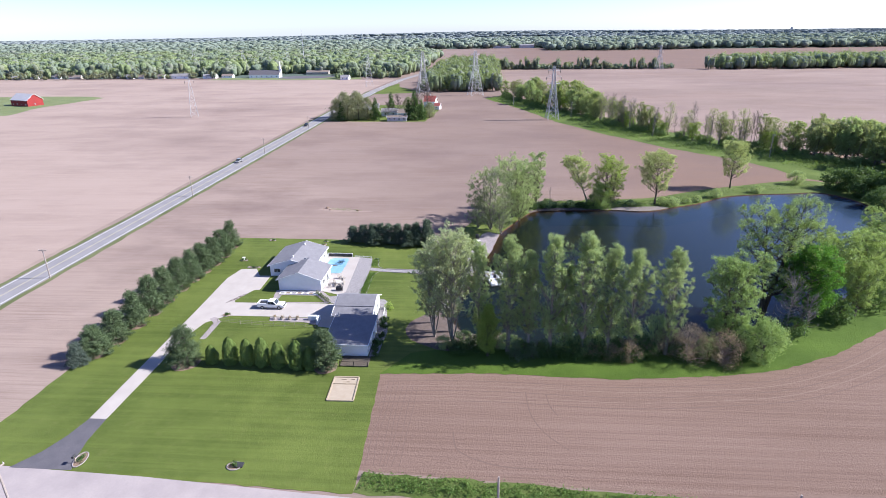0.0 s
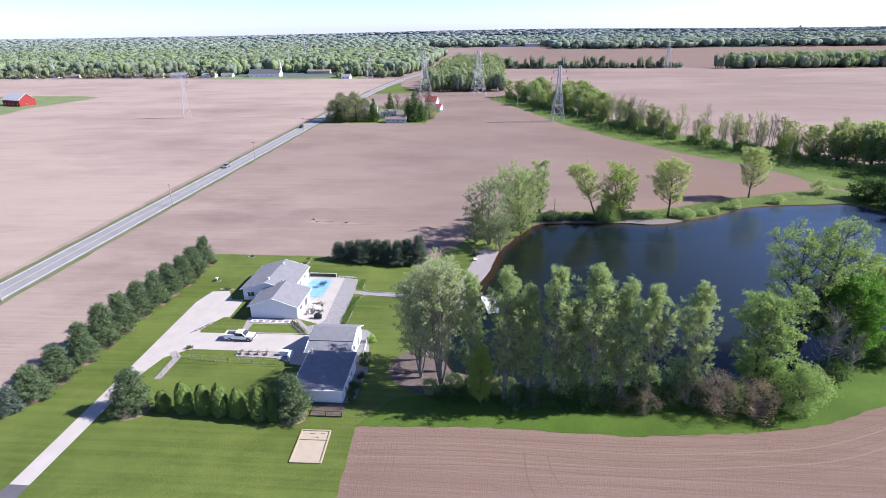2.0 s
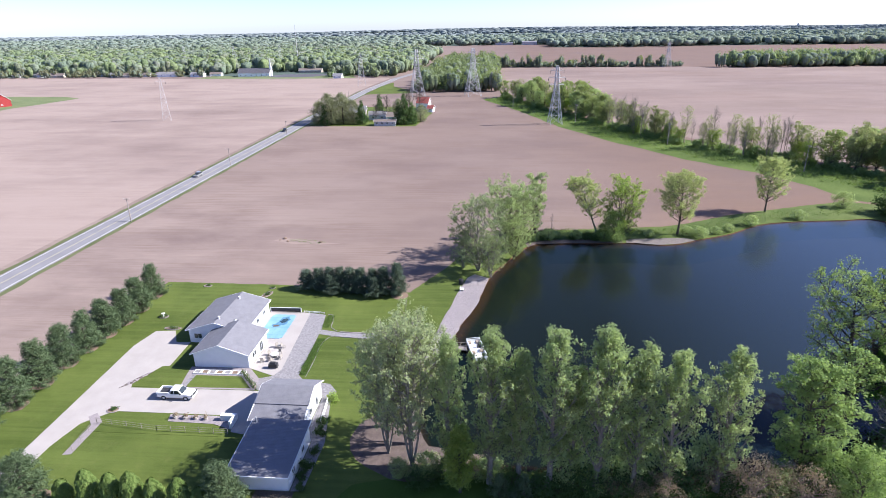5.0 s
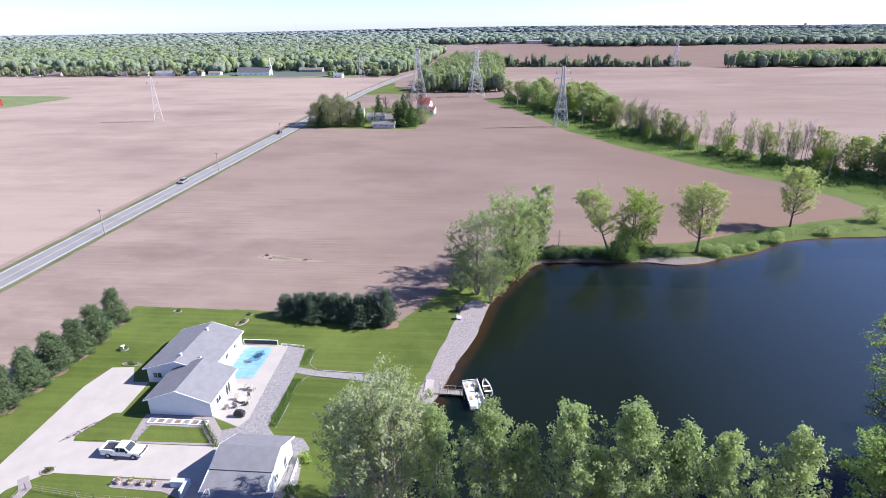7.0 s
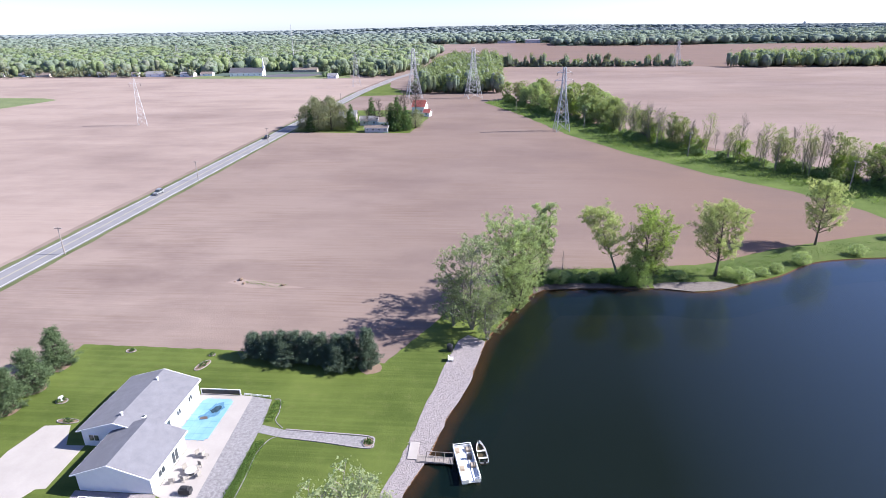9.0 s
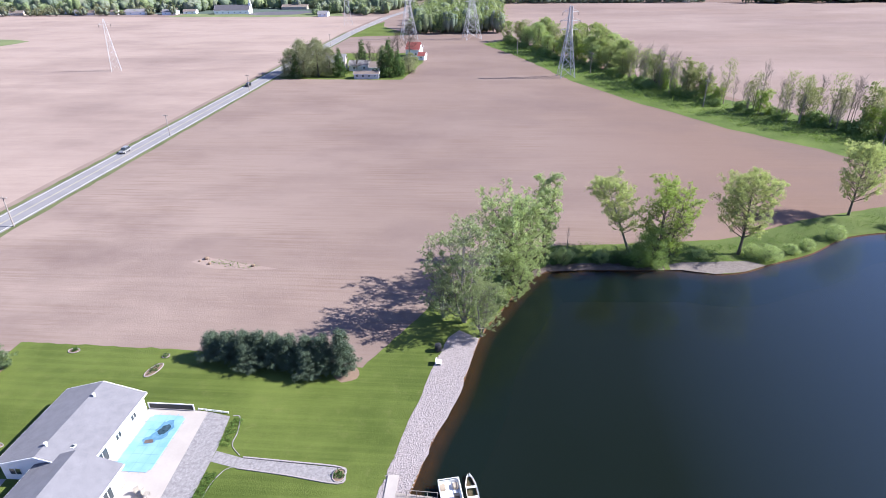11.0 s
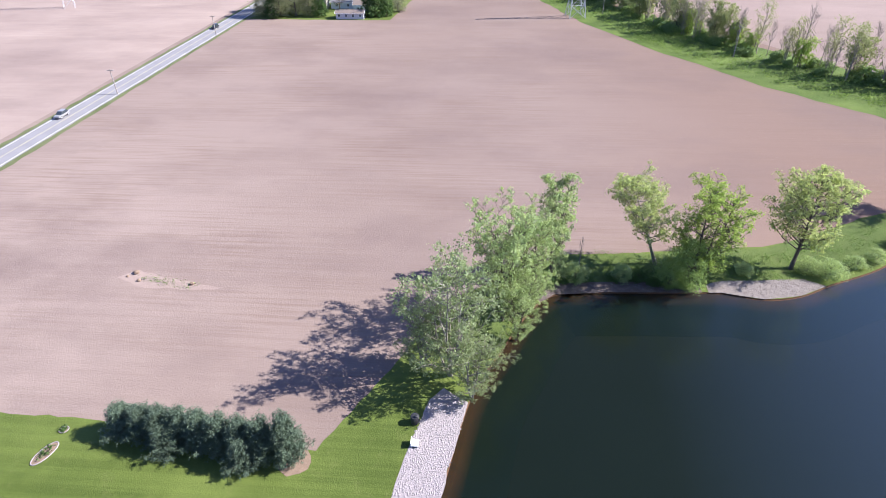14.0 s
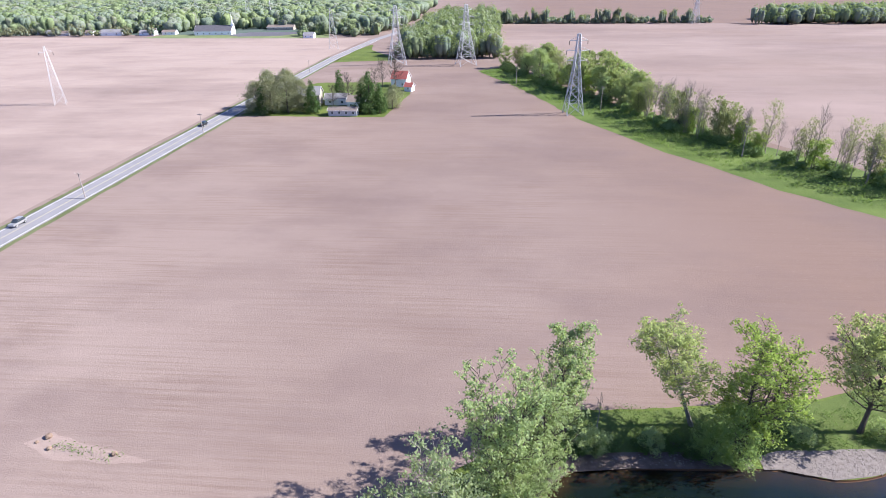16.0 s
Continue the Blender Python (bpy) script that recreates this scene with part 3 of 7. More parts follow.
def stone_scatter(name, outline, count, low, high, seed, z=0.05, material=None):
    """Many small broken stones lying inside an outline, as one mesh."""
    r = random.Random(seed)
    xs, ys = [p[0] for p in outline], [p[1] for p in outline]
    v, f = [], []
    n = len(outline)
    while len(v) < count * 6:
        x, y = r.uniform(min(xs), max(xs)), r.uniform(min(ys), max(ys))
        inside = False
        for i in range(n):
            (x0, y0), (x1, y1) = outline[i], outline[i - 1]
            if (y0 > y) != (y1 > y) and x < (x1 - x0) * (y - y0) / (y1 - y0) + x0:
                inside = not inside
        if not inside:
            continue
        s, a, b = r.uniform(low, high), r.uniform(0, 6.28), len(v)
        c, d = math.cos(a) * s, math.sin(a) * s
        k = r.uniform(0.5, 0.9)
        v += [(x + c, y + d, z), (x - d * k, y + c * k, z), (x - c * 0.9, y - d * 0.9, z + s * 0.1), (x + d * k, y - c * k, z), (x + c * 0.2, y + d * 0.2, z + s * r.uniform(0.22, 0.48)), (x - c * 0.3, y - d * 0.3, z + s * r.uniform(0.18, 0.42))]
        f += [(b + i, b + j, b + k2) for i, j, k2 in ((0, 1, 4), (1, 5, 4), (1, 2, 5), (2, 3, 5), (3, 4, 5), (3, 0, 4))]
    me = bpy.data.meshes.new(name)
    me.from_pydata(v, [], f)
    return mesh_object(name, me, material or ROCK)


tagged(stone_scatter("beach_stones", beach, 7500, 0.06, 0.19, 4, 0.06), "pale broken stones on the shore", "stones", kind="stuff")
tagged(stone_scatter("shore_stones", [(15.2, 174.0), (17.4, 175.8), (25, 176.8), (36, 177.3), (40, 177.5), (40, 179.6), (36, 179.3), (26, 178.6), (18, 177.8), (15, 176.2)], 240, 0.06, 0.2, 6, 0.055, BAR_GRAVEL), "scattered grey stones on the dark shore", "stones", kind="stuff")
tagged(stone_scatter("bar_stones", bar, 700, 0.06, 0.18, 5, 0.06, BAR_GRAVEL), "pale gravel stones", "stones", kind="stuff")

bank = rough_edge([(-2, 492), (22, 432), (43, 364), (64, 319), (87, 279.5), (107, 256), (118, 236), (121, 219), (134, 213), (140, 192), (200, 150), (260, 130), (320, 200), (214, 222), (164, 248), (142, 268), (118, 300), (94, 335), (76, 372), (58, 405), (30, 476), (14, 506)], 0.6, 5, 6)
tagged(sheet("creek_bank", bank, 0.02, STRIP), "rough green grass along the tree-lined creek", "grass bank", kind="structure")
tagged(sheet("farmyard_grass", rough_edge([(-104, 368), (-60, 365.5), (-39, 366), (-34.5, 420), (-45, 452), (-92, 450), (-104.5, 420)], 0.5, 5, 7), 0.02, LAWN), "grass yard round a farmhouse", "grass", kind="structure")
tagged(sheet("green_field", rough_edge([(-700, 330), (-420, 372), (-352, 400), (-362, 448), (-352, 515), (-372, 528), (-430, 532), (-700, 500)], 1.5, 12, 8), 0.02, FIELD_GREEN), "pale green grass field by a red barn", "field", kind="structure")
tagged(sheet("church_grass", rough_edge([(-345, 705), (-180, 695), (-150, 700), (-160, 735), (-335, 752)], 1.0, 12, 8), 0.02, FIELD_GREEN), "green grass before a church", "grass", kind="structure")
tagged(sheet("church_lot", [(-250, 715), (-205, 722), (-190, 760), (-255, 760)], 0.04, ASPHALT), "grey asphalt car park", "car park", kind="structure")
tagged(sheet("road_corner_grass", rough_edge([(-104, 530), (-92, 535), (-62, 540), (-60, 548), (-90, 600), (-96, 640), (-103, 600)], 0.6, 6, 2), 0.02, LAWN), "green grass corner by the road", "grass", kind="structure")
tagged(sheet("roadside_weeds", rough_edge([(-16.2, 53.4), (120, 46), (120, 48.6), (20, 55.4), (-15.8, 57.2)], 0.4, 2, 12), 0.03, ROUGH_GRASS), "green weeds between road and field", "weeds", kind="structure")
soil_island = rough_edge([(-55.2, 175.2), (-52.6, 177.4), (-48, 176.2), (-42, 174.8), (-35.5, 173.6), (-41, 172.4), (-49, 173.0)], 0.3, 1.5, 5)
tagged(sheet("unsown_patch", soil_island, 0.02, PALE_SOIL), "pale unsown patch in the field", "soil patch", kind="structure")
WEEDS_AT = [(-50.2 + 0.9 * i + 0.4 * math.sin(i * 7), 175.2 - 0.16 * i + 0.5 * math.sin(i * 3.3)) for i in range(11)]

# ---- foliage ----


def leaf_cards(centres, spread, per, size, rng, aspect=0.6, flat=0.5, rand_up=0.25, outward=0.8):
    """Corners of leaf quads strewn round the centres."""
    c = np.repeat(np.asarray(centres), per, axis=0)
    n = len(c)
    p = c + rng.normal(size=(n, 3)) * np.array((1, 1, flat + 0.35)) * np.repeat(np.asarray(spread), per)[:, None]
    out = p - c
    out /= np.maximum(np.linalg.norm(out, axis=1)[:, None], 1e-6)
    nrm = rng.normal(size=(n, 3)) * 0.5 + out * outward + np.array((0, 0, rand_up))
    nrm /= np.linalg.norm(nrm, axis=1)[:, None]
    u = np.cross(nrm, rng.normal(size=(n, 3)))
    u /= np.linalg.norm(u, axis=1)[:, None]
    w = np.cross(nrm, u)
    s = size * rng.uniform(0.6, 1.35, n)[:, None]
    return np.stack((p - u * s, p + w * s * aspect - u * s * 0.15, p + u * s, p - w * s * aspect + u * s * 0.1), axis=1)


def profile(kind, s):
    if kind == "column":
        return max(0.10, (0.55 + 0.45 * math.sin(math.pi * min(1, s * 1.25))) * (1.0 if s < 0.55 else 1 - (s - 0.55) * 1.75))
    if kind == "cone":
        return max(0.05, 1 - s) ** 0.8
    if kind == "pine":
        return max(0.06, (1 - s ** 1.2)) * (0.85 + 0.15 * min(1, s * 6))
    if kind == "egg":
        return math.sin(math.pi * min(0.985, 0.14 + 0.86 * s)) ** 0.6
    return math.sqrt(max(0.02, 1 - (2 * s - 1) ** 2))


def tree(name, label, leaf, h, r, base=0.25, shape="egg", clumps=110, per=36, size=0.36, clump_r=0.75, seed=1, stems=1, bark=BARK, limbs=12, trunk_r=0.022, lobes=0.35, lean=0.0, category="tree", aspect=0.6, fork=0.55, split=False):
    """A tree at the origin: tapered trunk with limbs, and a crown of leaf clumps with gaps."""
    rng = np.random.default_rng(seed)
    r2 = random.Random(seed)
    thing = empty(name)
    cs = []
    ph = [r2.uniform(0, 6.28) for _ in range(4)]
    for i in range(clumps):
        s = (i + r2.random()) / clumps
        if shape in ("cone", "pine"):
            s = 1 - math.sqrt(1 - s * 0.995)
        a = r2.uniform(0, 6.283)
        lob = 1 + lobes * (0.6 * math.sin(2 * a + ph[0] + s * 6) + 0.5 * math.sin(3 * a + ph[1] - s * 9) + 0.35 * math.sin(5 * a + ph[2] + s * 14))
        if lob < 1 - lobes * 0.75 and shape != "cone":
            continue
        rr = r * profile(shape, s) * lob * (0.35 + 0.65 * math.sqrt(r2.random()))
        z = h * base + s * h * (1 - base)
        cs.append((math.cos(a) * rr + lean * z, math.sin(a) * rr, z - 0.12 * clump_r))
    bm = bmesh.new()
    R = max(0.05, h * trunk_r)
    for k in range(stems):
        ax, ay = (r2.uniform(-1, 1) * r * 0.45, r2.uniform(-1, 1) * r * 0.45) if stems > 1 else (0, 0)
        top = h * (0.93 if shape in ("cone", "pine") else 0.86)
        pts = [Vector((ax * t ** 1.3 + lean * t * top + r2.uniform(-0.12, 0.12) * t * r * 0.5, ay * t ** 1.3 + r2.uniform(-0.12, 0.12) * t * r * 0.5, t * top)) for t in (0, 0.12, 0.3, 0.5, 0.7, 0.85, 1)]
        rad = [R * q / math.sqrt(stems) for q in (1.35, 1.0, 0.82, 0.62, 0.4, 0.24, 0.08)]
        tube(bm, [(p.x, p.y, p.z) for p in pts], rad, 7)
        for c in r2.sample(cs, min(limbs // stems, len(cs))):
            c = Vector(c)
            zt = max(h * base * 0.55, c.z - fork * (c.xy - pts[3].xy).length - 0.08 * h)
            t = min(0.95, zt / top)
            q = Vector((ax * t ** 1.3 + lean * zt, ay * t ** 1.3, zt))
            mid = q.lerp(c, 0.5) + Vector((r2.uniform(-0.3, 0.3), r2.uniform(-0.3, 0.3), 0.25 - 0.1 * fork))
            w = R * (1 - t) * 0.55 + 0.035
            lb = bmesh.new() if split else bm
            tube(lb, [q, mid, c], [w, w * 0.6, w * 0.2], 5)
            if split:
                part("limb", lb, bark, thing)
    part("trunk", bm, bark, thing)
    v = leaf_cards(cs, [clump_r * r2.uniform(0.6, 1.2) for _ in cs], per, size, rng, aspect)
    v[:, :, 2] = np.maximum(v[:, :, 2], 0.05)
    cards("crown", v, leaf, thing)
    return tagged(thing, label, category)


def grown(name, label, leaf, h, r, base=0.25, shape="egg", n1=24, n2=7, per=34, size=0.18, spread=0.32, rise=1.0, seed=1, stems=1, bark=BARK, trunk_r=0.016, lean=0.0, category="tree", aspect=0.6, split=True, twig=0.34, ragged=0.3, sag=0.0, gaps=0.0, tufts=4):
    """A tree grown branch by branch: stems, limbs that rise from them, twigs along the limbs, and leaves along the twigs."""
    rng = np.random.default_rng(seed)
    r2 = random.Random(seed)
    thing = empty(name)
    R = max(0.04, h * trunk_r)
    stem_paths = []
    tb = bmesh.new()
    for k in range(stems):
        a = 6.283 * k / stems + r2.uniform(-0.5, 0.5)
        out = r * 0.42 * r2.uniform(0.6, 1.1) if stems > 1 else 0.0
        top = h * (0.95 if stems == 1 else r2.uniform(0.8, 0.97))
        w = [r2.uniform(-0.06, 0.06) * r for _ in range(4)]
        path = [Vector((math.cos(a) * out * t ** 0.8 + lean * h * t + w[0] * math.sin(t * 5 + w[1]), math.sin(a) * out * t ** 0.8 + w[2] * math.sin(t * 6 + w[3]), t * top)) for t in (0, 0.1, 0.22, 0.36, 0.5, 0.64, 0.78, 0.9, 1)]
        stem_paths.append(path)
        tube(tb, path, [R * q / stems ** 0.35 for q in (1.4, 1.05, 0.9, 0.78, 0.64, 0.48, 0.32, 0.18, 0.05)], 7)
    part("trunk", tb, bark, thing)
    centres, widths = [], []
    limb_bm = bmesh.new()
    twigs = bmesh.new()
    for i in range(n1):
        if r2.random() < gaps:
            continue
        path = stem_paths[i % stems]
        t = (i + r2.random()) / n1
        t = base * 0.7 + (0.97 - base * 0.7) * t
        f = t * 8
        k = min(7, int(f))
        q = path[k].lerp(path[k + 1], f - k)
        a = i * 2.39996 + r2.uniform(-0.5, 0.5)
        s0 = min(1, max(0, (q.z / h - base * 0.7) / (1 - base * 0.7)))
        reach = r * profile(shape, min(1, s0 + 0.08)) * r2.uniform(1 - ragged, 1 + ragged * 0.6) * (0.7 if stems > 1 else 1.0)
        up = reach * rise * r2.uniform(0.75, 1.25)
        up = min(up, (h * 1.03 - q.z) * r2.uniform(0.45, 1.0))
        d = Vector((math.cos(a), math.sin(a), 0))
        e = q + d * reach + Vector((0, 0, up))
        m = q + d * reach * 0.55 + Vector((0, 0, up * (0.4 if sag == 0 else 0.6)))
        e.z -= sag * reach
        w = R * (1 - t) * 0.5 + 0.025
        lb = bmesh.new() if split else limb_bm
        tube(lb, [q, m, e], [w, w * 0.62, w * 0.15], 5 if split else 4)
        if split:
            part("limb", lb, bark, thing)
        n = max(3, int(n2 * (0.6 + 0.6 * reach / r)))
        for j in range(n):
            u = 0.25 + 0.75 * (j + r2.random()) / n
            p0 = q.lerp(m, u * 2) if u < 0.5 else m.lerp(e, u * 2 - 1)
            ax = (e - q).normalized()
            side = Vector((r2.uniform(-1, 1), r2.uniform(-1, 1), r2.uniform(-0.35, 0.9) - sag))
            dirn = (ax * r2.uniform(0.4, 1.1) + side).normalized()
            ln = twig * r * r2.uniform(0.5, 1.15) * (1.15 - 0.55 * u) + 0.35
            p1 = p0 + dirn * ln
            p1.z = max(p1.z, 0.15)
            if split:
                beam(twigs, p0, p1, 0.035 + 0.0012 * h, 3)
            for g in range(tufts):
                centres.append(p0.lerp(p1, (g + 1) / tufts))
                widths.append(spread * r2.uniform(0.7, 1.2))
    if not split:
        part("branching", limb_bm, bark, thing)["kind"] = "stuff"
    else:
        limb_bm.free()
    if split:
        tagged(part("fine_branching", twigs, bark, thing), kind="stuff")
    else:
        twigs.free()
    v = leaf_cards([tuple(c) for c in centres], widths, max(1, per // tufts), size, rng, aspect, outward=0.55, rand_up=0.3)
    v[:, :, 2] = np.maximum(v[:, :, 2], 0.04)
    cards("crown", v, leaf, thing)
    return tagged(thing, label, category)


def bullet_shrub(name, label, leaf, h, r, seed, n=4200, size=0.12, point=1.0, category="shrub"):
    """A clipped conical shrub: short stem and a dense skin of foliage sprays."""
    rng = np.random.default_rng(seed)
    thing = empty(name)
    bm = bmesh.new()
    tube(bm, [(0, 0, 0), (0, 0, h * 0.5), (0, 0, h * 0.9)], [0.12, 0.08, 0.02], 6)
    part("trunk", bm, BARK, thing)
    s = rng.random(n) ** 0.85
    a = rng.uniform(0, 6.283, n)
    prof = np.minimum(1.0, 0.72 + s * 1.6) * np.sqrt(np.maximum(0.0, 1 - s ** (1.9 * point)))
    lump = 1 + 0.10 * np.sin(a * 3 + s * 9 + seed) + 0.08 * np.sin(a * 5 - s * 17) + 0.06 * np.sin(a * 9 + s * 31)
    k = r * prof * lump * (1 - 0.28 * rng.random(n) ** 3)
    c = np.stack((np.cos(a) * k, np.sin(a) * k, 0.05 + s * h * (1 + 0.02 * np.sin(a * 4))), axis=1)
    nrm = np.stack((np.cos(a), np.sin(a), 0.25 + 0.5 * s), axis=1) + rng.normal(size=(n, 3)) * 0.42
    nrm /= np.linalg.norm(nrm, axis=1)[:, None]
    up = np.array((0, 0, 1.0)) + rng.normal(size=(n, 3)) * 0.35
    u = up - nrm * np.sum(up * nrm, axis=1)[:, None]
    u /= np.linalg.norm(u, axis=1)[:, None]
    w = np.cross(nrm, u)
    z = size * rng.uniform(0.6, 1.5, n)[:, None]
    v = np.stack((c - u * z, c + w * z * 0.5, c + u * z * 1.2, c - w * z * 0.5), axis=1)
    cards("foliage", v, leaf, thing)
    return tagged(thing, label, category)


def bare(name, label, h, r, seed, bark=PALE_BARK, n=46, thick=1.0):
    """A leafless tree: forked limbs and twigs only."""
    r2 = random.Random(seed)
    thing = empty(name)
    bm, tw = bmesh.new(), bmesh.new()
    pts = [Vector((r2.uniform(-0.2, 0.2) * t, r2.uniform(-0.2, 0.2) * t, t * h * 0.9)) for t in (0, 0.2, 0.45, 0.7, 1)]
    tube(bm, pts, [h * k * thick for k in (0.02, 0.015, 0.011, 0.006, 0.002)], 6)
    for i in range(n):
        t = r2.uniform(0.25, 0.95)
        a = r2.uniform(0, 6.28)
        q = Vector((0, 0, t * h * 0.9))
        e = q + Vector((math.cos(a), math.sin(a), 0)) * r * r2.uniform(0.5, 1.0) * (1.15 - t * 0.75) + Vector((0, 0, h * r2.uniform(0.08, 0.22)))
        m = q.lerp(e, 0.55) + Vector((0, 0, -0.03 * h))
        tube(bm, [q, m, e], [h * k * thick for k in (0.006, 0.004, 0.0012)], 4)
        for _ in range(5):
            f = m.lerp(e, r2.random())
            g = f + Vector((r2.uniform(-1, 1), r2.uniform(-1, 1), r2.uniform(0.1, 1))) * r * 0.3
            beam(tw, f, g, 0.045, 3)
    part("trunk", bm, bark, thing)
    tagged(part("fine_branching", tw, bark, thing), kind="stuff")
    return tagged(thing, label, "tree")


def at(x, y, turn=0.0, scale=1.0, tall=1.0):
    return Matrix.Translation((x, y, 0.0)) @ Matrix.Rotation(turn, 4, "Z") @ Matrix.Diagonal((scale, scale, scale * tall, 1))


def plant(first, spots, group=""):
    """Puts the first of a kind at the first spot, and copies at the rest. A spot: x, y, scale, height factor."""
    r2 = random.Random(len(spots) * 7 + 3)
    if group:
        first["group"] = group
    for x, y, s, tall in spots[1:]:
        copy_thing(first, at(x, y, r2.uniform(0, 6.28), s, tall))
    x, y, s, tall = spots[0]
    first.matrix_basis = at(x, y, 0, s, tall)


POP = "tall slender poplar with fresh grey-green leaves on the pond's bank"
ROW = "poplars along the near bank of the pond"
plant(grown("poplar_tree", POP, POPLAR, 23, 2.9, 0.24, "column", 64, 10, 32, 0.135, 0.25, 2.1, 11, ragged=0.5, gaps=0.3, bark=PALE_BARK, tufts=1), [(4.7, 89.0, 0.95, 1.04), (12.2, 88.6, 0.97, 1.04), (26.2, 88.4, 0.87, 1.04)], ROW)
plant(grown("poplar_tree", POP, POPLAR, 23, 3.5, 0.22, "column", 68, 10, 32, 0.135, 0.25, 2.0, 12, ragged=0.5, gaps=0.3, bark=PALE_BARK, tufts=1), [(17.9, 88.6, 0.97, 1.04), (33.0, 89.4, 0.85, 1.04), (-0.6, 90.4, 0.75, 1.19)], ROW)
plant(grown("poplar_tree", POP, POPLAR, 20.5, 2.5, 0.2, "column", 58, 10, 32, 0.135, 0.25, 2.1, 13, ragged=0.5, gaps=0.3, bark=PALE_BARK, tufts=1), [(8.3, 88.8, 0.95, 1.04), (22.2, 88.2, 1.02, 1.04), (14.9, 89.6, 0.82, 1.04)], ROW)
WIL = "many-stemmed willow with thin grey-green leaves on the pond's bank"
plant(grown("willow_tree", WIL, WILLOW, 21.5, 5.6, 0.30, "egg", 82, 10, 27, 0.14, 0.26, 1.5, 14, gaps=0.28, ragged=0.4, stems=6, trunk_r=0.013, bark=PALE_BARK, tufts=1), [(-5.6, 91.3, 1.03, 1), (-9.2, 93.6, 0.86, 1.0), (-10.0, 99.2, 0.52, 1.0), (-6.4, 95.6, 0.88, 1.0)], "willows on the near bank")
plant(grown("young_willow", "slim bright green young willow in leaf to the ground", LIME, 10.5, 1.7, 0.02, "column", 40, 6, 56, 0.12, 0.28, 1.5, 15), [(1.0, 87.2, 1, 1)])
plant(grown("round_tree", "broad leafy tree in leaf down to the ground beside the pond", ROUND_LEAF, 19, 5.2, 0.06, "egg", 78, 12, 30, 0.155, 0.27, 1.0, 16, gaps=0.2, ragged=0.4, stems=2, tufts=1), [(44.8, 93.0, 1, 1)])
plant(grown("open_oak", "large open-crowned tree with dark trunk and fresh green leaves", OPEN, 24, 8.4, 0.3, "egg", 54, 13, 32, 0.145, 0.34, 0.75, 17, gaps=0.12, stems=2, trunk_r=0.024, ragged=0.45, tufts=1, bark=DARK_BARK), [(56.5, 105, 1, 1)])
plant(grown("maple_tree", "dense deep green tree beside the pond", MAPLE, 15, 5.0, 0.1, "egg", 60, 12, 36, 0.16, 0.32, 0.9, 18, tufts=1), [(63.5, 103.5, 1, 1)])
plant(grown("ash_tree", "leafy mid-green tree on the pond's bank", OPEN, 17, 4.8, 0.16, "egg", 54, 10, 26, 0.17, 0.34, 1.1, 19, stems=2, tufts=1, gaps=0.15), [(69.5, 109, 1, 1), (79, 114.5, 1.0, 0.95), (88, 122, 1.05, 1), (101, 132, 1.0, 1), (75, 106.0, 0.75, 1)], "trees on the pond's far corner")
plant(bare("bare_tree", "leafless grey tree with fine twigs", 12.5, 3.6, 21), [(57.5, 97.5, 1, 1), (61, 97.5, 0.7, 1)])
BUSH = "leafy wild bush under the poplars"
plant(tree("bush", BUSH, POPLAR, 5.5, 2.6, 0.05, "dome", 66, 56, 0.16, 0.5, 23, stems=3, category="bush"), [(14.5, 90.2, 1, 1), (22.2, 90.5, 1.1, 1.35), (31.5, 91, 0.8, 1.5), (61.5, 182.5, 0.75, 0.7), (71, 187.5, 0.55, 0.7), (58.5, 183.5, 0.6, 0.8), (20.5, 179, 0.7, 0.8), (-3.5, 90, 0.6, 1), (114, 211, 0.9, 1), (-7, 89.5, 0.5, 0.9), (4.5, 90, 0.6, 0.9), (18, 88.8, 0.7, 0.9), (40, 88.6, 0.8, 0.9), (67, 185.5, 0.5, 0.7), (79, 192.5, 0.7, 0.8), (95, 199, 0.7, 0.7), (48, 182.5, 0.5, 0.7), (28, 180, 0.6, 0.7), (12, 172, 0.7, 0.9)], "wild bushes")
plant(tree("bush", "yellow-green leafy bush beside the pond", ROUND_LEAF, 7.5, 3.2, 0.03, "dome", 110, 90, 0.125, 0.5, 24, stems=3, category="bush"), [(49.0, 88.0, 1.05, 1), (37.4, 178.4, 1.0, 1.1), (35.0, 178.2, 0.7, 0.9)], "wild bushes")
plant(tree("bush", "brown twiggy bush with dry leaves", DRY, 6.5, 3.0, 0.03, "dome", 80, 60, 0.1, 0.6, 25, stems=6, limbs=72, category="bush", bark=TWIG, trunk_r=0.012), [(36.2, 87.4, 1, 1), (25.8, 86.8, 0.65, 1), (42.0, 86.7, 0.95, 0.95), (33, 90, 0.8, 1.0), (30, 89.5, 0.6, 0.8), (22.6, 87.6, 0.6, 0.75), (19.5, 88.2, 0.5, 0.8), (2.5, 90.5, 0.5, 0.8)], "wild bushes")
plant(tree("small_spruce", "small dark spruce under the poplars", PINE, 3.8, 1.5, 0.02, "cone", 60, 34, 0.16, 0.28, 26, category="tree", aspect=0.3), [(5.9, 87.0, 1, 1), (9.0, 87.3, 1.1, 0.85)])

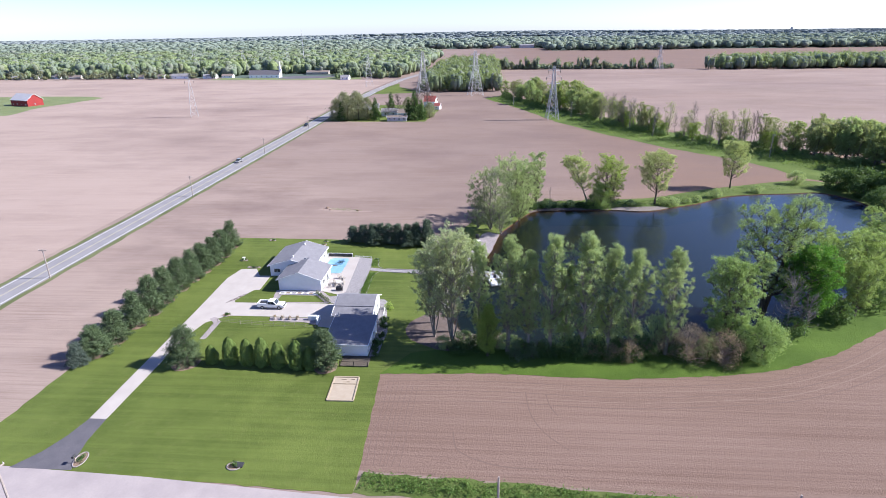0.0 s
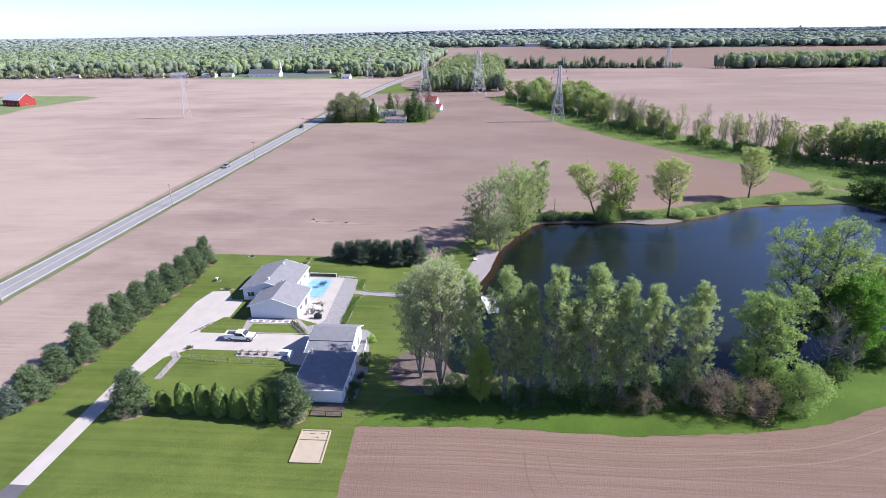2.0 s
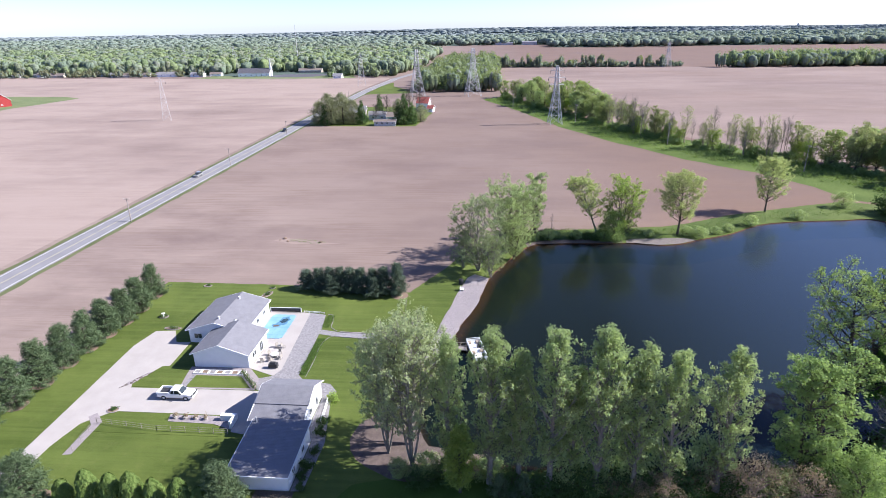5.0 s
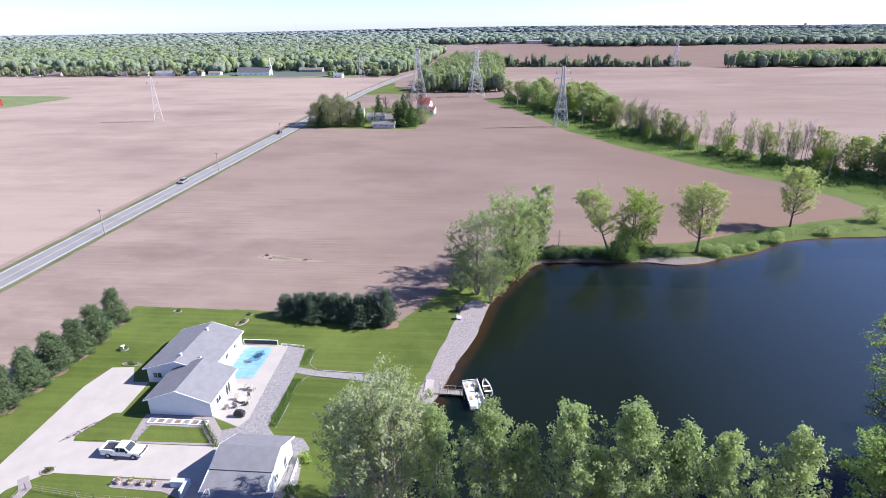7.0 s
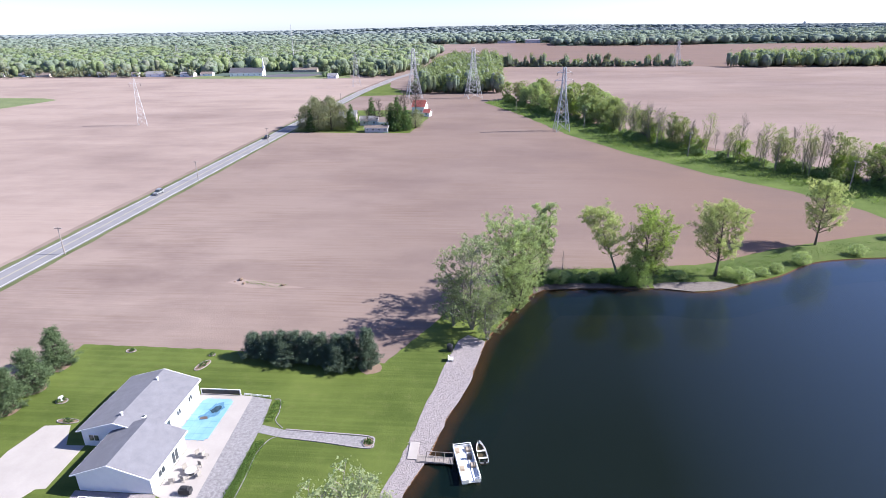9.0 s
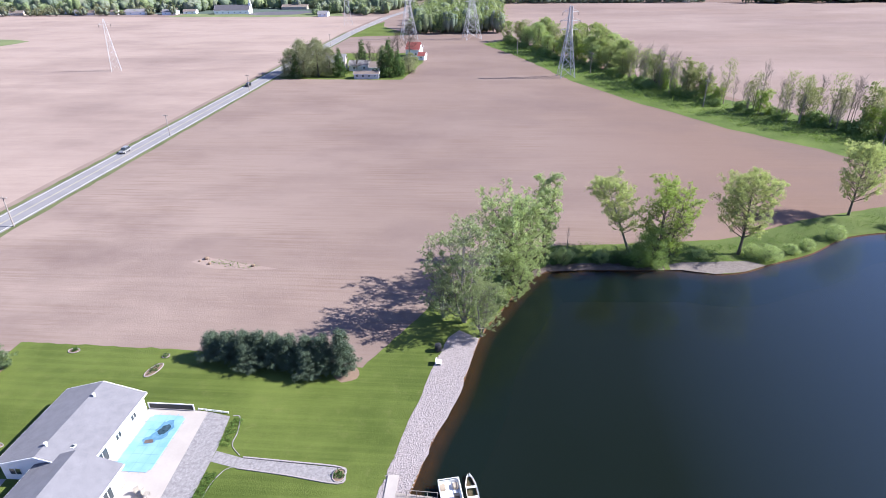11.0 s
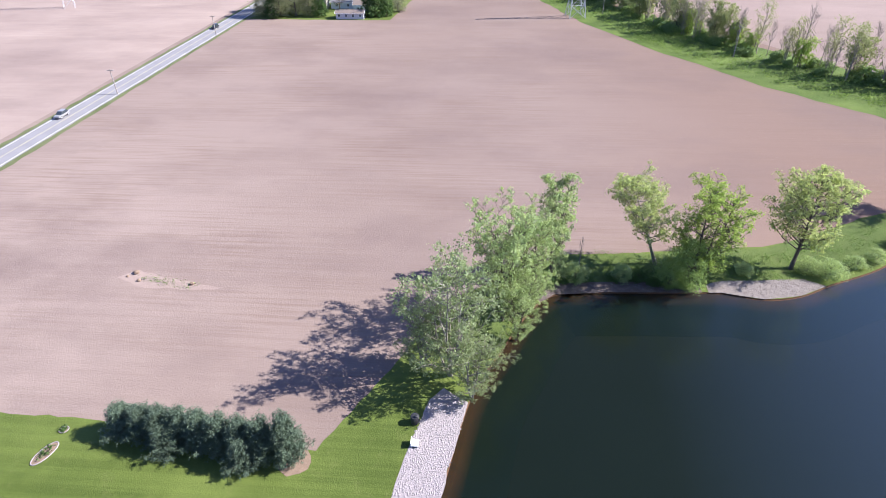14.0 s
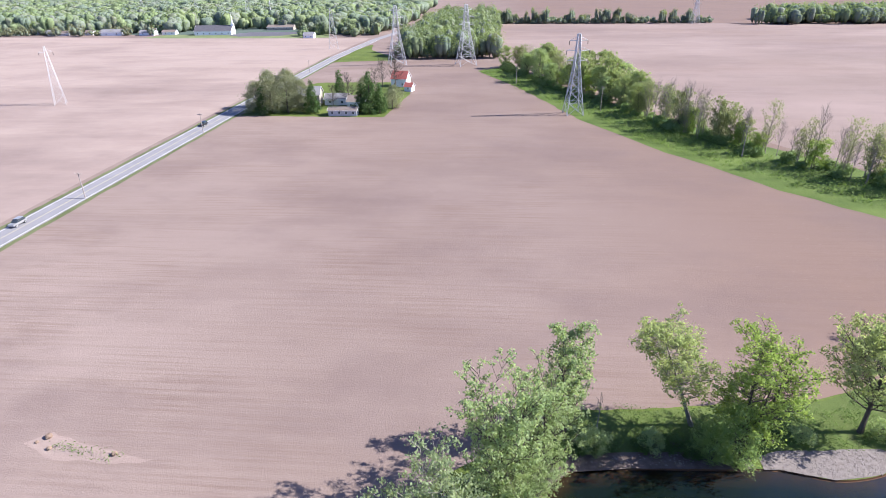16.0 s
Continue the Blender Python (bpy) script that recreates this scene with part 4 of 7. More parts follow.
plant(tree("thicket_bush", "dark undergrowth under the poplars", DEEP, 3.2, 2.2, 0.0, "dome", 44, 40, 0.17, 0.5, 27, category="bush", stems=2), [(-1, 89.4, 0.8, 1), (7.5, 88.6, 0.8, 0.9), (11.5, 88.0, 0.8, 1), (16.5, 88.2, 1, 1), (20.5, 88.0, 0.9, 1.1), (25, 88.4, 1, 1), (29, 89.2, 1, 1.1), (35, 88.8, 0.9, 1), (40.5, 89.2, 1, 1.2), (47, 89.8, 1, 1.1), (13.2, 87.6, 0.6, 0.8), (23, 87.3, 0.55, 0.9), (27.5, 87.5, 0.7, 0.8), (-4, 88.6, 0.8, 0.7), (44, 89, 1.1, 1.3), (53, 93.1, 1, 1.2), (59, 97.6, 1, 1.2), (70, 103.1, 1.2, 1.3), (80, 109.6, 1.3, 1.3), (90, 118.6, 1.3, 1.4), (19.0, 178.6, 0.6, 0.8), (22.5, 179.4, 0.5, 0.7), (27, 179.7, 0.6, 0.7), (31, 179.9, 0.7, 0.8), (33, 178.8, 0.6, 0.9), (15.5, 177.2, 0.7, 1.0), (11.5, 170.6, 0.6, 0.9)], "undergrowth on the pond's banks")
# far side of the pond
plant(grown("silver_poplar", "leaning grey-leaved poplar over the stone shore", SILVER, 20, 7.0, 0.04, "egg", 78, 11, 22, 0.17, 0.28, 1.0, 31, gaps=0.36, ragged=0.6, stems=4, bark=PALE_BARK, tufts=1), [(1.9, 157.0, 0.94, 0.96), (4.8, 153.2, 0.62, 0.85), (-1.8, 158.2, 0.6, 0.85)])
plant(grown("cottonwood", "broad green cottonwood on the shore", POPLAR, 20.5, 6.3, 0.06, "egg", 84, 12, 24, 0.17, 0.28, 1.2, 32, gaps=0.32, ragged=0.4, stems=3, tufts=1), [(8.6, 168.5, 0.94, 1.0), (10.6, 164.6, 0.64, 0.85), (13.0, 173.0, 0.78, 1.06)])
plant(grown("slim_poplar", "slim green poplar on the shore", POPLAR, 18.6, 3.1, 0.2, "column", 52, 9, 24, 0.165, 0.27, 1.5, 33, tufts=1, stems=2, gaps=0.15, ragged=0.4), [(16.8, 180.6, 1, 1)])
LONE = "lone tree with fresh green leaves on the far bank"
plant(grown("shore_tree", LONE, SHORE_LEAF, 18.5, 4.7, 0.42, "egg", 56, 12, 21, 0.165, 0.28, 0.9, 34, gaps=0.2, ragged=0.45, tufts=1, lean=-0.34, bark=PALE_BARK), [(34.4, 184.3, 0.95, 0.9)], "trees on the far bank")
plant(grown("shore_tree", "bright yellow-green tree hanging over the water", LIME, 19, 6.3, 0.08, "egg", 74, 12, 20, 0.165, 0.28, 0.9, 35, gaps=0.26, tufts=1, stems=4, ragged=0.45), [(40.2, 180.6, 1.0, 0.88)], "trees on the far bank")
plant(grown("shore_tree", LONE, SHORE_LEAF, 18, 5.3, 0.34, "egg", 62, 12, 21, 0.165, 0.28, 0.95, 36, gaps=0.2, ragged=0.45, tufts=1), [(56.2, 184.4, 1, 0.95), (88.6, 205.6, 0.86, 1.05)], "trees on the far bank")
plant(bare("dead_stump_tree", "thin dead grey stem on the bank", 6.0, 0.9, 37, PALE_BARK, 8), [(21.6, 183.0, 1, 1)])

# conifers of the garden
PINE_ROW = "bushy dark green pine in a row beside the lawn"
pines = [(-71.4, 84.1, 6.0), (-70.7, 89.4, 6.4), (-70.4, 95.3, 7.6), (-70.0, 100.8, 8.6), (-70.2, 106.8, 8.0), (-70.1, 112.6, 7.8), (-69.7, 117.8, 7.8), (-69.4, 122.9, 7.6), (-69.0, 128.0, 7.2), (-69.0, 133.4, 7.4), (-69.5, 139.8, 7.6)]
p1 = grown("pine_tree", PINE_ROW, PINE, 8, 2.45, 0.02, "pine", 96, 6, 34, 0.17, 0.17, 0.22, 41, aspect=0.2, split=False, ragged=0.5, twig=0.34, tufts=2)
plant(p1, [(x, y, 1.12 if i % 2 else 1.22, h / 8 / (1.12 if i % 2 else 1.22)) for i, (x, y, h) in enumerate(pines[::2])], "pines along the lawn")
p2 = grown("pine_tree", PINE_ROW, PINE, 8, 2.45, 0.02, "pine", 92, 6, 34, 0.17, 0.17, 0.3, 42, aspect=0.2, split=False, ragged=0.5, twig=0.34, tufts=2)
plant(p2, [(x, y, 1.2, h / 8 / 1.2) for x, y, h in pines[1::2]] + [(-53.0, 82.2, 1.25, 0.74), (-27.4, 82.2, 1.1, 0.85)], "pines along the lawn")
plant(grown("blue_spruce", "small blue spruce at the end of the pine row", SPRUCE, 4.4, 1.9, 0.01, "cone", 70, 5, 40, 0.13, 0.14, 0.1, 43, aspect=0.28, split=False, ragged=0.12, twig=0.25), [(-72.3, 80.6, 1, 1)])
back = [(-36.4, 145.2, 4.6), (-33.4, 144.9, 5.2), (-31.0, 144.5, 5.6), (-28.6, 144.2, 5.8), (-26.2, 143.9, 5.8), (-23.6, 143.6, 6.0), (-21.0, 143.3, 6.0), (-18.4, 143.0, 6.6), (-15.6, 142.9, 7.6), (-30.0, 143.2, 4.4), (-20.4, 141.9, 4.8)]
plant(grown("pine_tree", "dense dark green pine in a screen behind the lawn", PINE_BLUE, 7, 2.2, 0.01, "pine", 92, 6, 32, 0.17, 0.17, 0.35, 44, aspect=0.2, split=False, ragged=0.55, twig=0.34, tufts=2), [(x, y, 1.02, h / 7 / 1.02) for x, y, h in back], "pine screen behind the lawn")
plant(bullet_shrub("arborvitae", "clipped narrow green arborvitae in a hedge", CEDAR, 5.2, 1.36, 45, 4800, 0.12, 1.25), [(-44.7, 82.4, 1, 1), (-41.5, 82.2, 0.95, 1.02), (-38.7, 82.0, 1.02, 1.05), (-35.8, 81.8, 0.95, 1.0), (-32.4, 81.5, 1.05, 1.0), (-48.2, 82.4, 0.85, 0.8), (-30.0, 81.6, 0.95, 0.85)], "arborvitae hedge")

# farmhouse trees
FARM = "trees round the farmhouse"
f1 = tree("shade_tree", "full grey-green shade tree in the farmyard", FARM_LEAF, 16, 4.8, 0.06, "egg", 140, 46, 0.25, 0.85, 51, lobes=0.6)
plant(f1, [(-98, 374, 1.15, 0.72), (-91, 373, 1.2, 0.8), (-84, 374, 1.15, 0.86), (-78.5, 377, 0.95, 0.9), (-96, 385, 1.2, 0.85), (-88, 388, 1.2, 0.85), (-54, 398, 0.8, 0.9), (-38, 382, 0.75, 0.7), (-39, 394, 0.75, 0.7)], FARM)
plant(tree("spruce_tree", "tall dark spruce beside the farmhouse", DEEP, 17, 3.6, 0.04, "cone", 110, 34, 0.4, 0.6, 52, aspect=0.35), [(-72.5, 373, 0.9, 1.0), (-66, 398, 0.9, 1.05), (-46.5, 372.5, 1.1, 1.05), (-50.5, 374, 0.9, 0.9), (-94, 370, 0.9, 0.85), (-42.5, 374, 0.95, 0.85)], FARM)
plant(bare("bare_tree", "leafless tree in the farmyard", 15, 5, 53, BARK, 60), [(-60, 390, 1, 1), (-50, 405, 1, 1), (-44, 430, 1.2, 1.1), (-52, 436, 1, 1), (-66, 384, 0.8, 0.9)], FARM)

# trees along the creek
creek = [(4, 490), (22, 436), (48, 384), (62, 345), (72, 322), (96, 285), (118, 262), (136, 238), (150, 222), (168, 205), (200, 188), (260, 165)]
line = curve_through(creek, 10)
rr = random.Random(61)
spots = {k: [] for k in "abcdefg"}
for i, p in enumerate(line):
    thin = 255 < p.y < 366
    for k in range(2):
        wide = 24 if p.y > 366 else 9 if thin else 26
        x, y = p.x + 11 + rr.uniform(0, wide * 0.8), p.y + 9 + rr.uniform(-3, wide * 0.6)
        kind = rr.choice("eeeeccgcgd") if thin else rr.choice("aabbddcag")
        spots[kind].append((x, y, rr.uniform(0.55, 0.95) if thin else rr.uniform(0.66, 1.12), rr.uniform(0.95, 1.3) if thin else rr.uniform(0.85, 1.15)))
    for k in range(1):
        spots["f"].append((p.x + rr.uniform(10.5, 17), p.y + rr.uniform(6, 13), rr.uniform(0.5, 1.1), rr.uniform(0.5, 1.0)))
CRK = "trees along the creek"
plant(grown("creek_tree", "green tree in the belt along the creek", CREEK_LEAF, 16, 5.4, 0.08, "egg", 34, 7, 18, 0.32, 0.42, 0.9, 62, split=False, tufts=1), spots["a"], CRK)
plant(grown("creek_tree", "fresh green tree in the belt along the creek", POPLAR, 15, 5.0, 0.08, "egg", 34, 7, 18, 0.32, 0.42, 0.95, 63, split=False, tufts=1), spots["b"], CRK)
plant(grown("creek_tree", "thin tree just coming into leaf along the creek", BELT_LEAF, 16, 3.4, 0.2, "egg", 26, 6, 6, 0.22, 0.45, 1.5, 64, split=False, tufts=1, bark=BELT_BARK), spots["c"], CRK)
plant(grown("creek_tree", "grey-green tree in the belt along the creek", BELT_LEAF, 15, 5.2, 0.08, "egg", 32, 7, 16, 0.3, 0.42, 0.95, 65, split=False, tufts=1, stems=2), spots["d"], CRK)
plant(grown("creek_tree", "small bright green tree along the creek", LIME, 9.5, 3.6, 0.04, "egg", 28, 6, 24, 0.24, 0.45, 0.8, 69, split=False, tufts=1, stems=2), spots["g"], CRK)
plant(bare("bare_tree", "tall leafless tree along the creek", 17, 3.8, 66, BELT_BARK, 34, 0.6), spots["e"], CRK)
plant(tree("bush", "undergrowth bush along the creek", OAK, 4.5, 3.0, 0.0, "dome", 50, 28, 0.36, 0.7, 67, category="bush", stems=2), spots["f"], "undergrowth along the creek")
plant(tree("dark_bush", "dark green thicket at the pond's corner", DEEP, 6.5, 4.5, 0.0, "dome", 100, 36, 0.3, 0.8, 68, category="bush", stems=3), [(125, 205, 1, 1), (131, 201, 1.2, 1.0), (128, 194, 1.1, 0.9), (135, 193, 1.2, 1.2), (127, 183, 1.0, 0.9)], "thicket at the pond's corner")

# woods in the distance
def ridge(x, y):
    """The height of the wooded rise added so that the horizon fits the camera's view."""
    t = np.clip((np.asarray(y, dtype=float) - 3200) / 1200, 0, 1)
    return 20 * np.exp(-((np.asarray(x, dtype=float) - 100) / 1500) ** 2) * t * t * (3 - 2 * t)


def ball(fine):
    bm = bmesh.new()
    bmesh.ops.create_icosphere(bm, subdivisions=fine, radius=1.0)
    unit = np.array([v.co[:] for v in bm.verts])
    tri = np.array([[v.index for v in f.verts] for f in bm.faces])
    bm.free()
    return unit, tri


def lobe_set(points, height, radius, lobes, rng, low=0.6, high=1.25, mid=0.54):
    """Centres and radii of the lobes that make up each crown."""
    p = np.asarray(points, dtype=float).reshape(-1, 2)
    n = len(p)
    h = height * rng.uniform(low, high, n)
    r = radius * rng.uniform(0.65, 1.3, n)
    cs, rs = [np.stack((p[:, 0], p[:, 1], h * mid), 1)], [np.stack((r * 0.8, r * 0.8, h * (1 - mid)), 1)]
    for k in range(lobes - 1):
        a = rng.uniform(0, 6.283, n)
        q = rng.uniform(0.4, 0.75, n)
        z = rng.uniform(mid - 0.24, mid + 0.14, n)
        cs.append(np.stack((p[:, 0] + np.cos(a) * r * q, p[:, 1] + np.sin(a) * r * q, h * z), 1))
        rs.append(np.stack((r * 0.52, r * 0.52, np.minimum(h * 0.3, h * (1 - z) * 0.95)), 1) * rng.uniform(0.8, 1.15, (n, 1)))
    c = np.concatenate(cs)
    c[:, 2] += ridge(c[:, 0], c[:, 1])
    return c, np.concatenate(rs)


def crown_mesh(name, label, c, r, material, rng, fine=1, trim=0.22):
    """A far wood as one mesh of uneven rounded lobes."""
    unit, tri = ball(fine)
    n, m = len(c), len(unit)
    sh = unit[None] * (1 + rng.uniform(-trim, trim, (n, m)))[:, :, None]
    co = c[:, None, :] + sh * r[:, None, :]
    low = unit[None, :, 2] < -0.05
    foot = (c[:, 2] - ridge(c[:, 0], c[:, 1]))[:, None]
    co[:, :, 2] = np.where(low, c[:, None, 2] + unit[None, :, 2] * foot, co[:, :, 2])
    idx = (tri[None] + (np.arange(n) * m)[:, None, None]).reshape(-1)
    me = bpy.data.meshes.new(name)
    me.vertices.add(n * m)
    me.vertices.foreach_set("co", co.astype(np.float32).ravel())
    me.loops.add(len(idx))
    me.loops.foreach_set("vertex_index", idx.astype(np.int32))
    me.polygons.add(len(idx) // 3)
    me.polygons.foreach_set("loop_start", np.arange(0, len(idx), 3, dtype=np.int32))
    me.polygons.foreach_set("use_smooth", np.ones(len(idx) // 3, dtype=bool))
    me.update(calc_edges=True)
    return tagged(mesh_object(name, me, material), label, "woods", kind="stuff")


def crown_leaves(name, label, c, r, per, size, material, rng, jitter=0.35, shell=0.2):
    """Leaf bunches lying on the skin of the lobes, turned outwards."""
    cc, rr = np.repeat(c, per, axis=0), np.repeat(r, per, axis=0)
    n = len(cc)
    d = rng.normal(size=(n, 3))
    d[:, 2] = np.abs(d[:, 2]) - 0.25
    d /= np.linalg.norm(d, axis=1)[:, None]
    p = cc + d * rr * (1 + rng.normal(size=(n, 1)) * shell)
    p[:, 2] = np.maximum(p[:, 2], 0.3)
    nrm = d + rng.normal(size=(n, 3)) * jitter
    nrm /= np.linalg.norm(nrm, axis=1)[:, None]
    u = np.cross(nrm, rng.normal(size=(n, 3)))
    u /= np.linalg.norm(u, axis=1)[:, None]
    w = np.cross(nrm, u)
    sz = size * rng.uniform(0.6, 1.3, n)[:, None]
    v = np.stack((p - u * sz, p + w * sz * 0.75, p + u * sz, p - w * sz * 0.75), axis=1)
    return tagged(cards(name, v, material), label, "woods", kind="stuff")


def wood_points(count, x0, x1, y0, y1, test, seed):
    rng = np.random.default_rng(seed)
    x, y = rng.uniform(x0, x1, count), rng.uniform(y0, y1, count)
    keep = [(a, b) for a, b in zip(x, y) if abs(a - 5) < 0.95 * (b - 30) + 60 and test(a, b)]
    return keep


def in_left(x, y):
    edge = 752 + 8 * math.sin(x * 0.03) + 5 * math.sin(x * 0.11)
    if -335 < x < -185 and y < 792:
        return False
    if x > -185:
        edge = 705 + 0.05 * (x + 185) + 4 * math.sin(x * 0.2)
    return y > edge and x < -106 + 0.0 * y + (0 if y < 760 else 10)


def in_lot(x, y):
    return -62 + 0.02 * (y - 545) + 4 * math.sin(y * 0.2) < x < 7 + 0.02 * (y - 545) + 3 * math.sin(y * 0.15) and y > 548 + 3 * math.sin(x * 0.3)


def in_hedge(x, y):
    return 18 < x < 252 and abs(y - 846 + 0.05 * x) < 6 or 288 < x < 420 and abs(y - 812) < 8 or 330 < x and 806 < y < 905


def wood(name, label, points, height, radius, lobes, core, leaf, per, size, seed, fine=1, low=0.6, shrink=0.9, mid=0.54, jitter=0.65):
    """One far wood: rounded lobes with leaf bunches on them."""
    rng = np.random.default_rng(seed)
    c, r = lobe_set(points, height, radius, lobes, rng, low, 1.25, mid)
    crown_mesh(name, label, c, r * shrink, core, rng, fine)
    if per:
        crown_leaves(name, label, c, r, per, size, leaf, rng, jitter)


for k, (core, leaf) in enumerate(((CROWN, HAZY), (CROWN_GREY_HAZE, HAZY_B))):
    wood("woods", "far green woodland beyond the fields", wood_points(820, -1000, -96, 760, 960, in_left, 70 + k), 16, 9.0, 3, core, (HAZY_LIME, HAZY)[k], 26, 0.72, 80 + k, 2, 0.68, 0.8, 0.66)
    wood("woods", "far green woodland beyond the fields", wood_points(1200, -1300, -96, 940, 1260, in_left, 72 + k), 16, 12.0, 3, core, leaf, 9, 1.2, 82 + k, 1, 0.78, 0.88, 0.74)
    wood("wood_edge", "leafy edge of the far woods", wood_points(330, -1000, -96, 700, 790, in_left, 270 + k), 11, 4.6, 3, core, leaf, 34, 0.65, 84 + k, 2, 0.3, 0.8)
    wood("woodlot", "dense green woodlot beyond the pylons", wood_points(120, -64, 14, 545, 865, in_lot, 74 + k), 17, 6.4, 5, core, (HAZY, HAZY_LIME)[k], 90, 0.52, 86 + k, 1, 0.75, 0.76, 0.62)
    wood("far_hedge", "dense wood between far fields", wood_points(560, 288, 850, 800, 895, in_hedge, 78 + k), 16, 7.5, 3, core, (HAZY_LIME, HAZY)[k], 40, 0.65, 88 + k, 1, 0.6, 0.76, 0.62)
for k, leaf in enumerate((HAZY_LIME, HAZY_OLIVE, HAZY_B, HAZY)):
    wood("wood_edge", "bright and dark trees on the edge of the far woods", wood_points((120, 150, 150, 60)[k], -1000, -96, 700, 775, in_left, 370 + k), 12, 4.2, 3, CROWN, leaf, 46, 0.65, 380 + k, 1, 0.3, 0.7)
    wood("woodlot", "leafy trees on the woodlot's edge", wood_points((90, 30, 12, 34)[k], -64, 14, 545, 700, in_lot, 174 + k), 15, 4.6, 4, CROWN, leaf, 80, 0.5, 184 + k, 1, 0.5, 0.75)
    wood("far_hedge", "brush in the row between far fields", wood_points((60, 190, 190, 60)[k], 15, 256, 826, 853, in_hedge, 478 + k), 7, 3.0, 3, CROWN_GREY_HAZE, leaf, 22, 0.5, 488 + k, 1, 0.4, 0.7)
    wood("far_hedge", "loose trees in the row between far fields", [(x, y) for x, y in wood_points((20, 60, 50, 16)[k], 15, 252, 826, 853, in_hedge, 578 + k) if math.sin(x * 0.13) + math.sin(x * 0.057 + 1) > -0.8], 14, 3.6, 4, CROWN_GREY_HAZE, leaf, 46, 0.5, 588 + k, 1, 0.5, 0.6, 0.68)
wood("roadside_trees", "scattered trees before the far woods", wood_points(80, -780, -345, 728, 752, lambda x, y: True, 301), 9, 3.8, 3, CROWN_GREY_HAZE, HAZY_OLIVE, 40, 0.7, 302, 1, 0.4, 0.6)
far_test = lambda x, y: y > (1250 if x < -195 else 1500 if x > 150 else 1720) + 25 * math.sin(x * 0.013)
wood("distant_woods", "distant woodland beyond the fields", wood_points(4600, -2000, 2000, 1230, 1800, far_test, 92), 16, 13.0, 2, CROWN_GREY_HAZE, HAZY_FAR, 9, 1.5, 96, 1, 0.7, 0.86, 0.72)
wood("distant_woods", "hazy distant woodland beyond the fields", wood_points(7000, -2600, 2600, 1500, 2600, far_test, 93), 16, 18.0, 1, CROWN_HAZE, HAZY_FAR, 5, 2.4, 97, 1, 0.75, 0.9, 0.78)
wood("horizon_woods", "woodland on the horizon with blue haze in its colour", wood_points(12000, -4600, 4600, 2500, 4850, lambda x, y: math.sin(x * 0.004 + 1) * math.sin(y * 0.006) < 0.55, 102), 10, 30.0, 1, CROWN_BLUE_HAZE, HAZY_B, 0, 1, 106, 1, 0.8, 0.9, 0.82)
# made-up rise of ground, shaped to fit the horizon seen by the camera
gx, gy = np.meshgrid(np.linspace(-FAR, FAR, 60), np.concatenate((np.linspace(3150, 4500, 12), [FAR])))
gz = ridge(gx, gy) - 0.1
me = bpy.data.meshes.new("fitted_rise")
me.from_pydata(np.stack((gx.ravel(), gy.ravel(), gz.ravel()), 1).tolist(), [], [(j * 60 + i, j * 60 + i + 1, (j + 1) * 60 + i + 1, (j + 1) * 60 + i) for j in range(12) for i in range(59)])
tagged(mesh_object("fitted_rise", me, WOOD_FLOOR), "low wooded rise added to fit the camera's horizon line", "ground", kind="structure")
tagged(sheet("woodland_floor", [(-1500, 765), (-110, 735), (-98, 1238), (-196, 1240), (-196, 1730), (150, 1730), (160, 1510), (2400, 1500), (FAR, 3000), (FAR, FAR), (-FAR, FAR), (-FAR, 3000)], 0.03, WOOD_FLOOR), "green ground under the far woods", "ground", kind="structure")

# ---- buildings ----


def slab(bm, p, q, r, s, t):
    """A flat slab with corners p, q, r, s and thickness t below."""
    top = [bm.verts.new(v) for v in (p, q, r, s)]
    low = [bm.verts.new((v[0], v[1], v[2] - t)) for v in (p, q, r, s)]
    bm.faces.new(top)
    bm.faces.new(low[::-1])
    for i in range(4):
        j = (i + 1) % 4
        bm.faces.new((top[j], top[i], low[i], low[j]))
    bmesh.ops.recalc_face_normals(bm, faces=bm.faces)


def courses(bm, p, q, r, s, rows):
    """A roof slope laid in shallow overlapping courses from the eave p-q up to the ridge s-r, as one closed body."""
    p, q, r, s = Vector(p), Vector(q), Vector(r), Vector(s)
    lift = (q - p).cross(s - p).normalized()
    if lift.z < 0:
        lift = -lift
    line = [(0, -0.1)]
    for k in range(rows):
        line += [(k / rows, 0.013), ((k + 1) / rows, 0.005)]
    line.append((1, -0.1))
    a = [bm.verts.new(p.lerp(s, t) + lift * h) for t, h in line]
    b = [bm.verts.new(q.lerp(r, t) + lift * h) for t, h in line]
    n = len(line)
    for i in range(n):
        j = (i + 1) % n
        bm.faces.new((a[i], a[j], b[j], b[i]))
    bm.faces.new(a[::-1])
    bm.faces.new(b)
    bmesh.ops.recalc_face_normals(bm, faces=bm.faces)


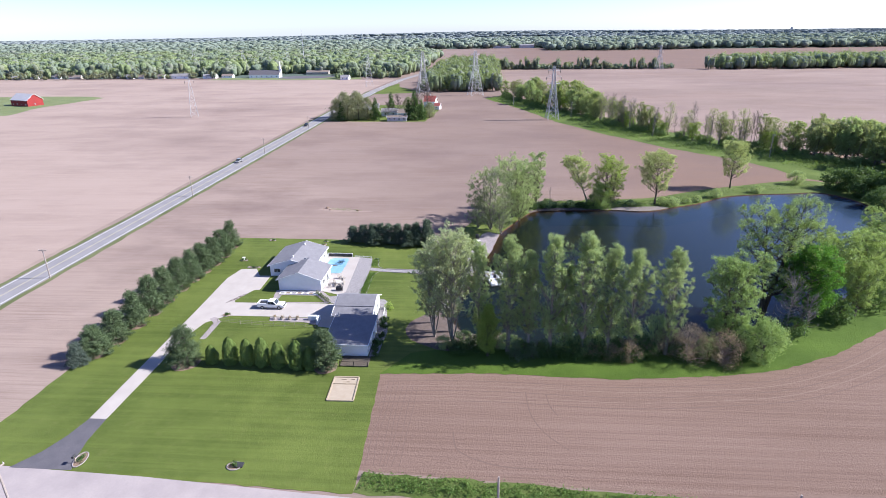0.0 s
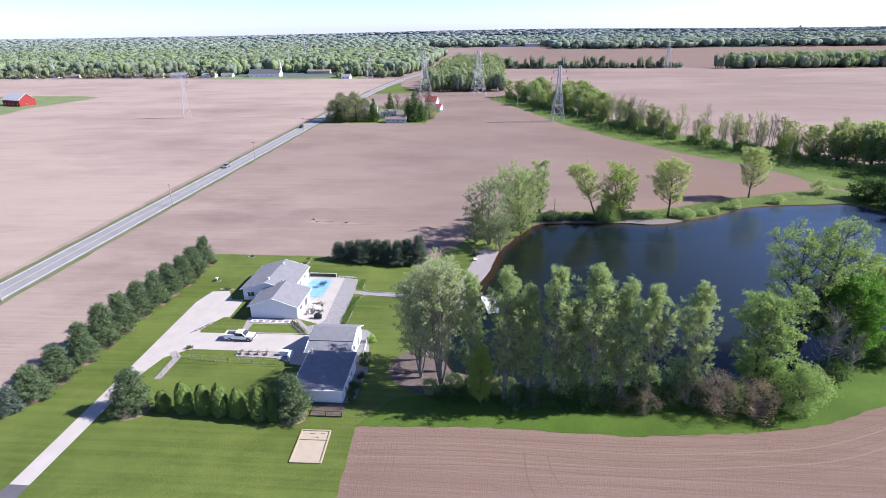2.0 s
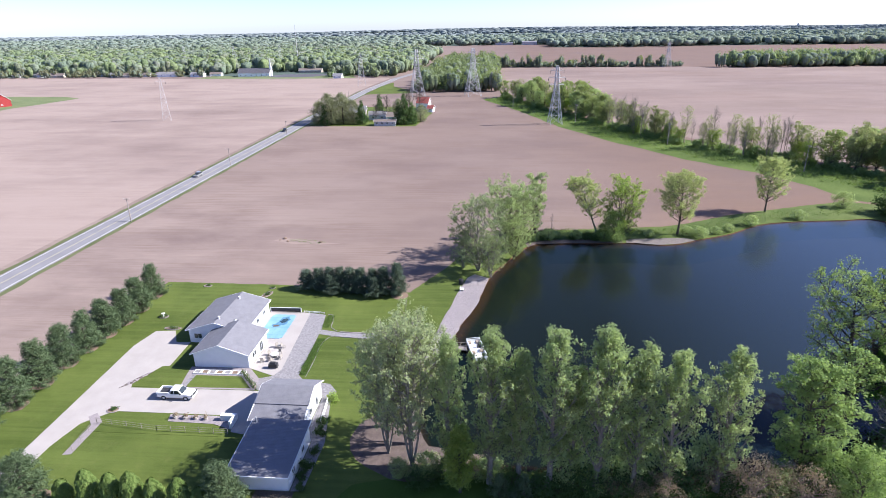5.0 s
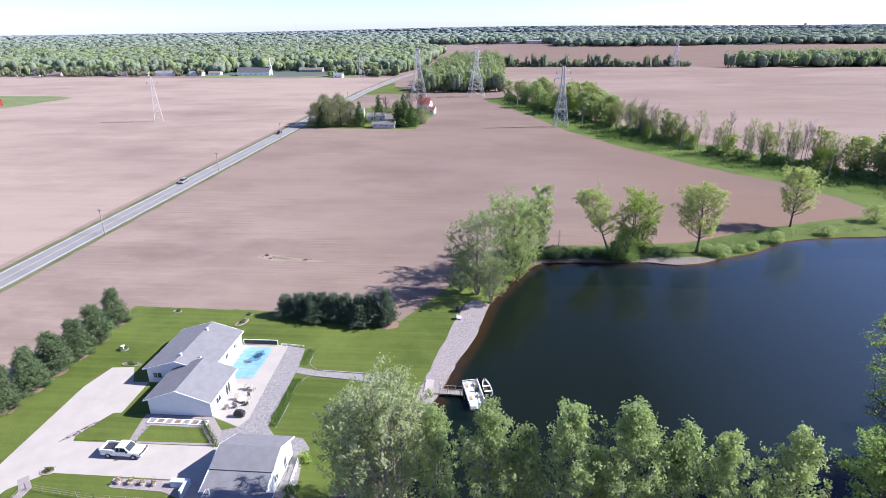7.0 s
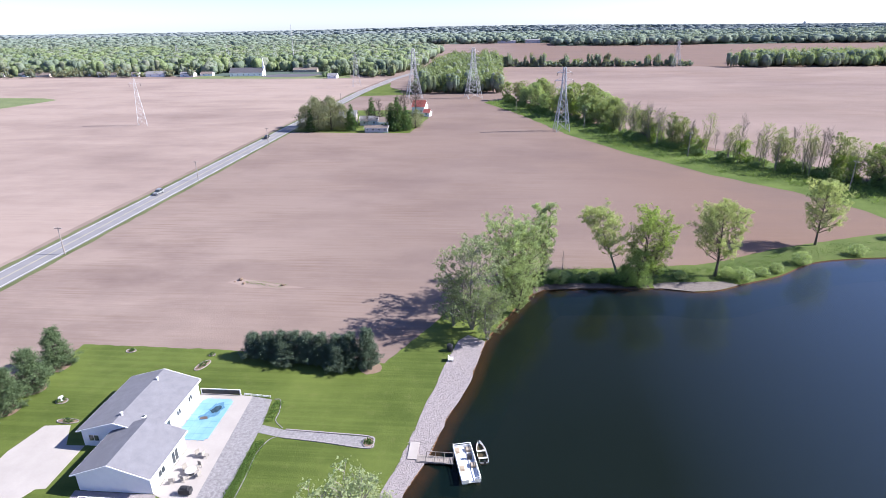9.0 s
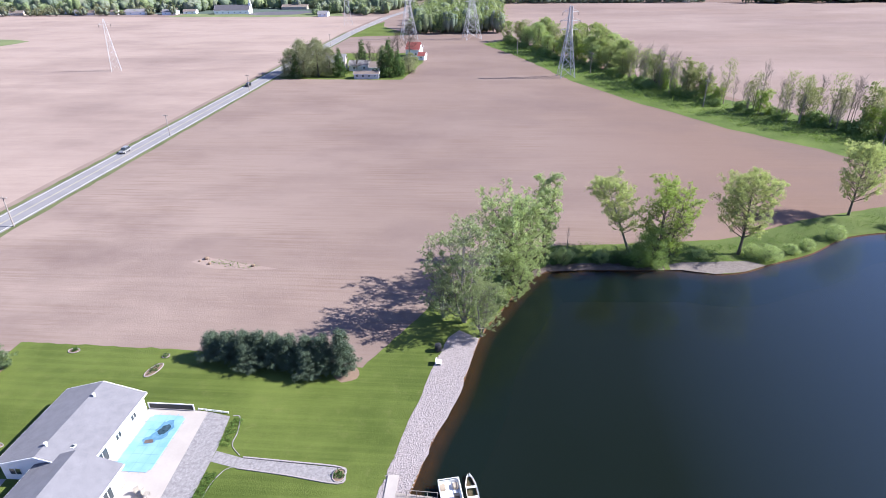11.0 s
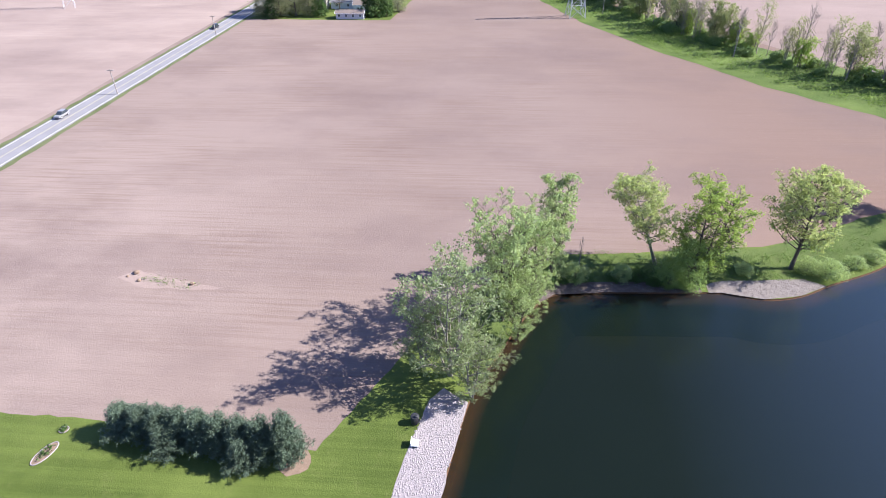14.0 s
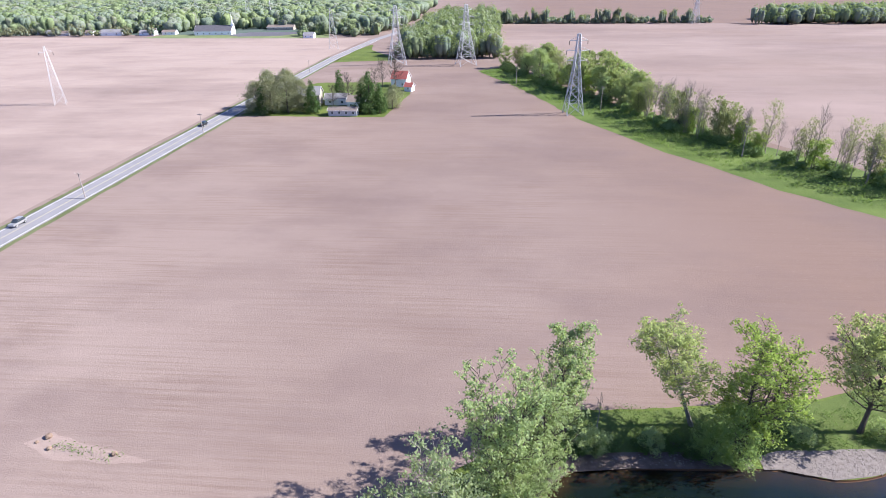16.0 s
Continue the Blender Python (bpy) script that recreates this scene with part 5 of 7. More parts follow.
def window(parent, axis, at_, lo, hi, z0, z1, out=1, frame_mat=None, name="window"):
    """A framed pane on a wall at x = at_ (axis 'x') or y = at_ (axis 'y'), from lo to hi. out: the side it faces."""
    def b(u0, u1, v0, v1, d0, d1, bm):
        d0, d1 = sorted((at_ + out * d0, at_ + out * d1))
        if axis == "x":
            box(bm, d0, d1, u0, u1, v0, v1)
        else:
            box(bm, u0, u1, d0, d1, v0, v1)
    bm = bmesh.new()
    w = 0.09
    for u0, u1, v0, v1 in ((lo, hi, z1 - w, z1), (lo, hi, z0, z0 + w), (lo, lo + w, z0 + w, z1 - w), (hi - w, hi, z0 + w, z1 - w), ((lo + hi) / 2 - 0.03, (lo + hi) / 2 + 0.03, z0 + w, z1 - w)):
        b(u0, u1, v0, v1, 0.0, 0.07, bm)
    win = part(name, bm, frame_mat or TRIM, parent)
    bm = bmesh.new()
    b(lo + w, hi - w, z0 + w, z1 - w, 0.005, 0.03, bm)
    part("pane", bm, GLASS, win)
    return win


def siding_wall(name, parent, axis, at_, lo, hi, z0, z1, out, peak=None, material=None, lap=0.0):
    """A wall 0.2 m thick; with peak (u, z) it carries a gable."""
    bm = bmesh.new()
    outline = [(lo, z0), (hi, z0), (hi, z1)] + ([peak] if peak else []) + [(lo, z1)]
    a, b = (at_ - 0.2, at_) if out > 0 else (at_, at_ + 0.2)
    prism(bm, outline, axis, a, b)
    return part(name, bm, material or SIDING, parent)


def gable(thing, x0, x1, y0, y1, eave, ridge, axis, over=0.4, wall=None, roof=None, rows=26, top=None, back_edge=True):
    """A block with a pitched roof. axis: the way the ridge runs."""
    wall, roof = wall or SIDING, roof or SHINGLE
    if axis == "y":
        mid = top if top is not None else (x0 + x1) / 2
        siding_wall("wall", thing, "y", y0, x0, x1, 0, eave, -1, (mid, ridge), wall)
        siding_wall("wall", thing, "y", y1, x0, x1, 0, eave, 1, (mid, ridge), wall)
        siding_wall("wall", thing, "x", x0, y0 + 0.2, y1 - 0.2, 0, eave, -1, None, wall)
        siding_wall("wall", thing, "x", x1, y0 + 0.2, y1 - 0.2, 0, eave, 1, None, wall)
        for e, side in ((x0, -1), (x1, 1)):
            drop = over * (ridge - eave) / abs(mid - e)
            bm = bmesh.new()
            p, q = (e + side * over, y0 - over, eave - drop + 0.12), (e + side * over, y1 + over, eave - drop + 0.12)
            r, s = (mid, y1 + over, ridge + 0.12), (mid, y0 - over, ridge + 0.12)
            courses(bm, p, q, r, s, rows)
            part("roof", bm, roof, thing)
            bm = bmesh.new()
            box(bm, e + side * over - 0.06, e + side * over + 0.06, y0 - over, y1 + over, eave - drop - 0.1, eave - drop + 0.1)
            part("gutter", bm, TRIM, thing)
            for yy in (y0 - over - 0.03, y1 + over + 0.03)[:2 if back_edge else 1]:
                bm = bmesh.new()
                beam(bm, (e + side * over, yy, eave - drop + 0.02), (mid, yy, ridge + 0.04), 0.2)
                part("bargeboard", bm, TRIM, thing)
    else:
        mid = top if top is not None else (y0 + y1) / 2
        siding_wall("wall", thing, "x", x0, y0, y1, 0, eave, -1, (mid, ridge), wall)
        siding_wall("wall", thing, "x", x1, y0, y1, 0, eave, 1, (mid, ridge), wall)
        siding_wall("wall", thing, "y", y0, x0 + 0.2, x1 - 0.2, 0, eave, -1, None, wall)
        siding_wall("wall", thing, "y", y1, x0 + 0.2, x1 - 0.2, 0, eave, 1, None, wall)
        for e, side in ((y0, -1), (y1, 1)):
            drop = over * (ridge - eave) / abs(mid - e)
            bm = bmesh.new()
            p, q = (x0 - over, e + side * over, eave - drop + 0.12), (x1 + over, e + side * over, eave - drop + 0.12)
            r, s = (x1 + over, mid, ridge + 0.12), (x0 - over, mid, ridge + 0.12)
            courses(bm, p, q, r, s, rows)
            part("roof", bm, roof, thing)
            bm = bmesh.new()
            box(bm, x0 - over, x1 + over, e + side * over - 0.06, e + side * over + 0.06, eave - drop - 0.1, eave - drop + 0.1)
            part("gutter", bm, TRIM, thing)
            for xx in (x0 - over - 0.03, x1 + over + 0.03):
                bm = bmesh.new()
                beam(bm, (xx, e + side * over, eave - drop + 0.02), (xx, mid, ridge + 0.04), 0.2)
                part("bargeboard", bm, TRIM, thing)


def vent_pipe(thing, x, y, z):
    bm = bmesh.new()
    beam(bm, (x, y, z - 0.3), (x, y, z + 0.45), 0.3, 8)
    beam(bm, (x, y, z + 0.45), (x, y, z + 0.55), 0.42, 8)
    part("roof_vent", bm, TRIM, thing)


house = tagged(empty("house"), "low white house with grey shingle gable roofs", "house")
gable(house, -51.5, -40.8, 121.0, 133.4, 2.8, 4.35, "y")
gable(house, -46.6, -36.8, 113.0, 121.4, 2.8, 4.55, "y", back_edge=False)
for x, y, z in ((-45.6, 131.0, 4.25), (-45.9, 122.4, 4.35)):
    vent_pipe(house, x, y, z)
bm = bmesh.new()
box(bm, -43.8, -43.1, 122.9, 123.5, 3.4, 3.72)
skylight = part("skylight", bm, TRIM, house)
bm = bmesh.new()
box(bm, -43.7, -43.2, 123.0, 123.4, 3.72, 3.74)
part("pane", bm, GLASS, skylight)
bm = bmesh.new()
box(bm, -46.2, -44.6, 120.9, 121.1, 3.3, 3.55)
part("flashing", bm, TRIM, house)
window(house, "x", -40.8, 123.0, 124.9, 0.15, 2.15, 1, None, "patio_door")
window(house, "x", -40.8, 126.6, 127.8, 0.95, 2.0)
window(house, "x", -40.8, 130.0, 131.2, 0.95, 2.0)
window(house, "x", -36.8, 114.6, 116.2, 0.9, 2.0)
window(house, "x", -36.8, 117.8, 119.4, 0.15, 2.1, 1, None, "patio_door")
window(house, "y", 121.0, -50.6, -49.0, 0.9, 2.0, -1)
for lo in (115.0, 118.0):
    bm = bmesh.new()
    box(bm, -46.66, -46.6, lo, lo + 2.5, 0.08, 2.25)
    for k in range(1, 4):
        box(bm, -46.68, -46.66, lo + 0.05, lo + 2.45, 0.08 + k * 0.54 - 0.02, 0.08 + k * 0.54 + 0.02)
    part("garage_door", bm, TRIM, house)

garage = tagged(empty("garage_barn"), "white outbuilding with a long grey shingle roof", "garage")
siding_wall("wall", garage, "x", -29.4, 96.1, 105.9, 0, 2.8, -1, (102.0, 4.55))
siding_wall("wall", garage, "x", -22.0, 96.1, 105.9, 0, 2.8, 1, (102.0, 4.55))
siding_wall("wall", garage, "y", 96.1, -29.2, -22.2, 0, 2.8, -1)
siding_wall("wall", garage, "y", 105.9, -29.2, -22.2, 0, 2.8, 1)
for p, q, r, s, rows in (((-29.8, 106.4, 2.72), (-21.7, 106.4, 2.72), (-21.7, 102.0, 4.7), (-29.8, 102.0, 4.7), 20),
                         ((-29.8, 98.6, 3.72), (-21.7, 98.6, 3.72), (-21.7, 102.0, 4.7), (-29.8, 102.0, 4.7), 16),
                         ((-29.8, 95.8, 2.8), (-21.7, 95.8, 2.8), (-21.7, 98.7, 3.6), (-29.8, 98.7, 3.6), 14)):
    bm = bmesh.new()
    courses(bm, p, q, r, s, rows)
    part("roof", bm, SHINGLE, garage)
for xx in (-29.83, -21.67):
    for a, b in (((106.4, 2.62), (102.0, 4.6)), ((95.8, 2.7), (102.0, 4.6))):
        bm = bmesh.new()
        beam(bm, (xx, a[0], a[1]), (xx, b[0], b[1]), 0.2)
        part("bargeboard", bm, TRIM, garage)
window(garage, "x", -22.0, 99.4, 100.6, 1.0, 2.0)
window(garage, "x", -22.0, 102.6, 103.6, 0.1, 2.1, 1, None, "door")
for lo in (97.0, 101.0):
    bm = bmesh.new()
    box(bm, -29.46, -29.4, lo, lo + 3.2, 0.08, 2.4)
    for k in range(1, 4):
        box(bm, -29.48, -29.46, lo + 0.06, lo + 3.14, 0.08 + k * 0.58 - 0.02, 0.08 + k * 0.58 + 0.02)
    part("garage_door", bm, TRIM, garage)

shed = tagged(empty("workshop"), "white workshop with a low grey shingle roof in tree shade", "outbuilding")
siding_wall("wall", shed, "x", -28.3, 85.9, 95.3, 0, 2.6, -1, (95.3, 3.3))
siding_wall("wall", shed, "x", -20.7, 85.9, 95.3, 0, 2.6, 1, (95.3, 3.3))
siding_wall("wall", shed, "y", 85.9, -28.1, -20.9, 0, 2.6, -1)
siding_wall("wall", shed, "y", 95.3, -28.1, -20.9, 0, 3.3, 1)
bm = bmesh.new()
p, q, r, s = (-28.7, 85.4, 2.68), (-20.4, 85.4, 2.68), (-20.4, 95.6, 3.5), (-28.7, 95.6, 3.5)
courses(bm, p, q, r, s, 40)
part("roof", bm, SHINGLE, shed)
for xx in (-28.73, -20.37):
    bm = bmesh.new()
    beam(bm, (xx, 85.4, 2.6), (xx, 95.6, 3.4), 0.2)
    part("bargeboard", bm, TRIM, shed)
bm = bmesh.new()
box(bm, -28.7, -20.4, 85.28, 85.4, 2.48, 2.68)
part("gutter", bm, TRIM, shed)
for lo in (87.5, 91.5):
    window(shed, "x", -20.7, lo, lo + 1.1, 1.0, 2.0)
bm = bmesh.new()
beam(bm, (-28.0, 94.9, 3.3), (-28.0, 94.9, 4.2), 0.22, 8)
part("flue", bm, STEEL, shed)

# the deck takes the dark bark colour to stand in for shade
deck = tagged(empty("rear_deck"), "wooden deck before the workshop, shade put into its dark colour", "deck")
for k in range(14):
    bm = bmesh.new()
    box(bm, -25.0 + k * 0.36, -24.68 + k * 0.36, 82.4, 85.7, 0.12, 0.2)
    part("board", bm, BARK, deck)
for x in (-25.0, -22.5, -20.0):
    bm = bmesh.new()
    box(bm, x - 0.06, x + 0.06, 82.4, 82.52, 0.0, 1.1)
    part("post", bm, BARK, deck)
bm = bmesh.new()
beam(bm, (-25.0, 82.46, 1.05), (-20.0, 82.46, 1.05), 0.1)
part("rail", bm, BARK, deck)
SIDE = [(-19.7, 88.2, 0.8, 0.8), (-19.6, 90.2, 1.0, 0.9), (-19.4, 93.0, 0.8, 1.0), (-19.6, 97.0, 1.0, 0.8), (-19.9, 99.4, 0.9, 0.9), (-19.3, 86.4, 0.7, 0.8)]
plant(tree("shrub", "low dark shrub beside the workshop wall", DEEP, 1.3, 0.85, 0.0, "dome", 26, 30, 0.12, 0.25, 71, category="shrub", stems=2), SIDE, "shrubs beside the workshop")
plant(tree("shrub", "yellow-green shrub at the terrace's corner", LIME, 1.4, 0.8, 0.0, "dome", 24, 30, 0.12, 0.25, 72, category="shrub", stems=2), [(-19.9, 104.6, 1, 1), (-21.4, 86.0, 0.01, 1)][:1])

# ---- patio and pool ----
patio = [(-40.7, 134.0), (-32.2, 133.6), (-31.1, 112.9), (-31.9, 110.9), (-36.7, 112.9), (-36.7, 121.3), (-40.7, 121.3)]
tagged(sheet("patio", patio, 0.075, CONCRETE, (), 0.07), "pale concrete patio round the pool", "patio", kind="structure")
pavers = [(-32.2, 133.6), (-28.8, 132.9), (-28.1, 127.5), (-27.9, 122), (-27.6, 111.4), (-26.0, 109.6), (-21.6, 109.2), (-20.0, 107.2), (-20.2, 103.8), (-21.9, 103), (-21.9, 106.0), (-29.5, 106.1), (-33.4, 106.9), (-34.2, 110.0), (-31.9, 110.9), (-31.1, 112.9)]
tagged(sheet("paved_terrace", pavers, 0.065, PAVERS, (), 0.06), "grey paver terrace beside the patio", "terrace", kind="structure")
pathway = [(-28.0, 126.9), (-24.2, 126.0), (-11.7, 125.3), (-10.9, 124.3), (-11.4, 123.0), (-24.3, 124.4), (-28.0, 125.2)]
tagged(sheet("garden_path", pathway, 0.06, PAVERS, (), 0.05), "grey paver path across the lawn", "path", kind="structure")
tagged(sheet("side_path", [(-21.9, 103.5), (-20.1, 103.6), (-18.6, 95), (-19.0, 86.0), (-20.6, 85.9), (-20.6, 95.4), (-21.9, 96.0)], 0.05, PAVERS, (), 0.05), "grey path beside the workshop", "path", kind="structure")


def kerb_line(name, label, pts, w=0.14, h=0.14, material=None, steps=5):
    bm = bmesh.new()
    line = curve_through(pts, steps)
    for a, b in zip(line, line[1:]):
        beam(bm, (a.x, a.y, h * 0.5), (b.x, b.y, h * 0.5), w * 2)
    return tagged(part(name, bm, material or ROCK), label, "edging")


kerb_line("bed_edging", "grey stone edging of a lawn bed", [(-28.4, 133.0), (-27.4, 132.9), (-26.6, 130.2), (-26.4, 128), (-24.8, 126.4)], 0.07, 0.12, PAVERS)
kerb_line("bed_edging", "grey stone edging of a lawn bed", [(-24.6, 124.6), (-25.8, 123.9), (-26.6, 121), (-26.3, 116), (-26.3, 111)], 0.06, 0.1, PAVERS)
kerb_line("path_edging", "pale stone edging along the garden path", [(-24.2, 126.1), (-18, 125.8), (-11.7, 125.4), (-10.9, 124.3), (-11.5, 123.0), (-18, 123.8), (-24.3, 124.4)])
bm = bmesh.new()
box(bm, -39.6, -34.7, 123.0, 132.5, 0.08, 0.13)
bmesh.ops.bevel(bm, geom=[e for e in bm.edges if abs(e.verts[0].co.z - e.verts[1].co.z) > 0.01], offset=0.4, segments=3, affect="EDGES")
cover = tagged(empty("pool_cover"), "blue safety cover stretched over the pool", "pool cover")
part("sheet", bm, LINER, cover)
for k in range(1, 7):
    bm = bmesh.new()
    box(bm, -39.9, -34.4, 123.0 + k * 1.36 - 0.025, 123.0 + k * 1.36 + 0.025, 0.134, 0.142)
    part("strap", bm, STRAP, cover)
for k in range(1, 4):
    bm = bmesh.new()
    box(bm, -39.6 + k * 1.22 - 0.025, -39.6 + k * 1.22 + 0.025, 122.7, 132.8, 0.143, 0.15)
    part("strap", bm, STRAP, cover)
puddle = rough_edge([(-36.9, 130.6), (-36.2, 130.9), (-35.8, 130.2), (-36.0, 129.2), (-36.6, 128.8), (-37.2, 129.5)], 0.14, 0.35, 4)
halo = rough_edge([(-37.3, 131.2), (-36.0, 131.6), (-35.4, 130.4), (-35.7, 128.6), (-36.8, 127.6), (-38.0, 127.2), (-38.3, 127.9), (-37.5, 129.3)], 0.2, 0.4, 6)
tagged(sheet("wet_patch", halo, 0.154, WET), "shallow blue water lying on the pool cover", "puddle")
tagged(sheet("puddle", puddle, 0.16, PUDDLE), "dark puddle of rain water on the pool cover", "puddle")
# reddish-brown rectangular mat on the cover, in the litter tone
tagged(sheet("brown_mat", rough_edge([(-38.0, 127.9), (-36.9, 128.1), (-36.8, 127.6), (-37.9, 127.4)], 0.1, 0.3, 5), 0.166, LITTER_AND_SHADE), "reddish-brown mat lying on the pool cover", "leaves")

screen = tagged(empty("pool_fence"), "dark pool fence panel with white posts and rail", "fence")
for x in (-40.6, -34.2):
    bm = bmesh.new()
    box(bm, x - 0.08, x + 0.08, 133.64, 133.76, 0.07, 1.08)
    part("post", bm, TRIM, screen)
bm = bmesh.new()
box(bm, -40.6, -34.2, 133.64, 133.76, 1.02, 1.12)
part("rail", bm, TRIM, screen)
for k in range(4):
    bm = bmesh.new()
    box(bm, -40.52 + k * 1.575, -38.965 + k * 1.575, 133.68, 133.72, 0.16, 1.02)
    part("panel", bm, DARK, screen)
# low posts and rails stand in for a row of small white stones
rails = tagged(empty("low_fence"), "low white rails in place of a row of white stones", "fence")
for k in range(5):
    bm = bmesh.new()
    x = -33.6 + k * 1.1
    box(bm, x - 0.05, x + 0.05, 133.75 - k * 0.1, 133.85 - k * 0.1, 0.05, 0.42)
    part("post", bm, TRIM, rails)
for z in (0.2, 0.38):
    bm = bmesh.new()
    beam(bm, (-33.6, 133.8, z), (-29.2, 133.4, z), 0.08)
    part("rail", bm, TRIM, rails)


CHAIR = surface("weathered_chair", (0.36, 0.33, 0.30), (0.27, 0.245, 0.225), 3.0, 0.7)


def lounger(x, y, turn):
    """A patio chair with slatted seat and raised back."""
    t = tagged(empty("patio_chair", pose(x, y, 0.075, 0, 0, turn)), "grey folding chair on the pool patio", "chair", "patio chairs")
    for name, b in (("seat", (-0.3, 0.3, -0.3, 0.3, 0.38, 0.43)), ("backrest", (-0.3, 0.3, 0.28, 0.36, 0.43, 1.0)), ("leg", (-0.3, -0.25, -0.3, -0.25, 0, 0.38)), ("leg", (0.25, 0.3, -0.3, -0.25, 0, 0.38)), ("leg", (-0.3, -0.25, 0.28, 0.33, 0, 0.38)), ("leg", (0.25, 0.3, 0.28, 0.33, 0, 0.38))):
        bm = bmesh.new()
        box(bm, *b)
        part(name, bm, CHAIR, t)
    return t


def patio_table(x, y):
    t = tagged(empty("patio_table", pose(x, y, 0.075)), "round grey patio table", "table")
    bm = bmesh.new()
    beam(bm, (0, 0, 0.7), (0, 0, 0.74), 1.5, 16)
    part("tabletop", bm, STEEL, t)
    bm = bmesh.new()
    beam(bm, (0, 0, 0), (0, 0, 0.7), 0.12, 8)
    beam(bm, (0, 0, 0), (0, 0, 0.04), 0.7, 10)
    part("pedestal", bm, DARK, t)


patio_table(-33.6, 116.6)
for a in (20, 110, 200, 300):
    lounger(-33.6 + 1.15 * math.sin(radians(a)), 116.6 + 1.15 * math.cos(radians(a)), -a + 0)
for x, y, a in ((-33.2, 119.8, 80), (-34.2, 119.9, 60), (-35.4, 115.0, 200)):
    lounger(x, y, a)
grill = tagged(empty("barbecue"), "dark barbecue on the patio's corner", "barbecue")
bm = bmesh.new()
box(bm, -33.4, -31.9, 112.9, 113.7, 0.3, 0.95)
part("body", bm, DARK, grill)
bm = bmesh.new()
prism(bm, [(112.95, 0.95), (113.65, 0.95), (113.55, 1.2), (113.3, 1.32), (113.05, 1.2)], "x", -33.1, -32.2)
part("lid", bm, DARK, grill)
for x in (-33.3, -32.0):
    bm = bmesh.new()
    box(bm, x - 0.04, x + 0.04, 113.2, 113.4, 0.07, 0.3)
    part("leg", bm, DARK, grill)

# ---- front garden ----
court = [(-54.2, 106.6), (-52.3, 112.2), (-47.2, 112.2), (-47.0, 111.0), (-46.2, 106.7)]
tagged(sheet("court_lawn", court, 0.078, LAWN, (), 0.03), "small green lawn in the court", "lawn", kind="structure")
court2 = [(-45.2, 106.9), (-45.6, 110.4), (-37.2, 110.4), (-34.4, 107.2)]
tagged(sheet("court_lawn_b", [(-46.4, 106.5), (-47.2, 112.9), (-36.6, 112.9), (-34.0, 110.0), (-33.3, 106.8)], 0.066, STONES), "pale stone bed before the house", "bed", kind="structure")
tagged(sheet("court_lawn_c", court2, 0.085, LAWN, (), 0.03), "small green lawn before the house", "lawn", kind="structure")
slabs = tagged(empty("stepping_path"), "grey square slabs in a path before the house", "path")
for k in range(6):
    bm = bmesh.new()
    box(bm, -46.3 + k * 0.14, -45.3 + k * 0.05, 107.0 + k * 0.78, 107.66 + k * 0.78, 0.066, 0.11)
    part("slab", bm, PAVERS, slabs)
for k in range(7):
    frame_bed = tagged(empty("planter_bed"), "white-edged planting bed before the house", "planter", "planting beds before the house")
    x0 = -45.9 + k * 1.32
    bm = bmesh.new()
    for b in ((x0, x0 + 1.2, 110.75, 110.85, 0.066, 0.25), (x0, x0 + 1.2, 111.75, 111.85, 0.066, 0.25), (x0, x0 + 0.1, 110.85, 111.75, 0.066, 0.25), (x0 + 1.1, x0 + 1.2, 110.85, 111.75, 0.066, 0.25)):
        box(bm, *b)
    part("edging", bm, TRIM, frame_bed)
    bm = bmesh.new()
    box(bm, x0 + 0.1, x0 + 1.1, 110.85, 111.75, 0.066, 0.18)
    part("soil", bm, MULCH if k % 2 else PAVERS, frame_bed)
arbor = tagged(empty("trellis_fence"), "dark lattice fence with climbing plants", "fence")
for k in range(7):
    t = k / 6
    x, y = -37.3 + 4.0 * t, 111.3 - 4.5 * t
    bm = bmesh.new()
    box(bm, x - 0.06, x + 0.06, y - 0.06, y + 0.06, 0.05, 0.95)
    part("post", bm, TIMBER, arbor)
rngc = np.random.default_rng(5)
cards("foliage", leaf_cards([(-37.3 + 4.0 * t, 111.3 - 4.5 * t, z) for t in np.linspace(0, 1, 18) for z in (0.3, 0.7)], [0.22] * 36, 30, 0.08, rngc), DEEP, arbor)

lower = [(-55.4, 97.4), (-53.4, 99.6), (-44.4, 99.9), (-44.0, 98.2), (-36.6, 98.0), (-33.4, 96.3), (-33.0, 95.4), (-54.2, 95.4)]
tagged(sheet("lower_lawn", lower, 0.074, LAWN, (), 0.03), "green lawn below the parking court", "lawn", kind="structure")
white_bed = [(-44.0, 99.9), (-34.2, 100.0), (-33.2, 97.0), (-36.4, 98.1), (-43.6, 98.3)]
tagged(sheet("stone_bed", white_bed, 0.09, STONES, (), 0.05), "pale stone bed with small planters", "bed", kind="structure")


def planter(x, y, r=0.35):
    t = tagged(empty("planter", pose(x, y, 0.09)), "round planter with a small dark shrub", "planter", "planters on the stone bed")
    bm = bmesh.new()
    tube(bm, [(0, 0, 0), (0, 0, 0.35)], [r * 0.8, r], 10)
    part("pot", bm, CONCRETE, t)
    cards("shrub", leaf_cards([(0, 0, 0.5), (0.1, 0.1, 0.6)], [0.2, 0.2], 30, 0.12, np.random.default_rng(int(x * -10))), DRY, t)


for x in (-42.8, -41.2, -39.6, -38.0):
    planter(x, 99.1)


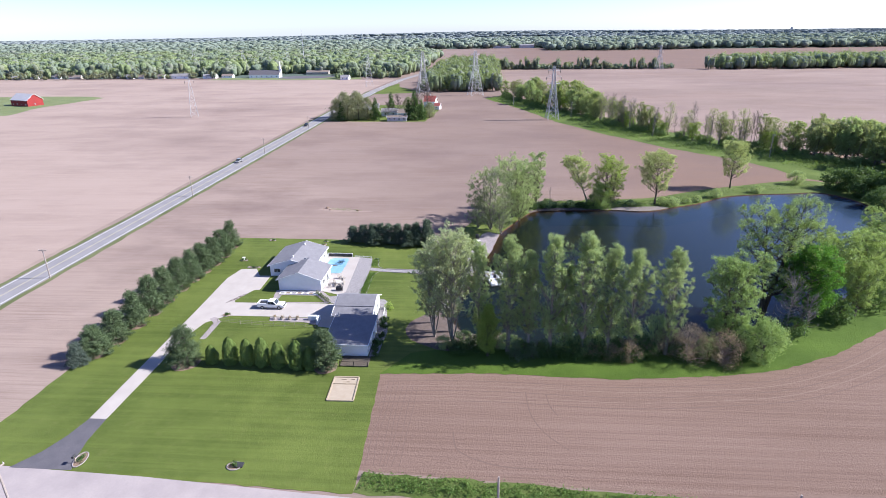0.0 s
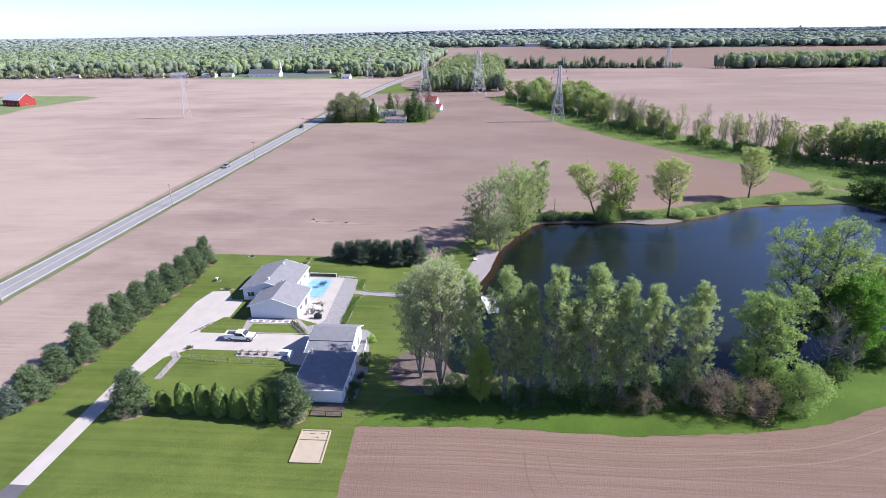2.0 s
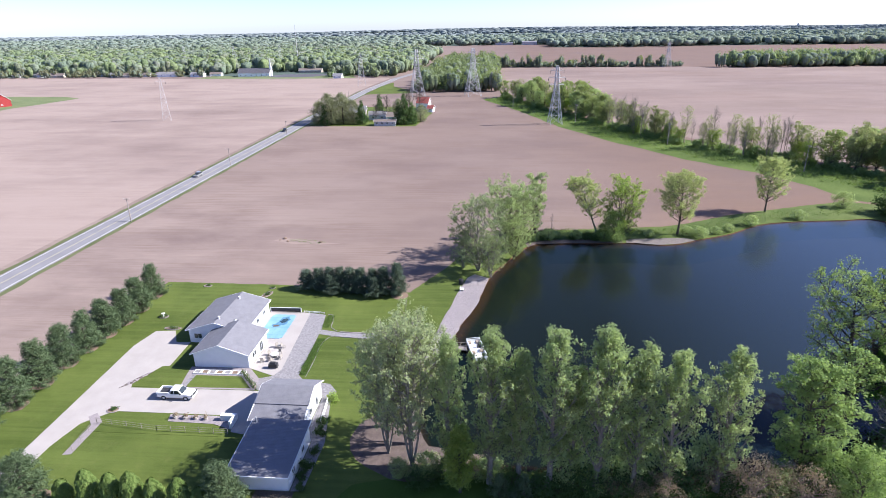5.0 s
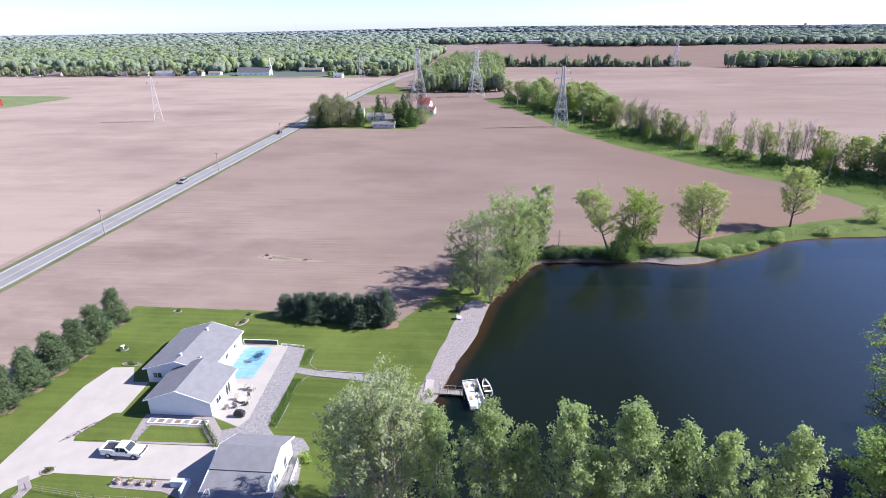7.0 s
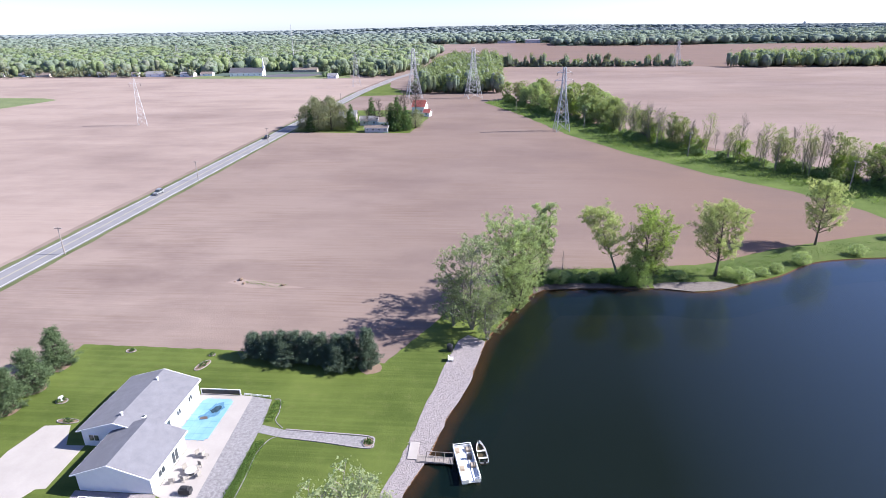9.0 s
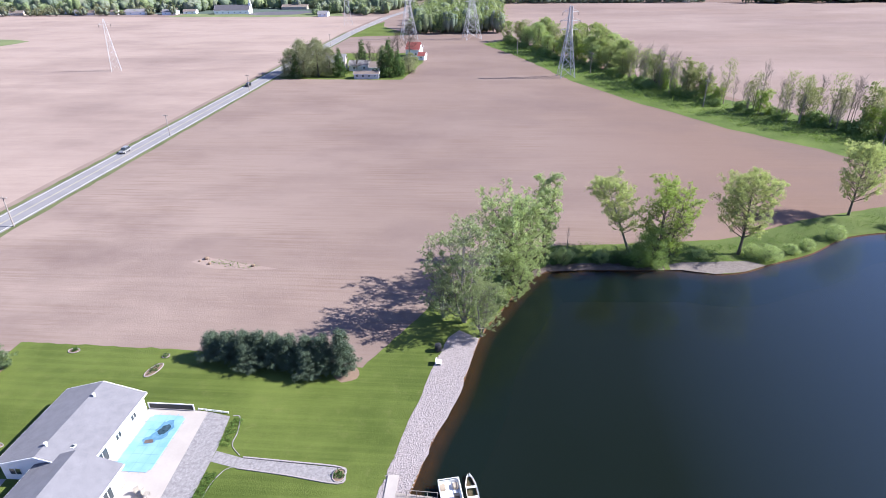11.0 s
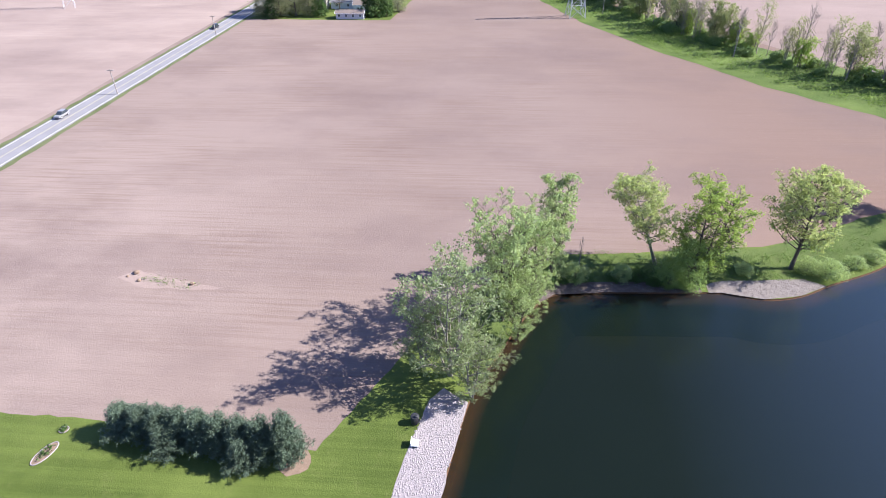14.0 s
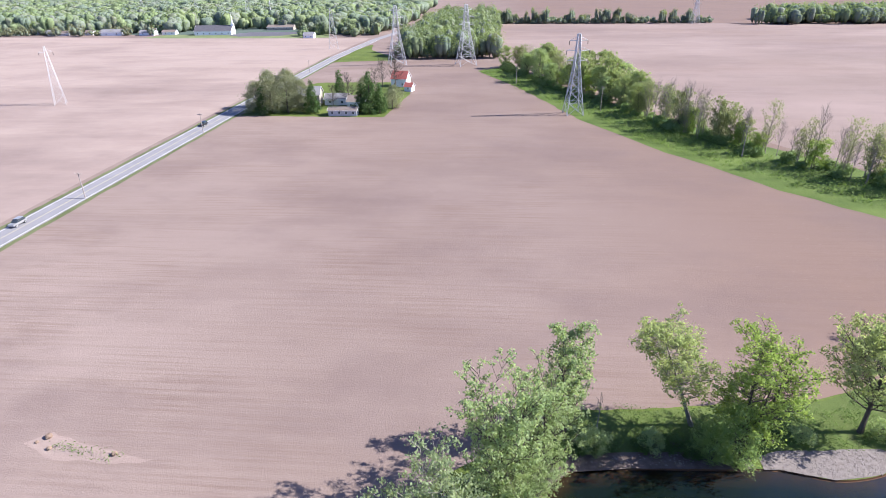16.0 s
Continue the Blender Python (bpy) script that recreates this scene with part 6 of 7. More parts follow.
def rail_fence(name, label, pts, spacing, height, material, rails_n=2, group="", post=0.1):
    """A post and rail fence along straight legs."""
    t = tagged(empty(name), label, "fence", group)
    for (x0, y0), (x1, y1) in zip(pts, pts[1:]):
        n = max(1, round(math.hypot(x1 - x0, y1 - y0) / spacing))
        for k in range(n + 1):
            x, y = x0 + (x1 - x0) * k / n, y0 + (y1 - y0) * k / n
            bm = bmesh.new()
            box(bm, x - post / 2, x + post / 2, y - post / 2, y + post / 2, 0.0, height)
            part("post", bm, material, t)
        for k in range(rails_n):
            z = height * (k + 1) / rails_n - 0.06
            bm = bmesh.new()
            beam(bm, (x0, y0, z), (x1, y1, z), post * 0.7)
            part("rail", bm, material, t)
    return t


rail_fence("garden_fence", "thin grey wire fence round the lower lawn", [(-53.6, 91.2), (-54.0, 97.2), (-44.0, 96.1), (-33.2, 96.0)], 2.4, 1.1, POLE_WOOD, 3, "", 0.05)
tagged(sheet("stone_walk", [(-54.6, 90.4), (-53.4, 90.6), (-53.5, 97.6), (-55.6, 99.6), (-56.4, 98.6), (-54.7, 96.8)], 0.075, STONES), "pale stone walk beside the fence", "path", kind="structure")
gate = tagged(empty("garden_gate"), "white garden gate and storage box beside the court", "gate")
for b in ((-35.6, -33.2, 98.9, 99.6, 0.07, 1.0), (-33.5, -33.2, 97.2, 98.9, 0.07, 1.3)):
    bm = bmesh.new()
    box(bm, *b)
    part("panel", bm, TRIM, gate)
rail_fence("porch_railing", "white railing along the outbuilding's side", [(-20.6, 104.2), (-20.2, 99.0)], 0.7, 1.0, TRIM, 2)


def flower_bed(x, y, rx, ry, turn, label):
    t = tagged(empty("flower_bed", pose(x, y, 0.03, 0, 0, turn)), label, "flower bed")
    bm = bmesh.new()
    n = 18
    for k in range(n):
        a = 6.283 * k / n
        b = 6.283 * (k + 1) / n
        beam(bm, (math.cos(a) * rx, math.sin(a) * ry, 0.08), (math.cos(b) * rx, math.sin(b) * ry, 0.08), 0.14, 6)
    part("stone_ring", bm, ROCK, t)
    bm = bmesh.new()
    vs = [bm.verts.new((math.cos(6.283 * k / n) * rx, math.sin(6.283 * k / n) * ry, 0.06)) for k in range(n)]
    bm.faces.new(vs)
    part("mulch", bm, MULCH, t)
    rg = np.random.default_rng(int(abs(x) * 10))
    cs = [(math.cos(a) * rx * 0.5 * q, math.sin(a) * ry * 0.6 * q, 0.2) for a, q in zip(rg.uniform(0, 6.28, 9), rg.uniform(0, 1.2, 9))]
    tagged(cards("plants", leaf_cards(cs, [0.22] * 9, 16, 0.13, rg), DEEP, t), kind="stuff")


flower_bed(-44.4, 141.6, 0.8, 1.7, -18, "stone-ringed flower bed on the back lawn")
flower_bed(-44.3, 145.0, 0.55, 0.5, 0, "small stone-ringed bed on the back lawn")
flower_bed(-59.8, 145.4, 0.9, 0.6, 0, "thin round flower bed on the back lawn")
flower_bed(-62.0, 130.4, 0.9, 0.7, 0, "small stone-ringed bed with a pale ornament")
flower_bed(-57.6, 125.8, 1.7, 0.55, 0, "flower bed with dark plants at the driveway's end")
flower_bed(-53.6, 100.4, 0.9, 0.7, 0, "small rock bed at the driveway's corner")
wedge = [(-56.2, 105.9), (-54.7, 107.4), (-53.0, 111.0), (-54.0, 110.2), (-55.6, 107.6)]
tagged(sheet("rock_bed", wedge, 0.09, LITTER_AND_SHADE), "dark wedge-shaped rock bed at the court's corner", "bed", kind="structure")
tagged(stone_scatter("bed_stones", wedge, 40, 0.12, 0.3, 15, 0.092), "pale stones in the corner bed", "stones", kind="stuff")
flower_bed(-33.5, 57.2, 1.0, 0.8, 0, "rocky ring round a dark cover on the front lawn")
flower_bed(-55.6, 57.2, 0.8, 1.5, 8, "rocky bed with a mailbox beside the driveway")
flower_bed(-11.6, 124.2, 0.8, 1.0, 0, "stone-ringed bed at the end of the garden path")
bm = bmesh.new()
box(bm, -33.3, -32.3, 56.9, 57.8, 0.05, 0.28)
tagged(part("well_cover", bm, DARK), "dark square cover on the front lawn", "cover")
mail = tagged(empty("mailbox"), "mailbox on a post beside the driveway", "mailbox")
bm = bmesh.new()
box(bm, -55.9, -55.78, 56.5, 56.62, 0, 1.1)
part("post", bm, TIMBER, mail)
bm = bmesh.new()
prism(bm, [(-56.0, 1.1), (-55.68, 1.1), (-55.68, 1.3), (-55.76, 1.4), (-55.92, 1.4), (-56.0, 1.3)], "y", 56.2, 56.85)
part("box", bm, DARK, mail)
urn = tagged(empty("garden_urn"), "small white birdbath in a bed", "birdbath")
bm = bmesh.new()
tube(bm, [(-62, 130.4, 0), (-62, 130.4, 0.3), (-62, 130.4, 0.7), (-62, 130.4, 0.85)], [0.25, 0.1, 0.1, 0.4], 12)
part("bowl", bm, TRIM, urn)

box_ = tagged(empty("sandbox"), "wooden-framed sandbox on the front lawn", "sandbox")
c = [(-25.0, 79.0), (-20.8, 79.1), (-20.4, 72.5), (-24.7, 72.4)]
sheet("sand", c, 0.1, SAND, (), 0.08, box_)
for a, b in zip(c, c[1:] + c[:1]):
    bm = bmesh.new()
    beam(bm, (a[0], a[1], 0.12), (b[0], b[1], 0.12), 0.3)
    part("board", bm, TIMBER, box_)
bm = bmesh.new()
beam(bm, (-24.9, 77.0, 0.16), (-20.7, 77.1, 0.16), 0.16)
part("divider", bm, TIMBER, box_)
for x, y, w in ((-23.6, 78.3, 0.8), (-22.0, 78.4, 0.6), (-22.6, 77.6, 0.5)):
    bm = bmesh.new()
    box(bm, x, x + w, y, y + 0.14, 0.1, 0.2)
    part("plank", bm, TIMBER, box_)
for x, y, rx in [(px + 0.25, py - 0.25, 1.75) for px, py, _ in pines] + [(-53, 82, 2.5), (-27.4, 82, 2.1), (-15.0, 142.6, 1.9)]:
    ring = [(x + rx * math.cos(k * 0.45), y + rx * math.sin(k * 0.45)) for k in range(14)]
    tagged(sheet("mulch_bed", rough_edge(ring, 0.15, 0.8, int(y)), 0.042 + 0.0001 * y, MULCH), "tan mulch under a pine", "mulch", kind="structure")

# ---- vehicles ----


def wheels(thing, xs, half, r, w=0.24):
    for x in xs:
        for s in (-1, 1):
            bm = bmesh.new()
            beam(bm, (x, s * half, r), (x, s * (half - w), r), 2 * r, 16)
            tyre = part("wheel", bm, RUBBER, thing)
            bm = bmesh.new()
            beam(bm, (x, s * (half + 0.012), r), (x, s * (half - 0.04), r), 1.15 * r, 12)
            part("rim", bm, STEEL, tyre)


def hull(bm, side, half, inset, axis="y"):
    """A body from a side outline of (x, z, narrowing): both sides, joined across."""
    n = len(side)
    l = [bm.verts.new((x, -half * k, z)) for x, z, k in side]
    r = [bm.verts.new((x, half * k, z)) for x, z, k in side]
    bm.faces.new(l)
    bm.faces.new(r[::-1])
    for i in range(n):
        j = (i + 1) % n
        bm.faces.new((l[j], l[i], r[i], r[j]))
    bmesh.ops.recalc_face_normals(bm, faces=bm.faces)
    bmesh.ops.bevel(bm, geom=bm.edges[:], offset=inset, segments=2, affect="EDGES", clamp_overlap=True)


def pickup(x, y, turn):
    """A white extended-cab pickup; its nose points along +x."""
    t = tagged(empty("pickup_truck", pose(x, y, 0.07, 0, 0, turn)), "white extended-cab pickup truck parked on the concrete court", "truck")
    bm = bmesh.new()
    hull(bm, [(-2.85, 0.55, 0.97), (-2.85, 1.02, 0.97), (-0.75, 1.05, 1), (2.2, 1.1, 1), (2.85, 0.98, 0.92), (2.95, 0.55, 0.9), (2.6, 0.38, 0.95), (-2.6, 0.42, 0.97)], 0.98, 0.06)
    part("body", bm, CAR_WHITE, t)
    bm = bmesh.new()
    hull(bm, [(-0.72, 1.03, 0.98), (-0.55, 1.78, 0.82), (0.75, 1.8, 0.82), (1.5, 1.1, 0.95)], 0.96, 0.06)
    cab = part("cab", bm, CAR_WHITE, t)
    bm = bmesh.new()
    slab(bm, (1.42, -0.78, 1.19), (1.42, 0.78, 1.19), (0.84, 0.7, 1.74), (0.84, -0.7, 1.74), 0.03)
    part("windscreen", bm, GLASS, cab)
    for s in (-1, 1):
        for lo, hi in ((-0.5, 0.0), (0.08, 0.78)):
            bm = bmesh.new()
            v = [bm.verts.new(p) for p in ((lo, s * 0.93, 1.16), (hi + 0.3 if hi > 0.5 else hi, s * 0.93, 1.16), (hi, s * 0.812, 1.68), (lo + 0.05, s * 0.812, 1.68))]
            bm.faces.new(v)
            bmesh.ops.solidify(bm, geom=bm.faces[:], thickness=0.02)
            part("side_window", bm, GLASS, cab)
    bm = bmesh.new()
    box(bm, -2.7, -0.85, -0.75, 0.75, 1.05, 1.075)
    part("bed_floor", bm, DARK, t)
    for b in ((-2.85, -0.78, -0.95, -0.8, 1.04, 1.36), (-2.85, -0.78, 0.8, 0.95, 1.04, 1.36), (-2.86, -2.76, -0.8, 0.8, 1.04, 1.36)):
        bm = bmesh.new()
        box(bm, *b)
        part("bed_side", bm, CAR_WHITE, t)
    for b in ((2.9, 3.02, -0.92, 0.92, 0.45, 0.68), (-2.98, -2.86, -0.9, 0.9, 0.45, 0.65)):
        bm = bmesh.new()
        box(bm, *b)
        part("bumper", bm, STEEL, t)
    bm = bmesh.new()
    box(bm, 2.86, 2.97, -0.5, 0.5, 0.72, 0.95)
    part("grille", bm, DARK, t)
    for s in (-1, 1):
        bm = bmesh.new()
        box(bm, 2.8, 2.93, s * 0.75 - 0.18, s * 0.75 + 0.18, 0.74, 0.95)
        part("headlight", bm, GLASS, t)
        bm = bmesh.new()
        box(bm, 1.05, 1.25, s * 1.02 - 0.1, s * 1.02 + 0.1, 1.15, 1.35)
        part("mirror", bm, DARK, t)
    wheels(t, (-1.75, 1.9), 0.99, 0.39)
    return t


def car(x, y, turn, paint, label, tall=1.0):
    t = tagged(empty("car", pose(x, y, 0.06, 0, 0, turn)), label, "car", "cars on the road")
    bm = bmesh.new()
    hull(bm, [(-2.3, 0.5, 0.95), (-2.3, 0.95, 0.95), (2.1, 0.92, 0.95), (2.35, 0.7, 0.9), (2.3, 0.4, 0.92), (-2.2, 0.35, 0.95)], 0.92, 0.08)
    part("body", bm, paint, t)
    bm = bmesh.new()
    hull(bm, [(-2.1, 0.93, 0.95), (-1.6, 1.5 * tall, 0.8), (0.3, 1.52 * tall, 0.8), (1.25, 0.93, 0.95)], 0.88, 0.06)
    cab = part("cabin", bm, GLASS, t)
    bm = bmesh.new()
    box(bm, -1.65, 0.35, -0.68, 0.68, 1.49 * tall, 1.54 * tall)
    part("roof", bm, paint, cab)
    wheels(t, (-1.4, 1.45), 0.93, 0.33, 0.2)
    return t


pickup(-45.2, 104.3, -1)
car(-111.9, 246.0, -90, CAR_SILVER, "silver car driving on the country road", 1.1)
car(-111.8, 349.0, -90, CAR_BLACK, "black car driving on the country road", 1.1)

# ---- dock and boats ----
dock = tagged(empty("dock"), "wooden gangway on the pond with handrails", "dock")
for k in range(16):
    bm = bmesh.new()
    x = -4.4 + k * 0.31
    box(bm, x, x + 0.28, 120.9 - 0.02 * k, 122.1 - 0.02 * k, 0.16, 0.22)
    part("plank", bm, POLE_WOOD, dock)
for y in (121.0, 121.9):
    bm = bmesh.new()
    box(bm, -4.4, 0.6, y - 0.25, y - 0.15, 0.0, 0.16)
    part("beam", bm, POLE_WOOD, dock)
    bm = bmesh.new()
    beam(bm, (-3.2, y - 0.1, 1.1), (0.5, y - 0.2, 1.1), 0.07)
    part("handrail", bm, POLE_WOOD, dock)
    for k in range(4):
        bm = bmesh.new()
        beam(bm, (-3.1 + k * 1.2, y - 0.15, -0.9), (-3.1 + k * 1.2, y - 0.15, 1.1), 0.09, 6)
        part("post", bm, POLE_WOOD, dock)
bm = bmesh.new()
box(bm, -5.7, -4.4, 121.2, 124.6, 0.05, 0.2)
tagged(part("landing_slab", bm, CONCRETE), "pale concrete slab on the stone shore", "slab")
DOCK_M = pose(2.3, 120.9, -0.45, 0, 0, 14)
raft = tagged(empty("pontoon_boat", DOCK_M), "white pontoon boat with railings moored at the dock", "boat")
for s in (-1, 1):
    bm = bmesh.new()
    beam(bm, (s * 0.85, -3.3, 0.2), (s * 0.85, 3.0, 0.2), 0.65, 10)
    part("pontoon", bm, STEEL, raft)
bm = bmesh.new()
box(bm, -1.25, 1.25, -3.4, 3.2, 0.5, 0.62)
part("deck", bm, TRIM, raft)
for b in ((-1.25, -1.18, -3.4, 3.2), (1.18, 1.25, -3.4, 3.2), (-1.18, 1.18, 3.12, 3.2), (-1.18, -0.3, -3.4, -3.32), (0.4, 1.18, -3.4, -3.32)):
    bm = bmesh.new()
    box(bm, *b, 1.25, 1.32)
    box(bm, *b, 0.64, 1.05)
    part("railing", bm, TRIM, raft)
for x, y in ((-0.8, 2.4), (0.7, 2.4), (-0.8, -1.0), (0.75, -0.6)):
    bm = bmesh.new()
    box(bm, x - 0.32, x + 0.32, y - 0.4, y + 0.4, 0.62, 1.0)
    bmesh.ops.bevel(bm, geom=bm.edges[:], offset=0.06, segments=2, affect="EDGES")
    part("seat", bm, SAND, raft)
bm = bmesh.new()
box(bm, 0.3, 0.9, 0.6, 1.0, 0.62, 1.35)
part("console", bm, DARK, raft)
skiff = tagged(empty("rowing_boat", pose(4.3, 123.4, -0.42, 0, 0, 12)), "small pale boat with an outboard motor", "boat")
bm = bmesh.new()
rings = []
for y, w, k in ((-2.0, 0.62, 0), (-0.8, 0.72, 0), (0.6, 0.66, 0.02), (1.6, 0.4, 0.1), (2.1, 0.06, 0.2)):
    rings.append([bm.verts.new(p) for p in ((-w, y, 0.5 + k), (-w * 0.75, y, 0.05 + k), (w * 0.75, y, 0.05 + k), (w, y, 0.5 + k))])
for a, b in zip(rings, rings[1:]):
    for i in range(3):
        bm.faces.new((a[i], a[i + 1], b[i + 1], b[i]))
bm.faces.new(rings[0])
bmesh.ops.solidify(bm, geom=bm.faces[:], thickness=0.05)
part("hull", bm, TRIM, skiff)
for y in (-1.1, 0.3):
    bm = bmesh.new()
    box(bm, -0.6, 0.6, y - 0.14, y + 0.14, 0.36, 0.41)
    part("bench", bm, TRIM, skiff)
bm = bmesh.new()
box(bm, -0.14, 0.14, -2.35, -2.02, 0.3, 0.85)
bmesh.ops.bevel(bm, geom=bm.edges[:], offset=0.05, segments=2, affect="EDGES")
part("motor", bm, DARK, skiff)
smoker = tagged(empty("shore_barrel"), "dark covered barrel standing on the shore", "barrel")
bm = bmesh.new()
tube(bm, [(-1.9, 149.0, 0.05), (-1.9, 149.0, 0.2), (-1.9, 149.0, 1.0), (-1.9, 149.0, 1.25), (-1.9, 149.0, 1.35)], [0.45, 0.5, 0.55, 0.5, 0.2], 12)
part("drum", bm, DARK, smoker)
bench = tagged(empty("garden_bench"), "white bench on the stone shore", "bench")
for b in ((-2.0, -1.1, 145.3, 146.3, 0.38, 0.45), (-2.0, -1.9, 145.3, 146.3, 0.45, 0.9)):
    bm = bmesh.new()
    box(bm, *b)
    part("seat" if b[5] < 0.5 else "backrest", bm, TRIM, bench)
for x in (-1.9, -1.2):
    bm = bmesh.new()
    box(bm, x - 0.05, x + 0.05, 145.35, 146.25, 0.05, 0.38)
    part("leg", bm, TRIM, bench)

# ---- pylons and poles ----


def pylon(x, y, h, w, turn, label, slim=False):
    """A lattice tower: four legs, rings of bracing, and arms."""
    t = tagged(empty("pylon", pose(x, y, 0, 0, 0, turn)), label, "pylon", "pylons across the fields")
    waist = 0.62 if not slim else 1.0
    levels = [0, 0.16, 0.30, 0.42, 0.53, 0.62, 0.71, 0.80, 0.89, 1.0]

    def half(s):
        if slim:
            return w * (1 - 0.88 * s) / 2
        return (w * (1 - s / waist * 0.68) if s < waist else w * (0.32 - (s - waist) * 0.45)) / 2
    thick = 0.15 if slim else 0.34 if h > 30 else 0.3
    for sx, sy in ((-1, -1), (1, -1), (1, 1), (-1, 1)):
        bm = bmesh.new()
        tube(bm, [(sx * half(a), sy * half(a), a * h) for a in levels], [thick * 0.55] * len(levels), 4)
        part("leg", bm, STEEL, t)
    for a, b in zip(levels, levels[1:]):
        bm = bmesh.new()
        ha, hb = half(a), half(b)
        c0 = [(-ha, -ha), (ha, -ha), (ha, ha), (-ha, ha)]
        c1 = [(-hb, -hb), (hb, -hb), (hb, hb), (-hb, hb)]
        for i in range(4):
            j = (i + 1) % 4
            beam(bm, (*c0[i], a * h), (*c1[j], b * h), thick * 0.6, 3)
            beam(bm, (*c0[j], a * h), (*c1[i], b * h), thick * 0.6, 3)
            beam(bm, (*c1[i], b * h), (*c1[j], b * h), thick * 0.6, 3)
        tagged(part("bracing", bm, STEEL, t), kind="stuff")
    for s, reach in (((0.68, 3.2), (0.80, 4.0), (0.92, 3.2)) if not slim else ((0.9, 2.4),)):
        for side in (-1, 1):
            bm = bmesh.new()
            k = half(s)
            for yy in (-k, k):
                beam(bm, (side * k, yy, s * h), (side * (k + reach), 0, s * h), thick * 0.6, 3)
            beam(bm, (side * k, 0, s * h + 1.6), (side * (k + reach), 0, s * h), thick * 0.6, 3)
            arm = part("arm", bm, STEEL, t)
            bm = bmesh.new()
            beam(bm, (side * (k + reach), 0, s * h - 1.6), (side * (k + reach), 0, s * h), 0.22, 6)
            part("insulator", bm, GLASS, arm)
    return t


LAT = "grey steel lattice pylon standing in a field"
pylon(-204.5, 391, 27, 5.0, 30, LAT, True)
pylon(-122.5, 607, 31, 7.5, 20, LAT, True)
pylon(-56.5, 519, 36.8, 11, 20, LAT)
pylon(-10.2, 517, 37, 11.5, 20, LAT)
pylon(41.9, 373, 32.6, 7.2, 10, LAT)
pylon(231, 823, 30.5, 9, 10, LAT)
pylon(-285, 840, 34, 8.5, 20, LAT, True)
pylon(-374, 893, 30, 8, 20, LAT, True)
pylon(-480, 950, 30, 8, 20, LAT, True)


def pole(x, y, h, label, arm=1.1, turn=0.0, lamp=False):
    t = tagged(empty("utility_pole", pose(x, y, 0, 0, 0, turn)), label, "utility pole", "utility poles")
    bm = bmesh.new()
    tube(bm, [(0, 0, 0), (0, 0, h * 0.5), (0, 0, h)], [0.17, 0.14, 0.11], 8)
    part("mast", bm, POLE_WOOD, t)
    if arm:
        bm = bmesh.new()
        box(bm, -arm, arm, -0.07, 0.07, h - 0.5, h - 0.36)
        bar_ = part("crossarm", bm, POLE_WOOD, t)
        for k in (-1, 0, 1):
            bm = bmesh.new()
            beam(bm, (k * arm * 0.9, 0, h - 0.36), (k * arm * 0.9, 0, h - 0.16), 0.12, 6)
            part("insulator", bm, STEEL, bar_)
    if lamp:
        bm = bmesh.new()
        beam(bm, (0, 0, h - 0.9), (0.6, 0, h - 0.7), 0.08, 6)
        box(bm, 0.5, 0.8, -0.12, 0.12, h - 0.8, h - 0.66)
        part("lamp_arm", bm, STEEL, t)
    return t


for y in (46, 117.5, 190, 265, 338, 412, 485):
    pole(-105.6 - (y > 230) * 1.2, y, 7.6, "grey wooden utility pole beside the road", 1.0)
for x, y in ((125.5, 258), (88.8, 311), (54.8, 380), (20.1, 441)):
    pole(x, y, 10.4, "grey wooden utility pole along the creek", 0.7, -30, True)
for x, y in ((-56.5, 46.6), (2.2, 48.2), (34.4, 47.4)):
    pole(x, y, 8.5, "wooden utility pole beside the front road", 0.9 if x < 0 else 0.0, 80)

# ---- farmstead, barn, church and houses far off ----


def farm_house(name, label, x, y, turn, w, d, eave, ridge, wall, roof, windows=2, category="house", group=""):
    """A small far building with a pitched roof, windows and a door."""
    t = tagged(empty(name), label, category, group)
    gable(t, -w / 2, w / 2, -d / 2, d / 2, eave, ridge, "x", 0.4, wall, roof, 5)
    for k in range(windows):
        u = -w / 2 + w * (k + 0.5) / windows
        window(t, "y", -d / 2, u - 0.6, u + 0.6, 1.0, 2.2, -1)
        if eave > 4.5:
            window(t, "y", -d / 2, u - 0.6, u + 0.6, 3.8, 5.0, -1)
    if d > 6:
        window(t, "x", w / 2, -1.0, 0.2, 1.0, 2.2, 1)
    t.matrix_basis = pose(x, y, 0, 0, 0, turn)
    return t


farm_house("farmhouse", "white two-storey farmhouse among trees", -79.5, 391, 5, 12, 9, 5.5, 8.5, TAN_WALL, GREY_ROOF, 3)
farm_house("farm_wing", "white single-storey wing of the farmhouse", -66.0, 393, 0, 11, 7, 3.0, 5.0, SIDING, GREY_ROOF)
farm_house("farm_garage", "white farm garage with a grey roof", -55.0, 386, 0, 8, 8, 3.2, 5.4, SIDING, BROWN_ROOF)
farm_house("farm_shed", "long low white shed beside the field", -57.6, 369.5, 0, 12.5, 5, 2.6, 3.6, WHITE_ROOF, BROWN_ROOF, 4, "shed")
farm_house("red_roof_barn", "white barn with a bright red roof", -42.5, 440, -10, 8.5, 8, 4.5, 8.0, SIDING, RED_ROOF, 2, "barn")
farm_house("red_roof_shed", "small white shed with a red roof", -36.0, 426, -15, 4, 4.5, 2.5, 4.2, SIDING, RED_ROOF, 1, "shed")
farm_house("red_barn", "red barn with a pale metal roof in a green field", -387, 464, -20, 22, 13, 5.0, 9.5, RED, WHITE_ROOF, 4, "barn")
plant(bare("bare_tree", "leafless tree beside the red barn", 14, 5, 91, BARK, 60), [(-405, 452, 1, 1), (-418, 460, 0.8, 1)])
